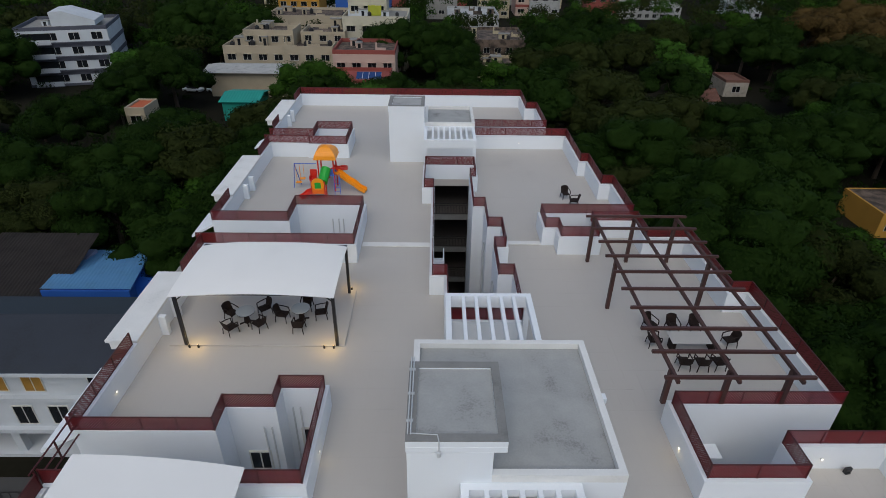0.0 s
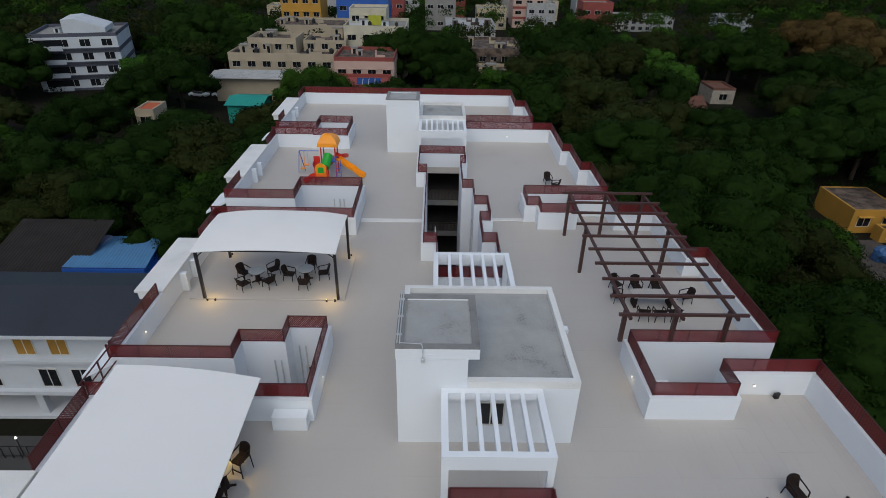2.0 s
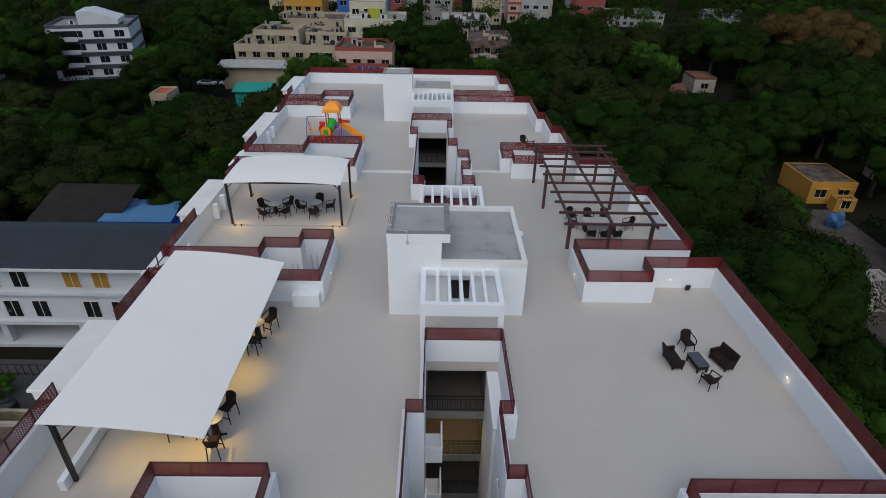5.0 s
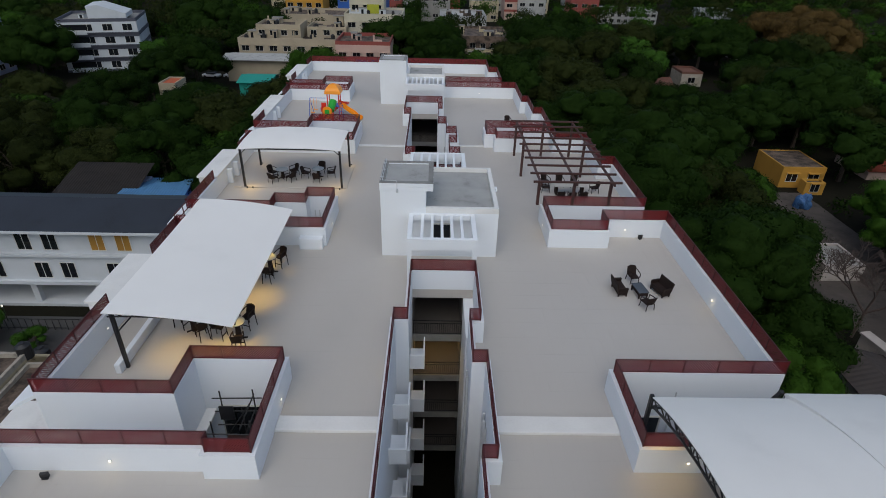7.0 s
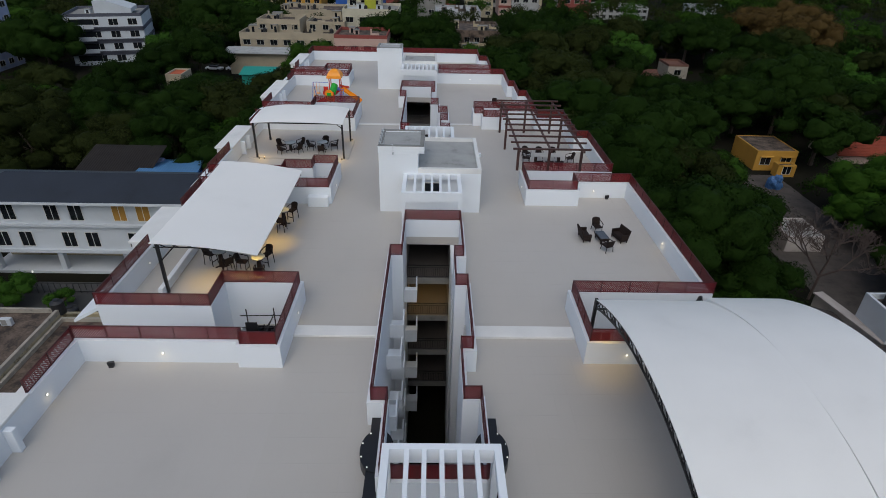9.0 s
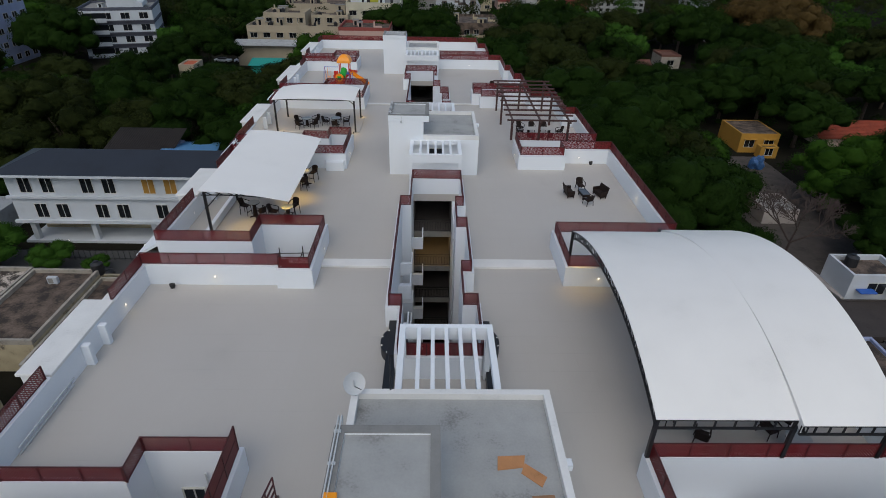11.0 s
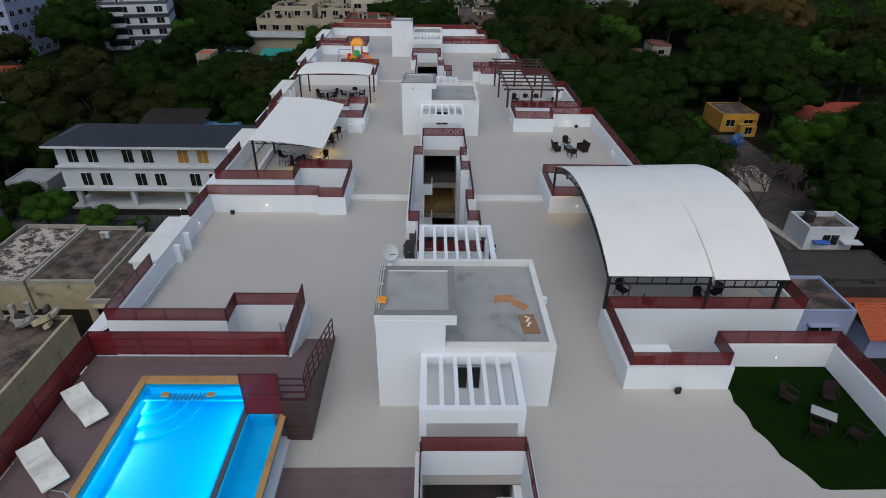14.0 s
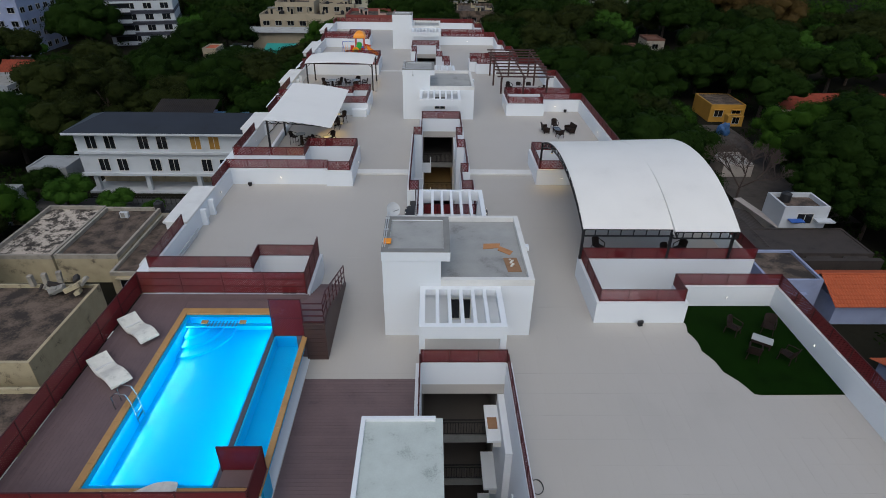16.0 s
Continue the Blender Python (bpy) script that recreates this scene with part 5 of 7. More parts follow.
# oddments on the near stair head
for pts, mat, label in (([(5.3, -29.5), (6.1, -29.4), (6.2, -28.95), (5.35, -29.0)], RUSTYMAT, "orange plywood sheet lying on the roof"), ([(6.0, -29.6), (6.55, -30.1), (6.75, -29.75), (6.15, -29.25)], RUSTYMAT, "orange plywood sheet lying on the roof"), ([(6.3, -31.6), (6.95, -31.6), (6.85, -30.35), (6.2, -30.4)], CARDBOARD, "crumpled tan cardboard sheet lying on the roof")):
    bm = bmesh.new()
    vs = [bm.verts.new((x, y, 2.913 + 0.01 * (k % 2) + (0.02 if mat is CARDBOARD else 0) + (0.012 if x > 6.5 and mat is RUSTYMAT else 0))) for k, (x, y) in enumerate(pts)]
    f = bm.faces.new(vs)
    r = bmesh.ops.extrude_face_region(bm, geom=[f])
    bmesh.ops.translate(bm, vec=(0, 0, 0.02), verts=[v for v in r["geom"] if isinstance(v, bmesh.types.BMVert)])
    bmesh.ops.recalc_face_normals(bm, faces=bm.faces)
    solid("sheet", bm, mat, label, "sheet", group="sheets on the stair head roof")
bm = bmesh.new()
for k in range(7):
    box(bm, 6.45 + 0.05 * (k % 3), 6.55 + 0.06 * (k % 3), -31.2 + 0.1 * k, -31.12 + 0.1 * k, 2.955, 3.0, bevel=0.01)
solid("rubble", bm, CUSHION, "small pale rubble pieces on cardboard", "rubble", "stuff")
solid("yellow_tray", boxes((0.6, 0.95, -31.95, -31.55, 4.622, 4.7), bevel=0.02), YELLOW, "small yellow plastic tray on the concrete kerb", "tray")
dish = thing("satellite_dish", "pale grey satellite dish at the stair head's edge", "satellite dish", pose(0.75, -26.7, 3.16, 0, 0, 30))
bm = bmesh.new()
bmesh.ops.create_uvsphere(bm, u_segments=24, v_segments=16, radius=0.7)
bmesh.ops.delete(bm, geom=[v for v in bm.verts if v.co.z > -0.5], context="VERTS")
bmesh.ops.transform(bm, matrix=Matrix.Translation((0, 0, 0.55)) @ Matrix.Rotation(radians(55), 4, "X") @ Matrix.Translation((0, 0, 0.5)), verts=bm.verts)
r = bmesh.ops.solidify(bm, geom=bm.faces[:], thickness=0.015)
part("reflector", bm, PIPE, dish)
part("mast", bar(bmesh.new(), (0, 0, 0), (0, 0.1, 0.6), 0.05, sides=8), PIPE, dish)
part("feed_arm", bar(bmesh.new(), (0, 0.1, 0.35), (0, -0.55, 0.75), 0.03, sides=6), BLACK, dish)
bm = bmesh.new()
bar(bm, (1.9, -26.4, 2.9), (1.9, -26.4, 4.7), 0.06, sides=8)
solid("antenna_mast", bm, BLACK, "thin dark mast on the stair head roof", "mast")
ob = thing("ladder", "grey steel ladder leaning along the parapet", "ladder")
for s in (0, 0.4):
    part("stile", bar(bmesh.new(), (-11.62 + 0.12 * (s > 0), -26.6, 0.05 + s), (-11.62 + 0.12 * (s > 0), -23.0, 0.05 + s), 0.05), PIPE, ob)
for k in range(11):
    y = -26.4 + k * 0.32
    part("rung", bar(bmesh.new(), (-11.62, y, 0.05), (-11.5, y, 0.45), 0.03, sides=6), PIPE, ob)
bm = bmesh.new()
tube(bm, [(6.45 + 0.22 * math.cos(a), -40.9 + 0.3 * math.sin(a), 0.03 + 0.002 * k) for k, a in enumerate([0.4 * j for j in range(20)])], 0.03, 6)
tube(bm, [(6.35, -40.6, 0.03), (6.3, -40.0, 0.03), (6.2, -39.2, 0.03), (6.2, -38.4, 0.03)], 0.03, 6)
solid("hose", bm, BLACK, "coiled dark hose on the terrace floor", "hose")
for x, y in ((12.95, -31.85), (-10.4, -15.75), (16.2, 2.55)):
    ob = thing("floodlight", "small dark floodlight standing on the floor", "floodlight", place(x, y, 10), "floor floodlights")
    part("body", boxes((-0.14, 0.14, -0.06, 0.06, 0.08, 0.28), bevel=0.02), BLACK, ob)
    part("stand", boxes((-0.1, 0.1, -0.08, 0.08, 0.0, 0.08)), BLACK, ob)


# ---- small warm lamps ----
def wall_lamp(x, y, z, nx, ny, power=3.0):
    ob = thing("wall_lamp", "small round warm lamp set in the white parapet", "lamp", pose(x, y, z, 90, 0, math.degrees(math.atan2(nx, -ny))), "parapet lamps")
    part("ring", disc(bmesh.new(), 0, 0, 0.0, 0.025, 0.07, 14), PIPE, ob)
    part("lens", disc(bmesh.new(), 0, 0, 0.026, 0.034, 0.05, 14), COOL, ob)
    if power:
        d = bpy.data.lights.new("wall_lamp_light", "POINT")
        d.energy, d.shadow_soft_size, d.color = power * 0.28, 0.08, (1.0, 0.72, 0.35)
        new("wall_lamp_light", d).location = (x + nx * 0.2, y + ny * 0.2, z - 0.12)


for x, y, nx, ny, p in ((-2.975, -12.4, 1, 0, 3), (-3.45, 3.0, 1, 0, 4), (10.06, 3.2, -1, 0, 4), (-8.2, -15.43, 0, -1, 3), (-11.72, -18.0, 1, 0, 3), (17.545, -5.0, -1, 0, 4), (15.2, 2.73, 0, -1, 2),
                        (12.3, -15.29, 0, -1, 3), (-12.02, -8.0, 1, 0, 0), (-12.355, 6.0, 1, 0, 2), (-9.6, 33.47, 0, -1, 0), (8.0, 35.77, 0, -1, 0), (20.175, -34.0, -1, 0, 0), (17.8, -30.25, 0, -1, 0), (1.07, -10.0, -1, 0, 3)):
    wall_lamp(x, y, 0.55, nx, ny, p)
for x, y, p in ((-10.72, 9.42, 8), (-3.95, 9.42, 8), (-10.3, 9.42, 6), (-4.4, 9.42, 5), (-10.9, 14.22, 6), (-3.72, 14.22, 9)):
    ob = thing("floor_lamp", "small warm floor spotlight beside the tent", "lamp", place(x, y, 0), "tent spotlights")
    part("housing", disc(bmesh.new(), 0, 0, 0.0, 0.14, 0.05, 12), BLACK, ob)
    part("lens", disc(bmesh.new(), 0, 0, 0.141, 0.146, 0.012, 12), WARM, ob)
    d = bpy.data.lights.new("floor_lamp_light", "POINT")
    d.energy, d.shadow_soft_size, d.color = p * 1.5, 0.25, (1.0, 0.60, 0.13)
    new("floor_lamp_light", d).location = (x, y + 0.05, 0.6)
for x, y, z, p in ((-6.1, -4.6, 2.3, 190), (-6.1, -8.6, 2.3, 200), (-6.2, -1.8, 2.3, 120), (-8.3, -9.0, 2.65, 170), (11.3, -15.6, 2.6, 60)):
    ob = thing("tent_spotlight", "small black spotlight fixed under the tent edge", "lamp", pose(x, y, z), "spotlights under the tents")
    part("can", disc(bmesh.new(), 0, 0, 0.0, 0.16, 0.06, 12), BLACK, ob)
    part("lens", disc(bmesh.new(), 0, 0, -0.012, -0.002, 0.05, 12), WARM, ob)
    d = bpy.data.lights.new("tent_spot_light", "SPOT")
    d.energy, d.shadow_soft_size, d.color, d.spot_size, d.spot_blend = p, 0.06, (1.0, 0.60, 0.12), radians(84), 1.0
    lamp = new("tent_spot_light", d)
    lamp.matrix_world = look((x, y, z - 0.03), (x, y, 0))


# ---- the neighbourhood ----
bm = bmesh.new()
n = 60
span = 1500.0
grid = [[bm.verts.new((-span + 2 * span * i / n, -span + 2 * span * j / n, GROUND)) for j in range(n + 1)] for i in range(n + 1)]
for i in range(n):
    for j in range(n):
        bm.faces.new((grid[i][j], grid[i + 1][j], grid[i + 1][j + 1], grid[i][j + 1]))
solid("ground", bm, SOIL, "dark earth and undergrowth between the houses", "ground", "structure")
solid("yard", boxes((-48, -14.5, 6.5, 14.0, GROUND + 0.01, GROUND + 0.05)), ASPHALT, "grey paved yard before the white building", "yard", "structure")
HOUSES = []


def house(x0, x1, y0, y1, top, wall, label, base=GROUND, storeys=2, win=2.6, roof=CONCRETE_DARK, parapet_h=0.7, band=None, glass=None, sides="-y", wh=1.2, frame=FRAME, turn=0.0, hood=True):
    """A flat-roofed house with parapet, storey bands and real windows."""
    cx, cy = (x0 + x1) / 2, (y0 + y1) / 2
    HOUSES.append((x0 - 1, x1 + 1, y0 - 1, y1 + 1))
    ob = thing("house", label, "house", pose(cx, cy, base, 0, 0, turn))
    w, d, h = (x1 - x0) / 2, (y1 - y0) / 2, top - base
    part("wall", boxes((-w, w, -d, d, 0, h - parapet_h)), wall, ob)
    t = 0.25
    part("parapet", boxes((-w, w, -d, -d + t, h - parapet_h, h), (-w, w, d - t, d, h - parapet_h, h), (-w, -w + t, -d + t, d - t, h - parapet_h, h), (w - t, w, -d + t, d - t, h - parapet_h, h)), band or wall, ob)
    part("roof", boxes((-w + t, w - t, -d + t, d - t, h - parapet_h + 0.003, h - parapet_h + 0.06)), roof, ob)
    sh = (h - parapet_h) / storeys
    for s in range(storeys):
        if band and s:
            part("storey_band", boxes((-w - 0.12, w + 0.12, -d - 0.12, -d - 0.002, s * sh - 0.5, s * sh + 0.35)), band, ob)
        for face in sides.split():
            along, off = (w, d) if face in ("-y", "+y") else (d, w)
            n = max(1, int(2 * along / win))
            for k in range(n):
                u = -along + 2 * along * (k + 0.5) / n
                x, y = {"-y": (u, -off), "+y": (u, off), "+x": (off, u), "-x": (-off, u)}[face]
                ww = 0.55 * min(win, 2 * along / n)
                window(ob, x, y, s * sh + 0.32 * sh, ww, wh, face, glass if glass and random.random() < 0.3 else DARKGLASS, frame)
                if hood and face in ("-y",):
                    part("sunshade", boxes((x - ww / 2 - 0.2, x + ww / 2 + 0.2, y - 0.5, y - 0.01, s * sh + 0.32 * sh + wh + 0.12, s * sh + 0.32 * sh + wh + 0.2)), wall, ob)
    return ob


def water_tank(x, y, z, r=0.55, h=1.1):
    ob = thing("water_tank", "black plastic water tank on a flat roof", "water tank", pose(x, y, z), "roof water tanks")
    part("body", disc(bmesh.new(), 0, 0, 0, h, r, 18, r * 0.97), PLASTICBLACK, ob)
    part("shoulder", disc(bmesh.new(), 0, 0, h, h + 0.2, r * 0.97, 18, r * 0.4), PLASTICBLACK, ob)
    part("lid", disc(bmesh.new(), 0, 0, h + 0.2, h + 0.28, r * 0.4, 14), PLASTICBLACK, ob)


def ridge_roof(x0, x1, y0, y1, z0, z1, mat, along="x"):
    """A corrugated pitched roof with thickness."""
    bm = bmesh.new()
    n = max(4, int((x1 - x0 if along == "x" else y1 - y0) / 0.25))
    for half in (0, 1):
        rows = []
        for k in range(n + 1):
            u, wave = k / n, 0.03 * (k % 2)
            if along == "x":
                ym = (y0 + y1) / 2
                p, q = ((x0 + (x1 - x0) * u, y0 if not half else y1, z0 + wave), (x0 + (x1 - x0) * u, ym, z1 + wave))
            else:
                xm = (x0 + x1) / 2
                p, q = ((x0 if not half else x1, y0 + (y1 - y0) * u, z0 + wave), (xm, y0 + (y1 - y0) * u, z1 + wave))
            rows.append((bm.verts.new(p), bm.verts.new(q)))
        for a, b in zip(rows, rows[1:]):
            bm.faces.new((a[0], b[0], b[1], a[1]))
    bmesh.ops.recalc_face_normals(bm, faces=bm.faces)
    bmesh.ops.solidify(bm, geom=bm.faces[:], thickness=0.08)
    return bm


# white building with a dark hipped roof
wb = thing("white_building", "white two-storey building on columns with dark slate roof", "building", pose(0, 0, 0))
HOUSES.append((-45, -14, 6, 25))
WX0, WX1, WY0, WY1 = -42.6, -17.5, 15.9, 22.6
part("upper_wall", boxes((WX0, WX1, WY0, WY1, -12.75, -7.05)), HOUSEWHITE, wb)
part("string_course", boxes((WX0 - 0.3, WX1 + 0.3, WY0 - 0.35, WY0 - 0.003, -9.95, -9.7)), HOUSEWHITE, wb)
part("string_course", boxes((WX0 - 0.3, WX1 + 0.3, WY0 - 0.35, WY0 - 0.003, -12.95, -12.6)), HOUSEWHITE, wb)
part("ground_wall", boxes((WX0 + 0.5, WX1, WY0 + 3.0, WY1, GROUND, -12.76)), PALEYELLOW, wb)
part("plinth", boxes((WX0, WX1, WY0 - 0.2, WY1, GROUND, GROUND + 0.3)), HOUSEWHITE, wb)
for k in range(4):
    x = -41.4 + k * 6.7
    part("column", boxes((x - 0.28, x + 0.28, WY0 + 0.05, WY0 + 0.6, GROUND + 0.3, -12.76)), HOUSEWHITE, wb)
    for dx in (0.0, 2.35):
        x = -40.6 + 6.6 * k + dx
        if x < WX1 - 1:
            window(wb, x, WY0 - 0.005, -9.3, 1.25, 1.65, "-y", AMBERGLOW if k == 2 else DARKGLASS, FRAME, 1)
            window(wb, x + 0.9, WY0 - 0.005, -12.3, 1.25, 1.6, "-y", DARKGLASS, FRAME, 1)
bm = bmesh.new()
e0, e1, f0, f1, zr = WX0 - 0.9, WX1 + 0.6, WY0 - 0.9, WY1 + 0.5, -5.5
ym = (f0 + f1) / 2
pts = [(e0, f0, -7.0), (e1, f0, -7.0), (e1, f1, -7.0), (e0, f1, -7.0), (e0 + 4, ym, zr), (e1 - 3, ym, zr)]
vs = [bm.verts.new(p) for p in pts]
for q in ((0, 1, 5, 4), (1, 2, 5), (2, 3, 4, 5), (3, 0, 4), (3, 2, 1, 0)):
    bm.faces.new([vs[k] for k in q])
part("roof", bm, DARKROOF, wb)
part("eave", boxes((e0, e1, f0 - 0.05, f0 - 0.002, -7.25, -6.98)), HOUSEWHITE, wb)
bm = bmesh.new()
for k in range(40):
    x = -40 + k * 0.6
    bar(bm, (x, 12.0, GROUND), (x, 12.0, GROUND + 1.3), 0.04)
for z in (0.3, 1.25):
    bar(bm, (-40, 12.0, GROUND + z), (-16, 12.0, GROUND + z), 0.05)
solid("iron_fence", bm, BLACK, "thin black iron fence along the yard", "fence")
solid("yard_wall", boxes((-47, -15.5, 6.6, 6.9, GROUND, GROUND + 1.6)), PALEYELLOW, "pale plaster boundary wall", "wall", "structure")

# sheds behind it
ob = thing("blue_shed", "shed with pale blue corrugated roof and blue walls", "shed")
HOUSES.append((-34, -20, 22, 36))
part("wall", boxes((-30.4, -24.0, 26.6, 34.5, GROUND, -10.6), (-30.4, -24.0, 26.6, 27.6, -10.598, -9.05)), BLUEDEEP, ob)
bm = bmesh.new()
rows = []
for k in range(49):
    x = -29.35 + 7.2 * k / 48
    rows.append((bm.verts.new((x - 1.45, 26.3, -8.55 + 0.03 * (k % 2))), bm.verts.new((x - 4.1, 35.4, -10.4 + 0.03 * (k % 2)))))
for a, b in zip(rows, rows[1:]):
    bm.faces.new((a[0], b[0], b[1], a[1]))
bmesh.ops.solidify(bm, geom=bm.faces[:], thickness=0.1)
part("roof", bm, BLUEROOF, ob)
part("fascia", boxes((-30.7, -23.65, 26.12, 26.26, -9.45, -8.62)), BLUEDEEP, ob)
ob = thing("long_shed", "long shed with a rusty dark corrugated roof", "shed")
HOUSES.append((-46, -28, 23, 36))
part("wall", boxes((-38.2, -30.9, 26.9, 34.6, GROUND, -9.85)), PALEBLUE, ob)
bm = bmesh.new()
rows = []
for k in range(61):
    x = -39.4 + 9.0 * k / 60
    rows.append((bm.verts.new((x + 0.6, 26.4, -9.6 + 0.03 * (k % 2))), bm.verts.new((x, 35.0, -8.35 + 0.03 * (k % 2)))))
for a, b in zip(rows, rows[1:]):
    bm.faces.new((a[0], b[0], b[1], a[1]))
bmesh.ops.solidify(bm, geom=bm.faces[:], thickness=0.1)
part("roof", bm, RUSTROOF, ob)
solid("rubble_wall", boxes((-21.0, -20.2, 17.5, 30.0, GROUND, -8.5), (-20.1, -19.7, 19.0, 27.0, GROUND, -9.5)), CONCRETE_DARK, "old grey boundary wall", "wall", "structure")

def tiled_house(x0, x1, y0, y1, z0, z1, wall, label, row=0.34, mat=CLAYTILE):
    """A house under a clay-tiled pitched roof, its courses stepped."""
    HOUSES.append((x0 - 1, x1 + 1, y0 - 1, y1 + 1))
    ob = thing("tiled_house", label, "house")
    part("wall", boxes((x0 + 0.5, x1 - 0.5, y0 + 0.5, y1 - 0.5, GROUND, z0 + 0.1)), wall, ob)
    ym = (y0 + y1) / 2
    n = max(4, int((ym - y0) / row))
    m = int((x1 - x0) / 0.3)
    verts, faces = [], []
    for side in (0, 1):
        for r in range(n):
            ya = y0 + (ym - y0) * r / n if not side else y1 - (y1 - ym) * r / n
            yb = y0 + (ym - y0) * (r + 1.15) / n if not side else y1 - (y1 - ym) * (r + 1.15) / n
            za, zb = z0 + (z1 - z0) * r / n + 0.06, z0 + (z1 - z0) * (r + 1.15) / n
            for k in range(m):
                xa, xb = x0 + (x1 - x0) * k / m, x0 + (x1 - x0) * (k + 1) / m
                b = len(verts)
                verts += [(xa, ya, za - 0.06), (xb, ya, za - 0.06), (xa, ya, za), ((xa + xb) / 2, ya, za + 0.06), (xb, ya, za), (xa, yb, zb), ((xa + xb) / 2, yb, zb + 0.05), (xb, yb, zb)]
                faces += [[b, b + 1, b + 4, b + 3, b + 2], [b + 2, b + 3, b + 6, b + 5], [b + 3, b + 4, b + 7, b + 6]]
    me = from_lists("roof_tiles", verts, faces, mat)
    tagged(part("roof_tiles", me, mat, ob), kind="stuff")
    part("ridge", bar(bmesh.new(), (x0, ym, z1 + 0.05), (x1, ym, z1 + 0.05), 0.22, sides=8), mat, ob)
    window(ob, (x0 + x1) / 2, y0 + 0.49, GROUND + 1.1, 1.2, 1.1)


# old flat roofs close by
ob = house(-41, -34.6, -5.6, 5.4, -12.2, PALEYELLOW, "old pale yellow house with a flaking flat roof", storeys=1, roof=FLAKEROOF, parapet_h=0.45, sides="", win=3.5, band=DUSTYKERB)
ob = house(-34.5, -28.3, -5.4, 5.2, -12.25, PALEYELLOW, "old pale yellow house with a brown flat roof", storeys=1, roof=BROWNROOF, parapet_h=0.45, win=3.5, sides="", band=DUSTYKERB)
ob = house(-28.2, -17.5, -7.5, 4.8, -12.9, PALEYELLOW, "low house with brown flat roof beside the block", storeys=1, roof=BROWNROOF, parapet_h=0.4, win=3.5, band=DUSTYKERB)
water_tank(-28.6, 5.4, -12.9)
ob = thing("air_conditioner", "white outdoor air conditioner unit on a flat roof", "air conditioner", pose(-31.5, 3.2, -12.63))
part("case", boxes((-0.45, 0.45, -0.18, 0.18, 0.08, 0.75), bevel=0.02), HOUSEWHITE, ob)
part("fan_grille", boxes((-0.35, 0.1, -0.2, -0.185, 0.15, 0.68), bevel=0.005), CONCRETE_DARK, ob)
for s in (-0.3, 0.3):
    part("foot", boxes((s - 0.05, s + 0.05, -0.18, 0.18, 0, 0.08)), CONCRETE_DARK, ob)
ob = house(-38, -26.5, -22, -11.8, -11.3, PALEYELLOW, "crumbling yellow house with a stained brown roof", storeys=1, roof=BROWNROOF, parapet_h=0.35, sides="", win=4)
ob = house(-36, -24, -36, -23.5, -12.2, PALEYELLOW, "faded yellow house with stained terrace", storeys=1, roof=BROWNROOF, parapet_h=0.5, sides="-y +x", win=4)
crng2 = random.Random(4)
ob = thing("broken_masonry", "heap of broken masonry and planks on the old roof's corner", "rubble", pose(-28.6, -12.6, -11.35))
for k in range(16):
    w = crng2.uniform(0.25, 0.8)
    bm = boxes((-w, w, -w * 0.4, w * 0.4, -w * 0.3, w * 0.3), bevel=0.03)
    part("block", bm, (DUSTYKERB, PALEYELLOW, CONCRETE_DARK, RUSTROOF)[k % 4], ob, at=pose(crng2.uniform(-2.2, 1.4), crng2.uniform(-0.8, 0.8), crng2.uniform(0.15, 0.8), crng2.uniform(-30, 30), crng2.uniform(-30, 30), crng2.uniform(0, 180)))
for k in range(3):
    part("pillar", boxes((-0.2, 0.2, -0.2, 0.2, 0.0, 1.1 + 0.2 * k), bevel=0.03), DUSTYKERB, ob, at=pose(-3.4 + 1.2 * k, 0.5, 0, 0, 4 * k - 4, 10 * k))
ob = thing("cloth", "crumpled pale cloth lying in the narrow yard", "cloth", pose(-25.6, -14.0, GROUND + 0.02))
bm = bmesh.new()
bmesh.ops.create_grid(bm, x_segments=14, y_segments=8, size=1.0)
for v in bm.verts:
    v.co = Vector((v.co.x * 1.3, v.co.y * 0.5 + 0.3 * v.co.x, 0.2 + 0.25 * noise.noise(v.co * 2.3) + 0.08 * noise.noise(v.co * 7)))
bmesh.ops.solidify(bm, geom=bm.faces[:], thickness=0.03)
part("sheet", bm, WHITE_OLD, ob)
solid("side_roof", boxes((-17.6, -13.6, -20.0, -8.0, -4.4, -4.1)), WHITE_OLD, "weathered grey projecting lower roof slab", "roof", "structure")

ob = house(-51.0, -45.8, 17.2, 21.5, -12.5, SHADEWHITE, "small white outbuilding with painted shade and a flat roof", storeys=1, roof=SHADEWHITE, parapet_h=0.2, sides="-y", win=4, hood=False)
ob = house(-53.5, -48.2, 8.5, 12.0, -12.6, SHADEWHITE, "low white gatehouse with painted shade and a flat roof", storeys=1, roof=SHADEWHITE, parapet_h=0.2, sides="-y", win=2.6, hood=False)
ob = house(-76, -67, 41, 50, -8.2, SHADEWHITE, "white three-storey house with stepped balconies", storeys=3, roof=CONCRETE_DARK, parapet_h=0.6, sides="-y +x", win=3.0, hood=False)
for k in range(3):
    part("balcony", boxes((3.0 + 0.2 * k, 6.6, -5.9 + 0.3 * k, -4.52, 2.4 * k + 0.4, 2.4 * k + 1.3)), HOUSEWHITE, ob)
tiled_house(-84, -77.5, 62, 69, -12.0, -9.6, HOUSEWHITE, "white cottage with a worn red tile roof", mat=WORNTILE)
tiled_house(-78, -69.5, 51.5, 56, -12.4, -11.0, PINK, "low pink house with a worn red tile roof", mat=WORNTILE)

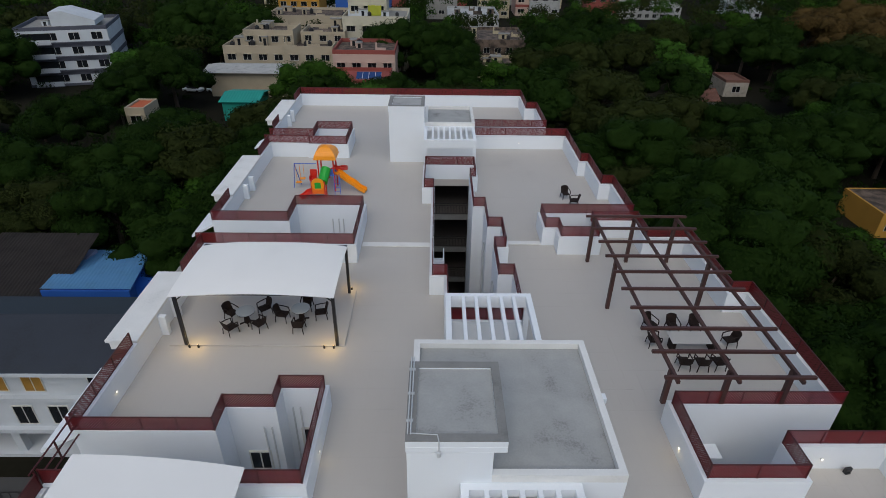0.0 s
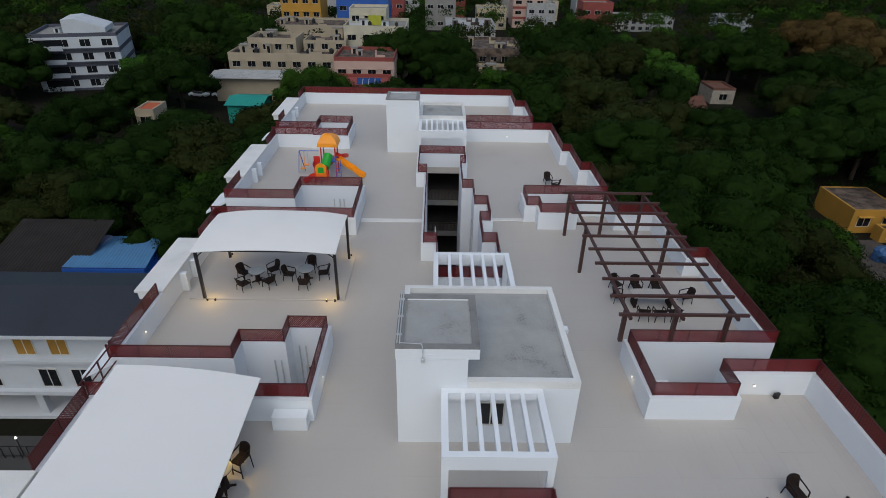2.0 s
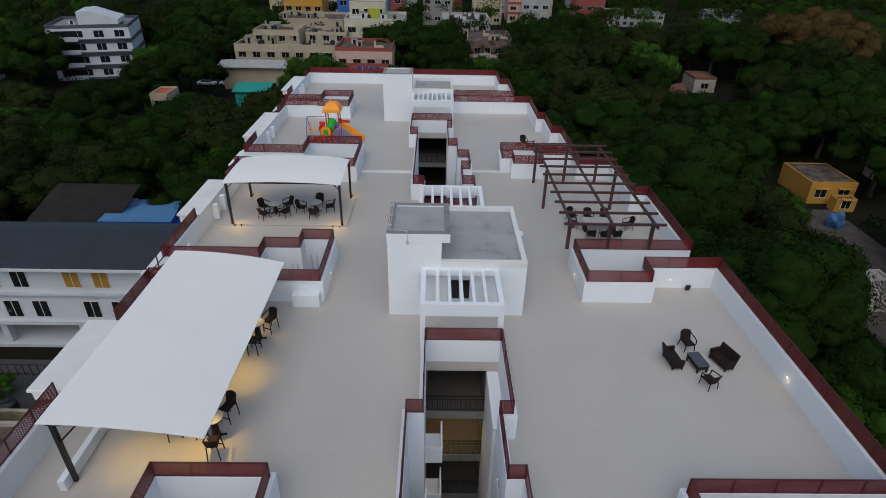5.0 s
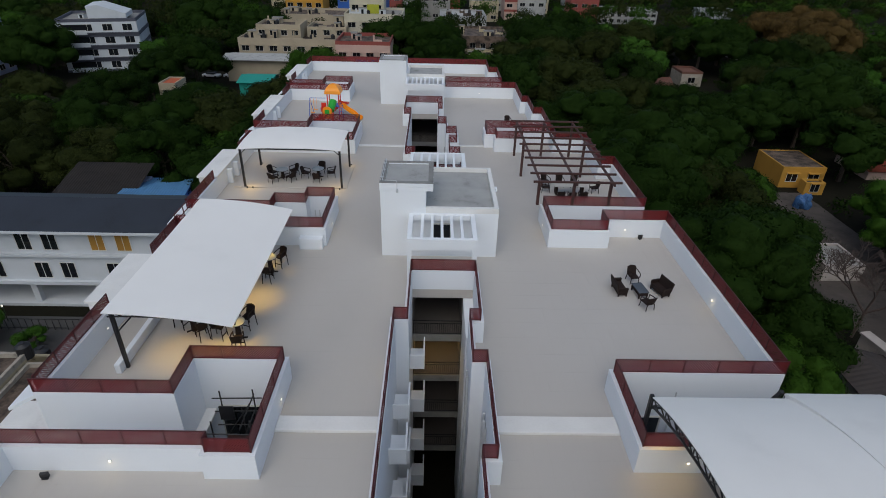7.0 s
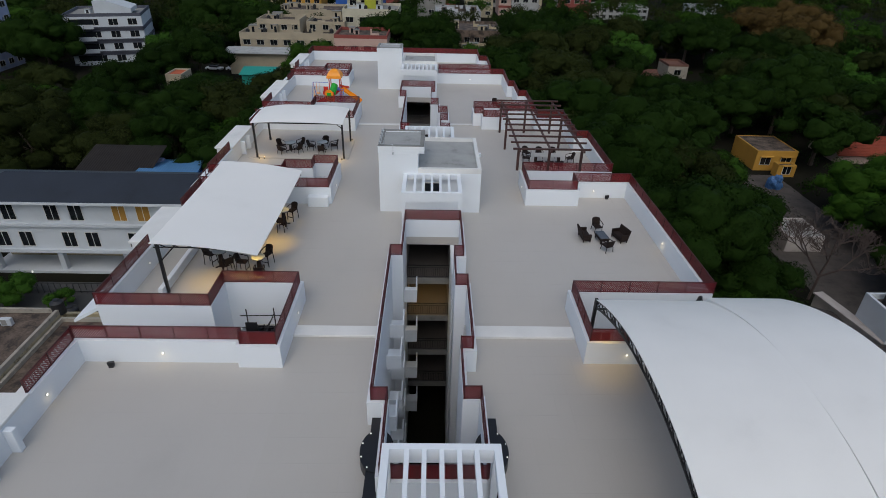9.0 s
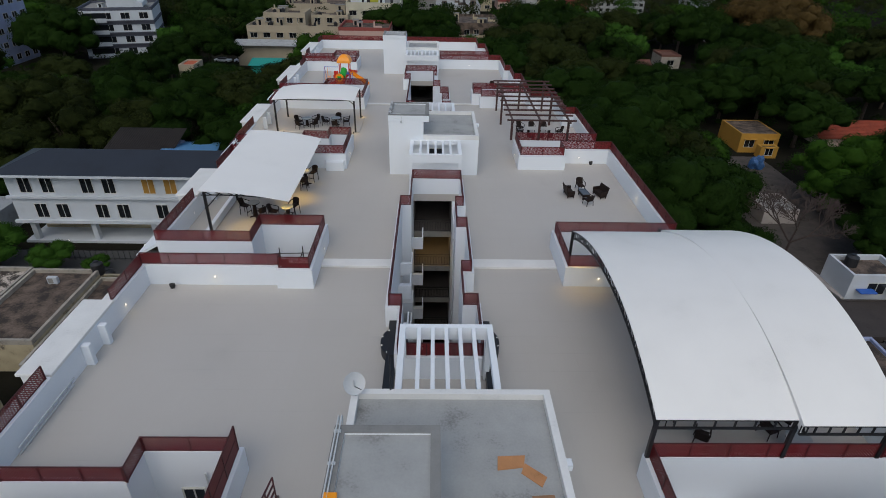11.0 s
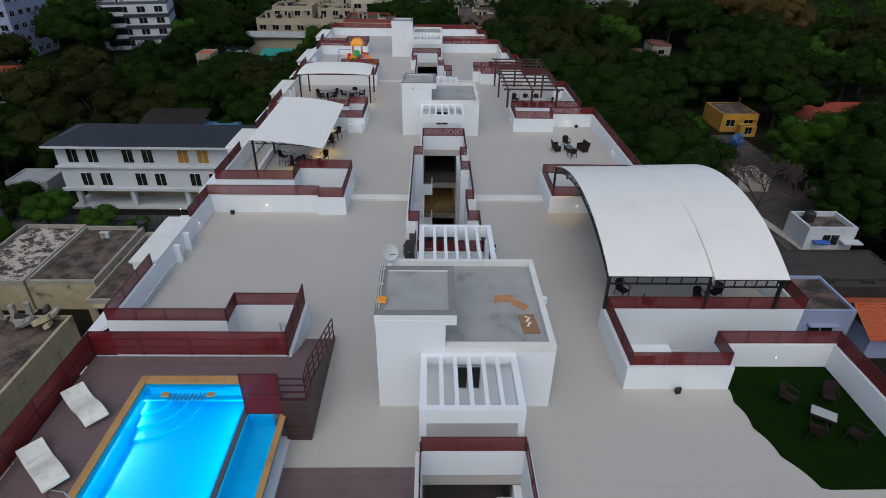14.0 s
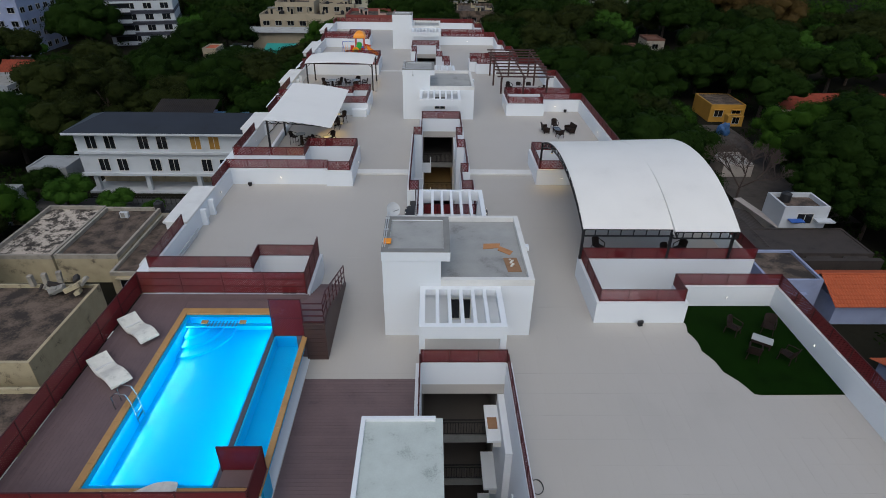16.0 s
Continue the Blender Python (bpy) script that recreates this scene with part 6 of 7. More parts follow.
# east side houses
PALEWALL = material("dusty_pale_plaster", (0.34, 0.31, 0.29), rough=0.9, var=0.2, scale=1.2, fine=8)
ob = house(37.5, 49.5, -3.2, 2.4, -13.1, RUSTROOF, "low brown-roofed house below the small one", storeys=1, roof=RUSTROOF, parapet_h=0.15, win=4)
ob = house(42.4, 47.6, 2.7, 6.6, -10.6, HOUSEWHITE, "small white-blue house with flat roof and blue awning", storeys=2, roof=BROWNROOF, parapet_h=0.6, sides="-y", win=3.2, hood=False)
part("awning", boxes((-1.9, -0.3, -2.75, -1.96, 3.3, 3.45), bevel=0.03), BLUEDEEP, ob, "blue sheet awning")
part("canopy_slab", boxes((1.0, 3.0, -2.95, -1.96, 3.35, 3.5)), HOUSEWHITE, ob)
water_tank(43.9, 5.4, -11.2, 0.6, 1.0)
ob = thing("lean_to_shed", "long shed with a dusty fibre-cement roof", "shed")
HOUSES.append((33, 42, -3, 13))
part("wall", boxes((37.0, 41.0, -1.2, 7.4, GROUND, -13.9)), CONCRETE_DARK, ob)
part("roof", ridge_roof(36.4, 41.5, -1.8, 8.0, -13.9, -13.2, RUSTROOF, "y"), RUSTROOF, ob)
ob = house(45.0, 49.4, 22.3, 27.3, -13.5, PALEWALL, "low pale plastered house with a stepped terrace", storeys=1, roof=CONCRETE_DARK, parapet_h=0.3, win=4.4, wh=0.8, hood=False, sides="")
wall = solid("boundary_wall", boxes((-0.22, 0.22, 0, 7.8, 0, 2.2), (-0.5, 0.5, 0, 7.8, 2.202, 2.34)), PALEWALL, "pale plastered boundary wall with a wide coping", "wall", "structure", at=pose(42.6, 2.75, GROUND, 0, 0, 10.0))
RUBBLE = material("pale_rubble", (0.055, 0.048, 0.044), rough=0.95, var=0.5, scale=0.6, fine=4, bump=0.5)
bm = bmesh.new()
bmesh.ops.create_grid(bm, x_segments=26, y_segments=60, size=0.5)
for v in bm.verts:
    v.co = Vector((50 + v.co.x * 13, 27 + v.co.y * 38, GROUND + 0.03 + 0.12 * abs(noise.noise(v.co * 23))))
solid("dusty_plot", bm, material("dusty_earth", (0.056, 0.047, 0.041), rough=1.0, var=0.4, scale=1.6, fine=3, bump=0.4, stain=(0.03, 0.026, 0.022)), "dusty brown earth of the open plot", "ground", "structure")
rrng, bm = random.Random(17), bmesh.new()
for _ in range(420):
    x, y, w = rrng.uniform(45.5, 53.0), rrng.uniform(28.0, 40.0), rrng.uniform(0.1, 0.4)
    bmesh.ops.create_cube(bm, size=w, matrix=pose(x, y, GROUND + w * 0.25, rrng.uniform(0, 60), rrng.uniform(0, 60), rrng.uniform(0, 90)))
solid("rubble_heap", bm, RUBBLE, "pale broken stones and rubble strewn over the plot", "rubble", "stuff")
ob = house(34.0, 39.2, -10.5, -5.0, -11.6, PALEBLUE, "pale blue house with stained flat roof", storeys=1, roof=BROWNROOF, parapet_h=0.3, win=4)
solid("mud_wall", boxes((33, 50, -4.2, -3.6, GROUND, -13.4)), RUSTROOF, "dark rusty boundary wall between the houses", "wall", "structure")


tiled_house(39.5, 56, -12.6, -6.4, -13.2, -11.6, PALEBLUE, "house with a bright orange clay tile roof")
tiled_house(38.5, 60, -30, -19, -13.6, -11.4, PALEBLUE, "house with a weathered red clay tile roof")
ob = house(53.9, 60.3, 48.0, 55.5, -12.3, OCHRE, "ochre yellow house with a brown littered terrace", storeys=1, roof=BROWNROOF, parapet_h=0.12, win=2.8, glass=None)
ob = house(56.2, 59.0, 45.4, 46.9, -13.6, OCHRE, "low ochre yellow extension of the house", storeys=1, roof=BROWNROOF, parapet_h=0.3, win=2.2)
tiled_house(69, 93, 51, 60, -14.0, -12.2, PINK, "long house with a dull red clay tile roof", mat=WORNTILE)
bm = bmesh.new()
for v in bmesh.ops.create_icosphere(bm, subdivisions=4, radius=1.0)["verts"]:
    k = 1 + 0.35 * noise.noise(v.co * 1.7) + 0.12 * noise.noise(v.co * 5)
    v.co = Vector((53.6 + v.co.x * 1.1 * k, 41.0 + v.co.y * 0.9 * k, GROUND + max(0.0, 0.7 + v.co.z * 1.4 * k)))
solid("tarpaulin", bm, material("blue_tarpaulin", (0.03, 0.09, 0.22), rough=0.5, var=0.35, scale=0.5, fine=6, bump=0.4), "blue tarpaulin thrown over a heap beside the house", "tarpaulin")
tiled_house(49, 56, 97, 104, -13.2, -11.6, CONCRETE_DARK, "grey house with brown tile roof among trees", mat=DULLTILE)
ob = house(62.0, 67.0, 109, 116, -12.0, DUSTYKERB, "dusty house with a dull red terrace among trees", storeys=1, roof=DULLTILE, band=DULLTILE, parapet_h=0.5, win=3.0)
tiled_house(90, 102, 143, 152, -11.8, -9.0, PALEWALL, "house with a grey-brown tile roof among trees", mat=DULLTILE)
ob = house(108, 122, 214, 221, -9.6, HOUSEWHITE, "far long white building behind the woods", storeys=2, win=3.0, hood=False)
ob = house(52.5, 58.0, 80, 83, -14.3, PALEWALL, "low pale shed roof glimpsed between the trees", storeys=1, roof=CONCRETE, parapet_h=0.2, win=3.0, hood=False)
ob = house(60, 90, 210, 225, -10.5, CONCRETE, "far pale grey building behind the woods", storeys=2)

# northern houses
LIME = material("yellow_green_paint", (0.36, 0.38, 0.03), rough=0.8, var=0.12)
WARMWHITE = material("warm_white_house_paint", (0.44, 0.41, 0.32), rough=0.85, var=0.15, scale=2.0, fine=8)
ob = house(-87, -70, 112, 127, -3.6, HOUSEWHITE, "white apartment house with slate grey bands", storeys=4, band=GREYBAND, win=3.6, wh=1.4, sides="-y -x", turn=16, hood=False)
for k in range(4):
    z = 2.8 * k
    part("slate_band", boxes((-8.62, 8.62, -7.62, 7.62, max(0.0, z - 0.3), z + 0.5)), GREYBAND, ob)
    # no recess is cut: a dark panel on the wall imitates its shade
    part("balcony_shade_panel", boxes((-7.0, -2.6, -7.66, -7.5, z + 0.9, z + 2.3)), DARKGLASS, ob)
    part("balcony_front", boxes((-7.4, -2.2, -8.5, -8.35, z + 0.2, z + 1.15)), HOUSEWHITE, ob)
    part("balcony_slab", boxes((-7.4, -2.2, -8.5, -7.63, z + 0.05, z + 0.198)), GREYBAND, ob)
bm = bmesh.new()
prof = [(-1.5, 11.95), (-1.5, 14.6), (1.0, 14.8), (6.6, 12.9), (6.6, 11.95)]
va, vb = ([bm.verts.new((x, y, z)) for x, z in prof] for y in (-7.2, 1.5))
bm.faces.new(va)
bm.faces.new(vb[::-1])
for k in range(5):
    bm.faces.new((va[k], vb[k], vb[(k + 1) % 5], va[(k + 1) % 5]))
bmesh.ops.recalc_face_normals(bm, faces=bm.faces)
part("slanted_roof_wall", bm, HOUSEWHITE, ob)
water_tank(-76, 121, -4.3)
ob = house(-112, -98, 96, 112, 0.5, PALEBLUE, "tall pale blue apartment house", storeys=5, win=3.0, sides="-y +x")
ob = house(-46, -22, 118, 134, -8.0, CREAM, "cream house with an arched porch and terrace", storeys=2, roof=BROWNROOF, win=3.2, sides="-y")
ob = house(-42, -31, 121, 130, -5.2, CREAM, "cream upper storey with dark windows", base=-8.6, storeys=1, roof=BROWNROOF, win=2.6)
ob = house(-30, -20, 124, 134, -6.0, CREAM, "cream painted terrace room with windows", base=-8.6, storeys=1, roof=BROWNROOF, win=2.6)
water_tank(-27.5, 120, -8.6)
water_tank(-23, 121, -8.6)
ob = thing("porch_roof", "grey sheet porch roof before the cream house", "roof")
part("roof_sheet", ridge_roof(-46, -29, 104, 113, -10.6, -9.9, CONCRETE), CONCRETE, ob)
part("wall", boxes((-45, -30, 105, 112, GROUND, -10.7)), CREAM, ob)
ob = house(-20, -7.5, 106, 118, -6.2, PINK, "pale pink house with a maroon terrace edge", storeys=2, band=MAROON, roof=BROWNROOF, win=3.0, parapet_h=0.8)
ob = house(-21.5, -8, 95, 104.5, -9.2, PINK, "low pink house with maroon eaves and solar panels", storeys=1, band=MAROON, roof=MAROON, win=3.0)
panel = thing("solar_panels", "blue solar panels on a low roof", "solar panel", pose(-12.0, 98.5, -9.3, 25, 0, 0))
for k in range(4):
    part("panel", boxes((-2.4 + 1.2 * k, -1.3 + 1.2 * k, -1.0, 1.0, 0.0, 0.06), bevel=0.01), SOLAR, panel)
part("rack", boxes((-2.4, 2.3, -0.9, 0.9, -0.25, -0.003)), PIPE, panel)
ob = house(-21, -6, 128, 142, -3.2, WARMWHITE, "tall warm white house with a stair tower", storeys=3, win=3.6)
ob = house(-20, -11, 132, 140, 0.2, WARMWHITE, "warm white stair tower room on the house", base=-3.8, storeys=1, win=3.0)
ob = house(-15.2, -12.2, 130.5, 131.8, -1.3, LIME, "small yellow-green painted stair room", base=-3.4, storeys=1, win=6, parapet_h=0.2, hood=False, sides="")
ob = house(-7, 0, 97, 103, -12.9, CREAM, "small pale cream outbuilding", storeys=1, win=3)
ob = house(-47.2, -44.2, 75, 80, -8.8, CREAM, "narrow pale cream house with a red roof", storeys=2, roof=CLAYTILE, parapet_h=0.3, win=4)
ob = thing("teal_shed", "shed with a bright teal sheet roof", "shed")
HOUSES.append((-44, -29, 84, 100))
part("wall", boxes((-37.6, -31.2, 89.6, 97, GROUND, -12.0)), TEAL, ob)
part("roof", ridge_roof(-38.0, -30.8, 89.0, 97.6, -12.0, -11.2, TEAL), TEAL, ob)
ob = house(-45, -22, 150, 165, -6.5, CREAM, "far cream apartment house", storeys=2, win=3.2, roof=BROWNROOF)
ob = house(-46, -34, 170, 182, 0.0, OCHRE, "far ochre house with terraces", storeys=4, win=3.0)
ob = house(-30, -14, 175, 190, -2.0, BLUEDEEP, "far building with a blue roof", storeys=3, win=4, roof=BLUEROOF)
ob = house(8, 18, 112, 122, -10.2, PALEYELLOW, "yellowish house with a brown sheet roof", storeys=1, roof=BROWNROOF, win=2.8)
ob = house(6, 22, 128, 145, -8.0, BROWNROOF, "brown-roofed house among trees", storeys=2, roof=BROWNROOF)
ob = house(4, 19, 165, 182, -8.0, CONCRETE, "far grey low building", storeys=2, roof=CONCRETE, win=4)
ob = house(30, 42, 215, 228, -4.0, PINK, "far pale red building with bands", storeys=3, band=MAROON, win=4)
for k in range(14):
    x, y = -60 + 19 * (k % 7) + 5 * (k // 7), 205 + 30 * (k // 7) + 4 * (k % 3)
    house(x, x + 11, y, y + 10, -8 + 1.5 * (k % 4), (PALEYELLOW, CONCRETE, MAROON, CONCRETE_DARK)[k % 4], "far small house among the woods", storeys=2, win=3.6, hood=False)
crng = random.Random(21)


def roof_clutter(x0, x1, y0, y1, z, wall, n):
    """Stair rooms, tanks, parapet piers and drying lines on a far roof."""
    for k in range(n):
        x, y, w, d, h = crng.uniform(x0 + 1, x1 - 2), crng.uniform(y0 + 1, y1 - 2), crng.uniform(0.8, 2.6), crng.uniform(0.8, 2.4), crng.uniform(0.7, 2.3)
        kind = k % 3
        if kind == 0:
            ob = thing("roof_room", "small plastered stair room on a flat roof", "roof room", pose(x, y, z), "small roof rooms")
            part("wall", boxes((0, w, 0, d, 0, h)), wall, ob)
            part("roof_slab", boxes((-0.15, w + 0.15, -0.15, d + 0.15, h, h + 0.12)), CONCRETE_DARK, ob)
            part("door", boxes((w * 0.3, w * 0.3 + 0.6, -0.03, -0.002, 0, h * 0.85)), DARKGLASS, ob)
        elif kind == 1:
            water_tank(x, y, z, crng.uniform(0.4, 0.6), crng.uniform(0.8, 1.2))
        else:
            ob = thing("roof_pier", "low plastered pier and wall on a flat roof", "pier", pose(x, y, z), "roof piers")
            part("pier", boxes((0, 0.35, 0, 0.35, 0, h)), wall, ob)
            part("low_wall", boxes((0.352, w + 0.4, 0.05, 0.25, 0, h * 0.5)), wall, ob)


for args in ((-46, -22, 118, 123, -8.6, CREAM, 9), (-42, -31, 121, 130, -5.85, CREAM, 6), (-30, -20, 124, 134, -6.65, CREAM, 6), (-21, -6, 128, 133, -3.85, HOUSEWHITE, 6), (-20, -7.5, 106, 118, -6.9, PINK, 4), (-45, -22, 150, 165, -7.15, CREAM, 9),
             (-84, -74, 115, 121, -4.25, HOUSEWHITE, 6), (6, 22, 128, 145, -8.65, PALEYELLOW, 6), (4, 19, 165, 182, -8.65, BROWNROOF, 6), (8, 18, 112, 122, -10.85, PALEYELLOW, 4), (-46, -34, 170, 182, -0.65, OCHRE, 5)):
    roof_clutter(*args)
for k in range(6):
    ob = thing("parked_car", "pale parked car beside the cream house", "car", pose(-50 + 1.0 * k + (70 if k > 2 else 0) + 4 * k, 108 + (60 if k > 2 else 0), GROUND + 0.02, 0, 0, 80), "parked cars")
    part("body", boxes((-0.85, 0.85, -2.1, 2.1, 0.3, 0.85), bevel=0.12), HOUSEWHITE, ob)
    part("cabin", boxes((-0.72, 0.72, -1.1, 1.2, 0.851, 1.42), bevel=0.2), DARKGLASS, ob)
    for sx in (-0.8, 0.8):
        for sy in (-1.3, 1.3):
            bm = disc(bmesh.new(), 0, 0, -0.1, 0.1, 0.32, 14)
            bmesh.ops.transform(bm, matrix=Matrix.Translation((sx, sy, 0.32)) @ Matrix.Rotation(radians(90), 4, "Y"), verts=bm.verts)
            part("wheel", bm, BLACK, ob)


HOUSES += [(60, 90, 37, 47), (-77, -63, 86, 112), (57, 67, 86, 108), (50, 57, 72, 80), (47, 54, 18, 44), (-42, -14, -48, -4), (-48, -22, 92, 118), (-44, -27, 74, 100), (-84, -63, 84, 108), (-46, -43, 62, 73), (-49, -40, 58, 73), (-40, -31, 76, 87), (43, 57, 22, 44), (40, 48, 8, 22), (24, 42, -42, -4)]


# ---- trees ----
def leaf_cloud(rng, lumps, count, size):
    """Leaf sprays on the outer part of several uneven lumps."""
    lumps = np.array(lumps)
    weight = lumps[:, 3] ** 2
    pick = rng.choice(len(lumps), count, p=weight / weight.sum())
    d = rng.normal(size=(count, 3))
    d /= np.linalg.norm(d, axis=1, keepdims=True)
    d[:, 2] = np.where(d[:, 2] < -0.35, -d[:, 2], d[:, 2])
    rad = lumps[pick, 3] * (0.62 + 0.62 * rng.random(count) ** 1.1)
    c = lumps[pick, :3] + d * rad[:, None] * np.array([1, 1, 0.8])
    nrm = d + rng.normal(size=(count, 3)) * 0.36
    nrm /= np.linalg.norm(nrm, axis=1, keepdims=True)
    t = np.cross(nrm, rng.normal(size=(count, 3)))
    t /= np.linalg.norm(t, axis=1, keepdims=True)
    b = np.cross(nrm, t)
    s = size * (0.6 + 0.8 * rng.random(count))[:, None]
    quad = np.stack([c - t * s, c - b * s * 0.55, c + t * s, c + b * s * 0.55], 1)
    quad[:, 0] -= nrm * s * 0.25
    quad[:, 2] -= nrm * s * 0.25
    return quad.reshape(-1, 3), np.repeat(0.8 * d + 0.2 * nrm + np.array([0, 0, 0.12]), 4, axis=0)


def quads_mesh(name, cloud, mat):
    verts, normals = cloud
    n = len(verts) // 4
    me = bpy.data.meshes.new(name)
    me.vertices.add(len(verts))
    me.vertices.foreach_set("co", verts.astype(np.float32).ravel())
    me.loops.add(4 * n)
    me.loops.foreach_set("vertex_index", np.arange(4 * n, dtype=np.int32))
    me.polygons.add(n)
    me.polygons.foreach_set("loop_start", np.arange(0, 4 * n, 4, dtype=np.int32))
    me.update(calc_edges=True)
    me.polygons.foreach_set("use_smooth", [True] * n)
    me.normals_split_custom_set_from_vertices(normals / np.linalg.norm(normals, axis=1, keepdims=True))
    me.materials.append(mat)
    return me


def tree(seed, mat, height, radius, count, size, lumps_n=13, label="broad leafy tree with a dense dark green crown"):
    rng = np.random.default_rng(seed)
    lumps = []
    for k in range(lumps_n * 2):
        a, r = rng.uniform(0, 2 * math.pi), radius * math.sqrt(rng.uniform(0.02, 0.75))
        z = height - radius * (0.35 + 0.65 * (r / radius) ** 2) - rng.uniform(0, 0.35) * radius
        lumps.append((r * math.cos(a), r * math.sin(a), z, radius * rng.uniform(0.20, 0.38)))
    ob = thing("tree", label, "tree", pose(0, 0, -400), "leafy trees")
    bm = bmesh.new()
    fork = Vector((0.2, 0.1, height * 0.38))
    bmesh.ops.create_cone(bm, cap_ends=True, segments=8, radius1=0.32, radius2=0.2, depth=fork.z, matrix=Matrix.Translation((0.05, 0, fork.z / 2)))
    for x, y, z, r in lumps[:9]:
        mid = fork.lerp(Vector((x, y, z)), 0.55) + Vector((0, 0, 0.4))
        for a, b, w in ((fork, mid, 0.2), (mid, Vector((x, y, z)), 0.1)):
            bar(bm, a, b, w, sides=6)
    part("trunk", bm, BARK, ob)
    bm = bmesh.new()
    for x, y, z, r in lumps:
        vs = bmesh.ops.create_icosphere(bm, subdivisions=3, radius=r * 0.78)["verts"]
        for v in vs:
            v.co = Vector((x, y, z)) + Vector((v.co.x, v.co.y, v.co.z * 0.8)) * (1 + 0.5 * noise.noise(v.co * (2.2 / r) + Vector((x, y, seed))))
    for f in bm.faces:
        f.smooth = True
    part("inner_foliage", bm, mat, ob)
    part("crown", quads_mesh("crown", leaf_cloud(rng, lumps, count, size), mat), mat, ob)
    return ob


HIGH = [(11, 0, 10.0, 5.4, 8200, 15), (12, 1, 9.0, 4.8, 7200, 13), (13, 2, 9.5, 5.2, 8000, 16), (14, 0, 12.0, 6.6, 10500, 19), (15, 3, 7.5, 3.8, 5600, 11), (16, 4, 10.0, 5.2, 7600, 15)]
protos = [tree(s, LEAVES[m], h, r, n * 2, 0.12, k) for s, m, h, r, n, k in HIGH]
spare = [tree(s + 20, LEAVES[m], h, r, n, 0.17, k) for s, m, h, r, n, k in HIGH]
rng = random.Random(5)


def free(x, y, r):
    if -16.5 - r * 0.6 < x < 23 + r * 0.6 and -70 < y < 51 + r * 0.7:
        return False
    if 6 < y < 14 and -48 < x < -14:
        return False
    return not any(a - r * 0.45 < x < b + r * 0.45 and c - r * 0.75 < y < d + r * 0.45 for a, b, c, d in HOUSES)


near = [(33.5, 9.0, 0, 0.85), (31.0, 4.5, 1, 0.7), (-57, 26, 0, 0.95), (-63, 33, 0, 0.85), (-52, 30, 2, 0.9), (-47.5, 25.5, 0, 0.7), (-47, 14, 0, 0.5), (50, 62.5, 0, 0.95), (58, 65, 3, 0.9), (66, 66, 0, 0.95), (74, 65, 2, 0.95), (46, 71, 0, 1.0), (62, 74, 1, 1.0), (29.5, 14.0, 3, 1.12), (27.0, 22.5, 0, 1.05), (33.5, 20.5, 0, 1.0), (26.0, 30.5, 3, 0.95), (35.5, 30.0, 2, 1.0), (24.5, 39.0, 0, 1.0), (31.5, 38.5, 3, 1.0), (40.0, 37.0, 1, 0.9), (23.0, 48.5, 2, 0.9), (30.5, 48.0, 0, 1.0),
        (39.5, 46.5, 0, 1.1), (18.5, 56.0, 0, 0.95), (27.0, 57.0, 3, 0.95), (36.0, 56.5, 2, 1.0), (45.0, 61.0, 0, 1.0), (27.5, 5.0, 0, 0.75), (58.5, 31, 1, 0.95), (64, 31.5, 1, 0.9), (54.5, 26, 1, 0.75), (63, 19, 0, 1.1), (53.5, 4, 0, 0.8), (58, -3, 0, 0.9), (92, 134, 5, 1.4), (104, 126, 5, 1.4), (113, 150, 5, 1.5), (99, 144, 5, 1.3), (70, 86, 2, 1.1), (78, 100, 0, 1.2), (70, 120, 0, 1.2), (70, 33, 3, 0.8), (57, 17, 0, 1.1), (61, 8, 0, 0.9), (52, 12, 0, 0.8),
        (60, -5, 0, 1.0), (-24, 36, 0, 0.9), (-19.5, 42, 0, 0.95), (-26, 46, 1, 0.9), (-33, 42, 0, 1.0), (-41, 40.5, 2, 1.0), (-50, 39, 2, 1.05), (-36, 51, 0, 1.0), (-21.5, 53.5, 0, 0.9), (-36, 60, 3, 0.8), (-36.5, 69, 3, 0.72), (-46, 50, 0, 1.0), (-55, 48, 2, 1.1),
        (-21, 63, 0, 0.9), (-22.0, 91, 1, 1.15), (-26, 97, 1, 0.8), (4.5, 104, 0, 1.0), (2.5, 118, 0, 1.25), (5.5, 93, 0, 0.85), (-42.5, 10.8, 4, 0.75), (-36.2, 10.2, 4, 0.55), (-46, 3, 1, 0.8), (-31, 9.2, 4, 0.35), (-54, 90, 3, 0.75), (-58, 100, 0, 0.85), (-49, 97, 0, 1.1), (-52, 68, 0, 1.0)]
taken = []


def plant(x, y, kind, s, store=None):
    m = pose(x, y, GROUND - 0.15, 0, 0, rng.uniform(0, 360)) @ Matrix.Diagonal((s, s, s * rng.uniform(0.92, 1.05), 1))
    t = copy_thing((store or protos)[kind], pose(0, 0, 0))
    t.matrix_basis = m
    taken.append((x, y, s * 4.5))


for x, y, kind, s in near:
    plant(x, y, kind, s * (1.18 if y > 26 else 1.0))
tries = 0
while len(taken) < 255 and tries < 14000:
    tries += 1
    y = rng.uniform(-25, 150)
    x = rng.uniform(-40 - 0.62 * (y + 50), 40 + 0.62 * (y + 50))
    s = rng.uniform(0.8, 1.15) if y < 40 else rng.uniform(0.9, 1.45)
    if -80 < x < -44 and 50 < y < 96:
        s *= 0.68
    if free(x, y, 4.6 * s) and all((x - a) ** 2 + (y - b) ** 2 > (0.60 * (4.5 * s + c)) ** 2 for a, b, c in taken) and not (33 < x < 50 and -12 < y < 16):
        plant(x, y, rng.choice((0, 0, 1, 2, 2, 3, 4)), s, spare)
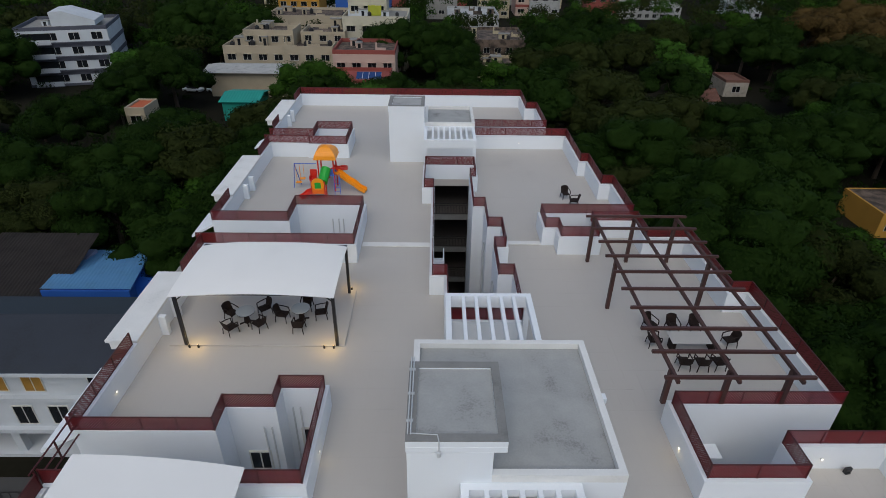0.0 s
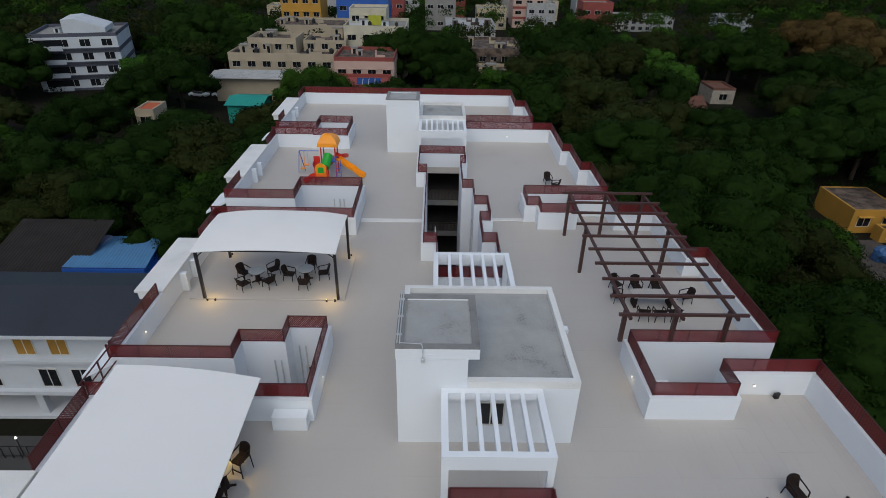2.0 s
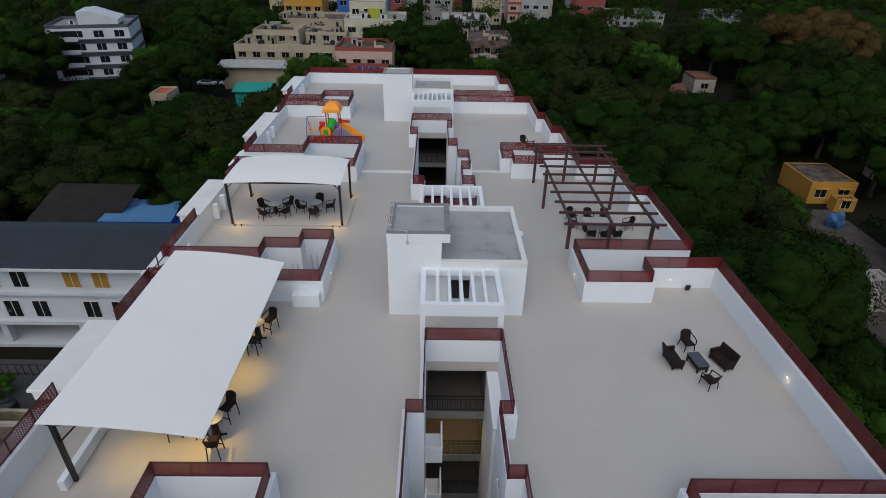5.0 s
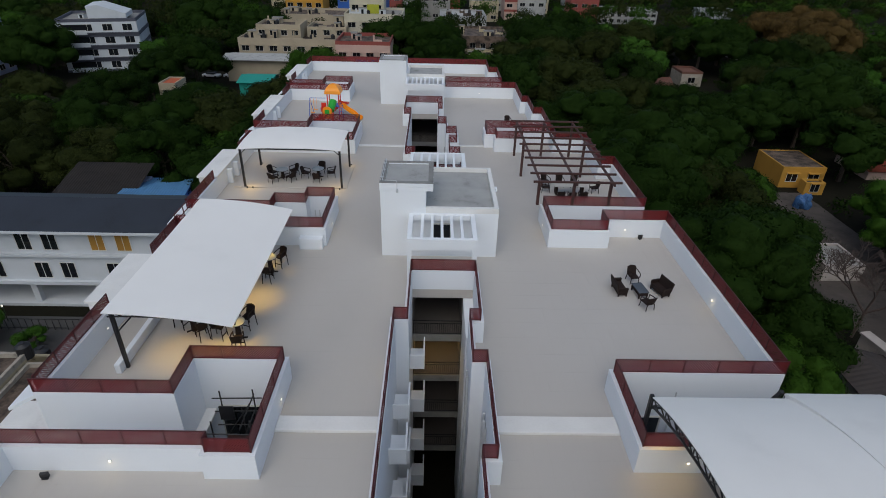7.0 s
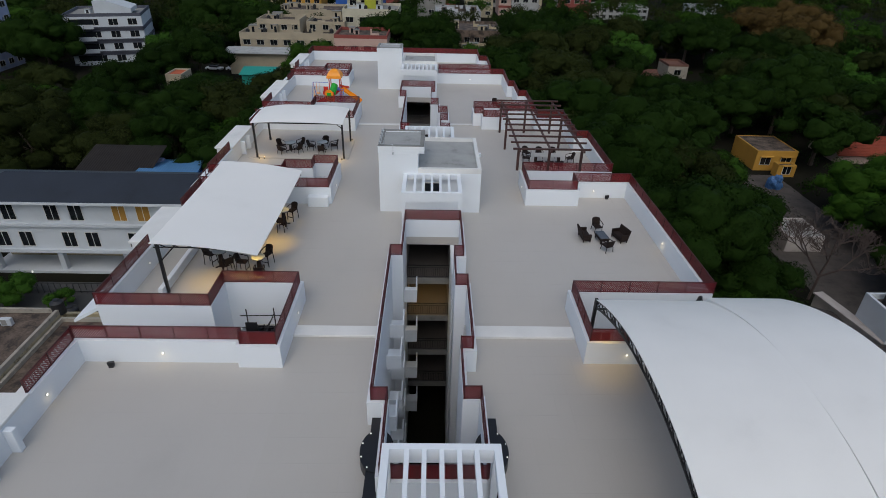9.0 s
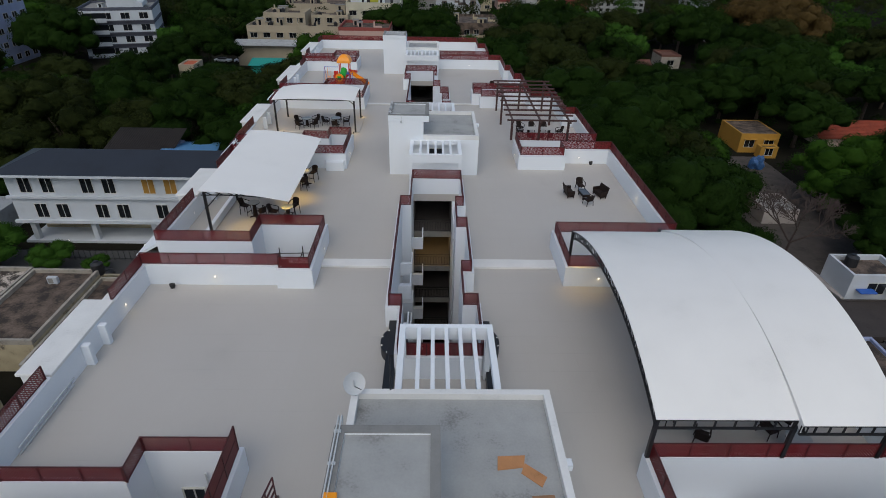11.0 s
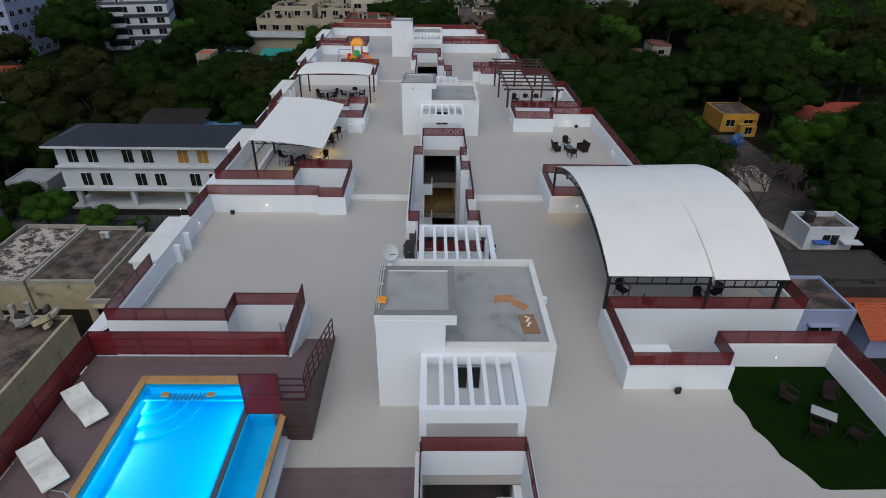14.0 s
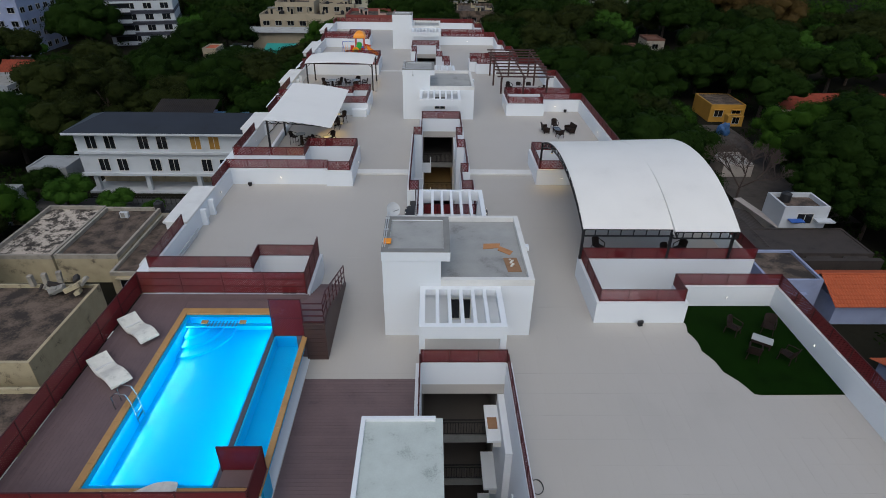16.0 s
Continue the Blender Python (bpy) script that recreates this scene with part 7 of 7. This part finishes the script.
for p in protos + spare:
    for o in list(p.children_recursive):
        bpy.data.objects.remove(o)
    bpy.data.objects.remove(p)

# the far woods
nrng = np.random.default_rng(3)
for group, mat in enumerate(LEAVES[:3]):
    chunks, got = [], 0
    for _ in range(2600):
        y = nrng.uniform(120, 420)
        x = nrng.uniform(-60 - 0.75 * y, 60 + 0.75 * y)
        if not free(x, y, 4.0):
            continue
        if any((x - a) ** 2 + (y - b) ** 2 < 20 for a, b, c in taken):
            continue
        r = nrng.uniform(3.2, 6.0)
        h = nrng.uniform(6.0, 10.5)
        lumps = [(x + nrng.normal() * r * 0.45, y + nrng.normal() * r * 0.45, GROUND + h - r * nrng.uniform(0.4, 0.95), r * nrng.uniform(0.35, 0.6)) for _ in range(6)]
        chunks.append(leaf_cloud(nrng, lumps, 520 if y < 230 else 200, 0.32 if y < 230 else 0.6))
        got += 1
        if got >= 430:
            break
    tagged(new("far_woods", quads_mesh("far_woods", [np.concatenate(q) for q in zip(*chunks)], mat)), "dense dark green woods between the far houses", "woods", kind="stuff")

# undergrowth
chunks = []
for _ in range(1500):
    y = nrng.uniform(-40, 150)
    x = nrng.uniform(-45 - 0.6 * (y + 45), 45 + 0.6 * (y + 45))
    if free(x, y, 1.2) and not (33 < x < 50 and -16 < y < 14):
        r = nrng.uniform(0.6, 1.6)
        chunks.append(leaf_cloud(nrng, [(x + nrng.normal() * r * 0.5, y + nrng.normal() * r * 0.5, GROUND + r * 0.5, r * 0.8) for _ in range(3)], 70, 0.22))
tagged(new("undergrowth", quads_mesh("undergrowth", [np.concatenate(q) for q in zip(*chunks)], LEAVES[0])), "low dark shrubs and undergrowth between the trees", "shrubs", kind="stuff")

# a bare tree beyond the barrel canopy
bt = thing("bare_tree", "leafless grey-brown tree with fine spreading twigs", "tree", pose(42.3, 12.6, GROUND) @ Matrix.Scale(1.9, 4))
bm = bmesh.new()
brng = random.Random(8)


def branch(p, d, length, w, depth):
    q = p + d * length
    bar(bm, p, q, w, sides=5 if depth < 3 else 3)
    if depth < 8:
        for _ in range(3 if depth else 5):
            e = (d + Vector((brng.uniform(-0.95, 0.95), brng.uniform(-0.95, 0.95), brng.uniform(-0.2, 0.6)))).normalized()
            branch(q, e, length * brng.uniform(0.62, 0.82), w * 0.71, depth + 1)


branch(Vector((0, 0, 0)), Vector((0.05, 0, 1)), 1.45, 0.15, 1)
part("trunk", bm, material("bare_twig_bark", (0.060, 0.043, 0.037), rough=0.9, var=0.2), bt)

# street lamp glow and small things of the yard
for x, y in ((-27.5, 12.3), (-36, 13.2)):
    ob = thing("yard_lamp", "small lit white lamp on a short yard post", "lamp", pose(x, y, GROUND), "yard lamps")
    part("post", disc(bmesh.new(), 0, 0, 0, 1.7, 0.04, 8), BLACK, ob)
    part("globe", disc(bmesh.new(), 0, 0, 1.7, 1.85, 0.08, 12, 0.05), COOL, ob)
water_tank(-29.3, 7.6, GROUND, 0.7, 1.4)

# ---- floor tiles, last ----
SIZE = 0.6
COVERED = [(0, 6.74, 0, 6.32), (0.58, 7.38, -32.6, -26.36), (-2.95, 3.95, 32.6, 38.0), (-11.7, -3.45, 9.5, 14.1), (-11.2, -2.66, -43.6, -31.0), (-2.62, 2.1, -56, -35.57), (-3.15, -1.8, -34.34, -28.4), (0.55, 3.05, -47, -40.2)]
LONG = 1.2
h, g = SIZE / 2 - 0.0025, LONG / 2 - 0.0015
CORNERS = ((-1, -1), (1, -1), (1, 1), (-1, 1))
SIDES = ((4, 5, 6, 7), (0, 1, 5, 4), (1, 2, 6, 5), (2, 3, 7, 6), (3, 0, 4, 7))
one = from_lists("floor_tile", [(sx * h, sy * g, z) for z in (0.001, 0.0028) for sx, sy in CORNERS], SIDES, TILE_PIECE)
verts, faces = [], []


def lay(x, y, a, b, depth=0):
    """One tile, or the cut pieces of it that lie on the floor; true for a whole tile."""
    if all(floor_here(x + sx * a, y + sy * b) for sx, sy in CORNERS) and not inside(x, y, COVERED):
        if depth == 0:
            return True
        k = len(verts)
        verts.extend((x + sx * a, y + sy * b, z) for z in (0.001, 0.0028) for sx, sy in CORNERS)
        faces.extend([k + q for q in f] for f in SIDES)
    elif depth < 4 and any(floor_here(x + sx * a, y + sy * b) for sx in (-1, 0, 1) for sy in (-1, 0, 1)):
        for sx, sy in CORNERS:
            lay(x + sx * a / 2, y + sy * b / 2, a / 2, b / 2, depth + 1)
    return False


singles = 0
for i in range(int((20.6 + 13.5) / SIZE) + 1):
    for j in range(int((48.2 + 58.0) / LONG) + 1):
        x, y = -13.5 + (i + 0.5) * SIZE, -58.0 + (j + 0.5) * LONG
        if not lay(x, y, h, g):
            continue
        if singles < 290 and ((7.6 < x < 11.0 and -45 < y < -20) or (-2.6 < x < 0.4 and -28 < y < -3)):
            part("floor_tile", one, TILE_PIECE, ROOF, at=Matrix.Translation((x, y, 0)))
            singles += 1
            continue
        k = len(verts)
        verts += [(x + sx * h, y + sy * g, z) for z in (0.001, 0.0028) for sx, sy in CORNERS]
        faces += [[k + q for q in f] for f in SIDES]
tagged(part("floor_tiles", from_lists("floor_tiles", verts, faces, TILE), TILE, ROOF), kind="stuff")
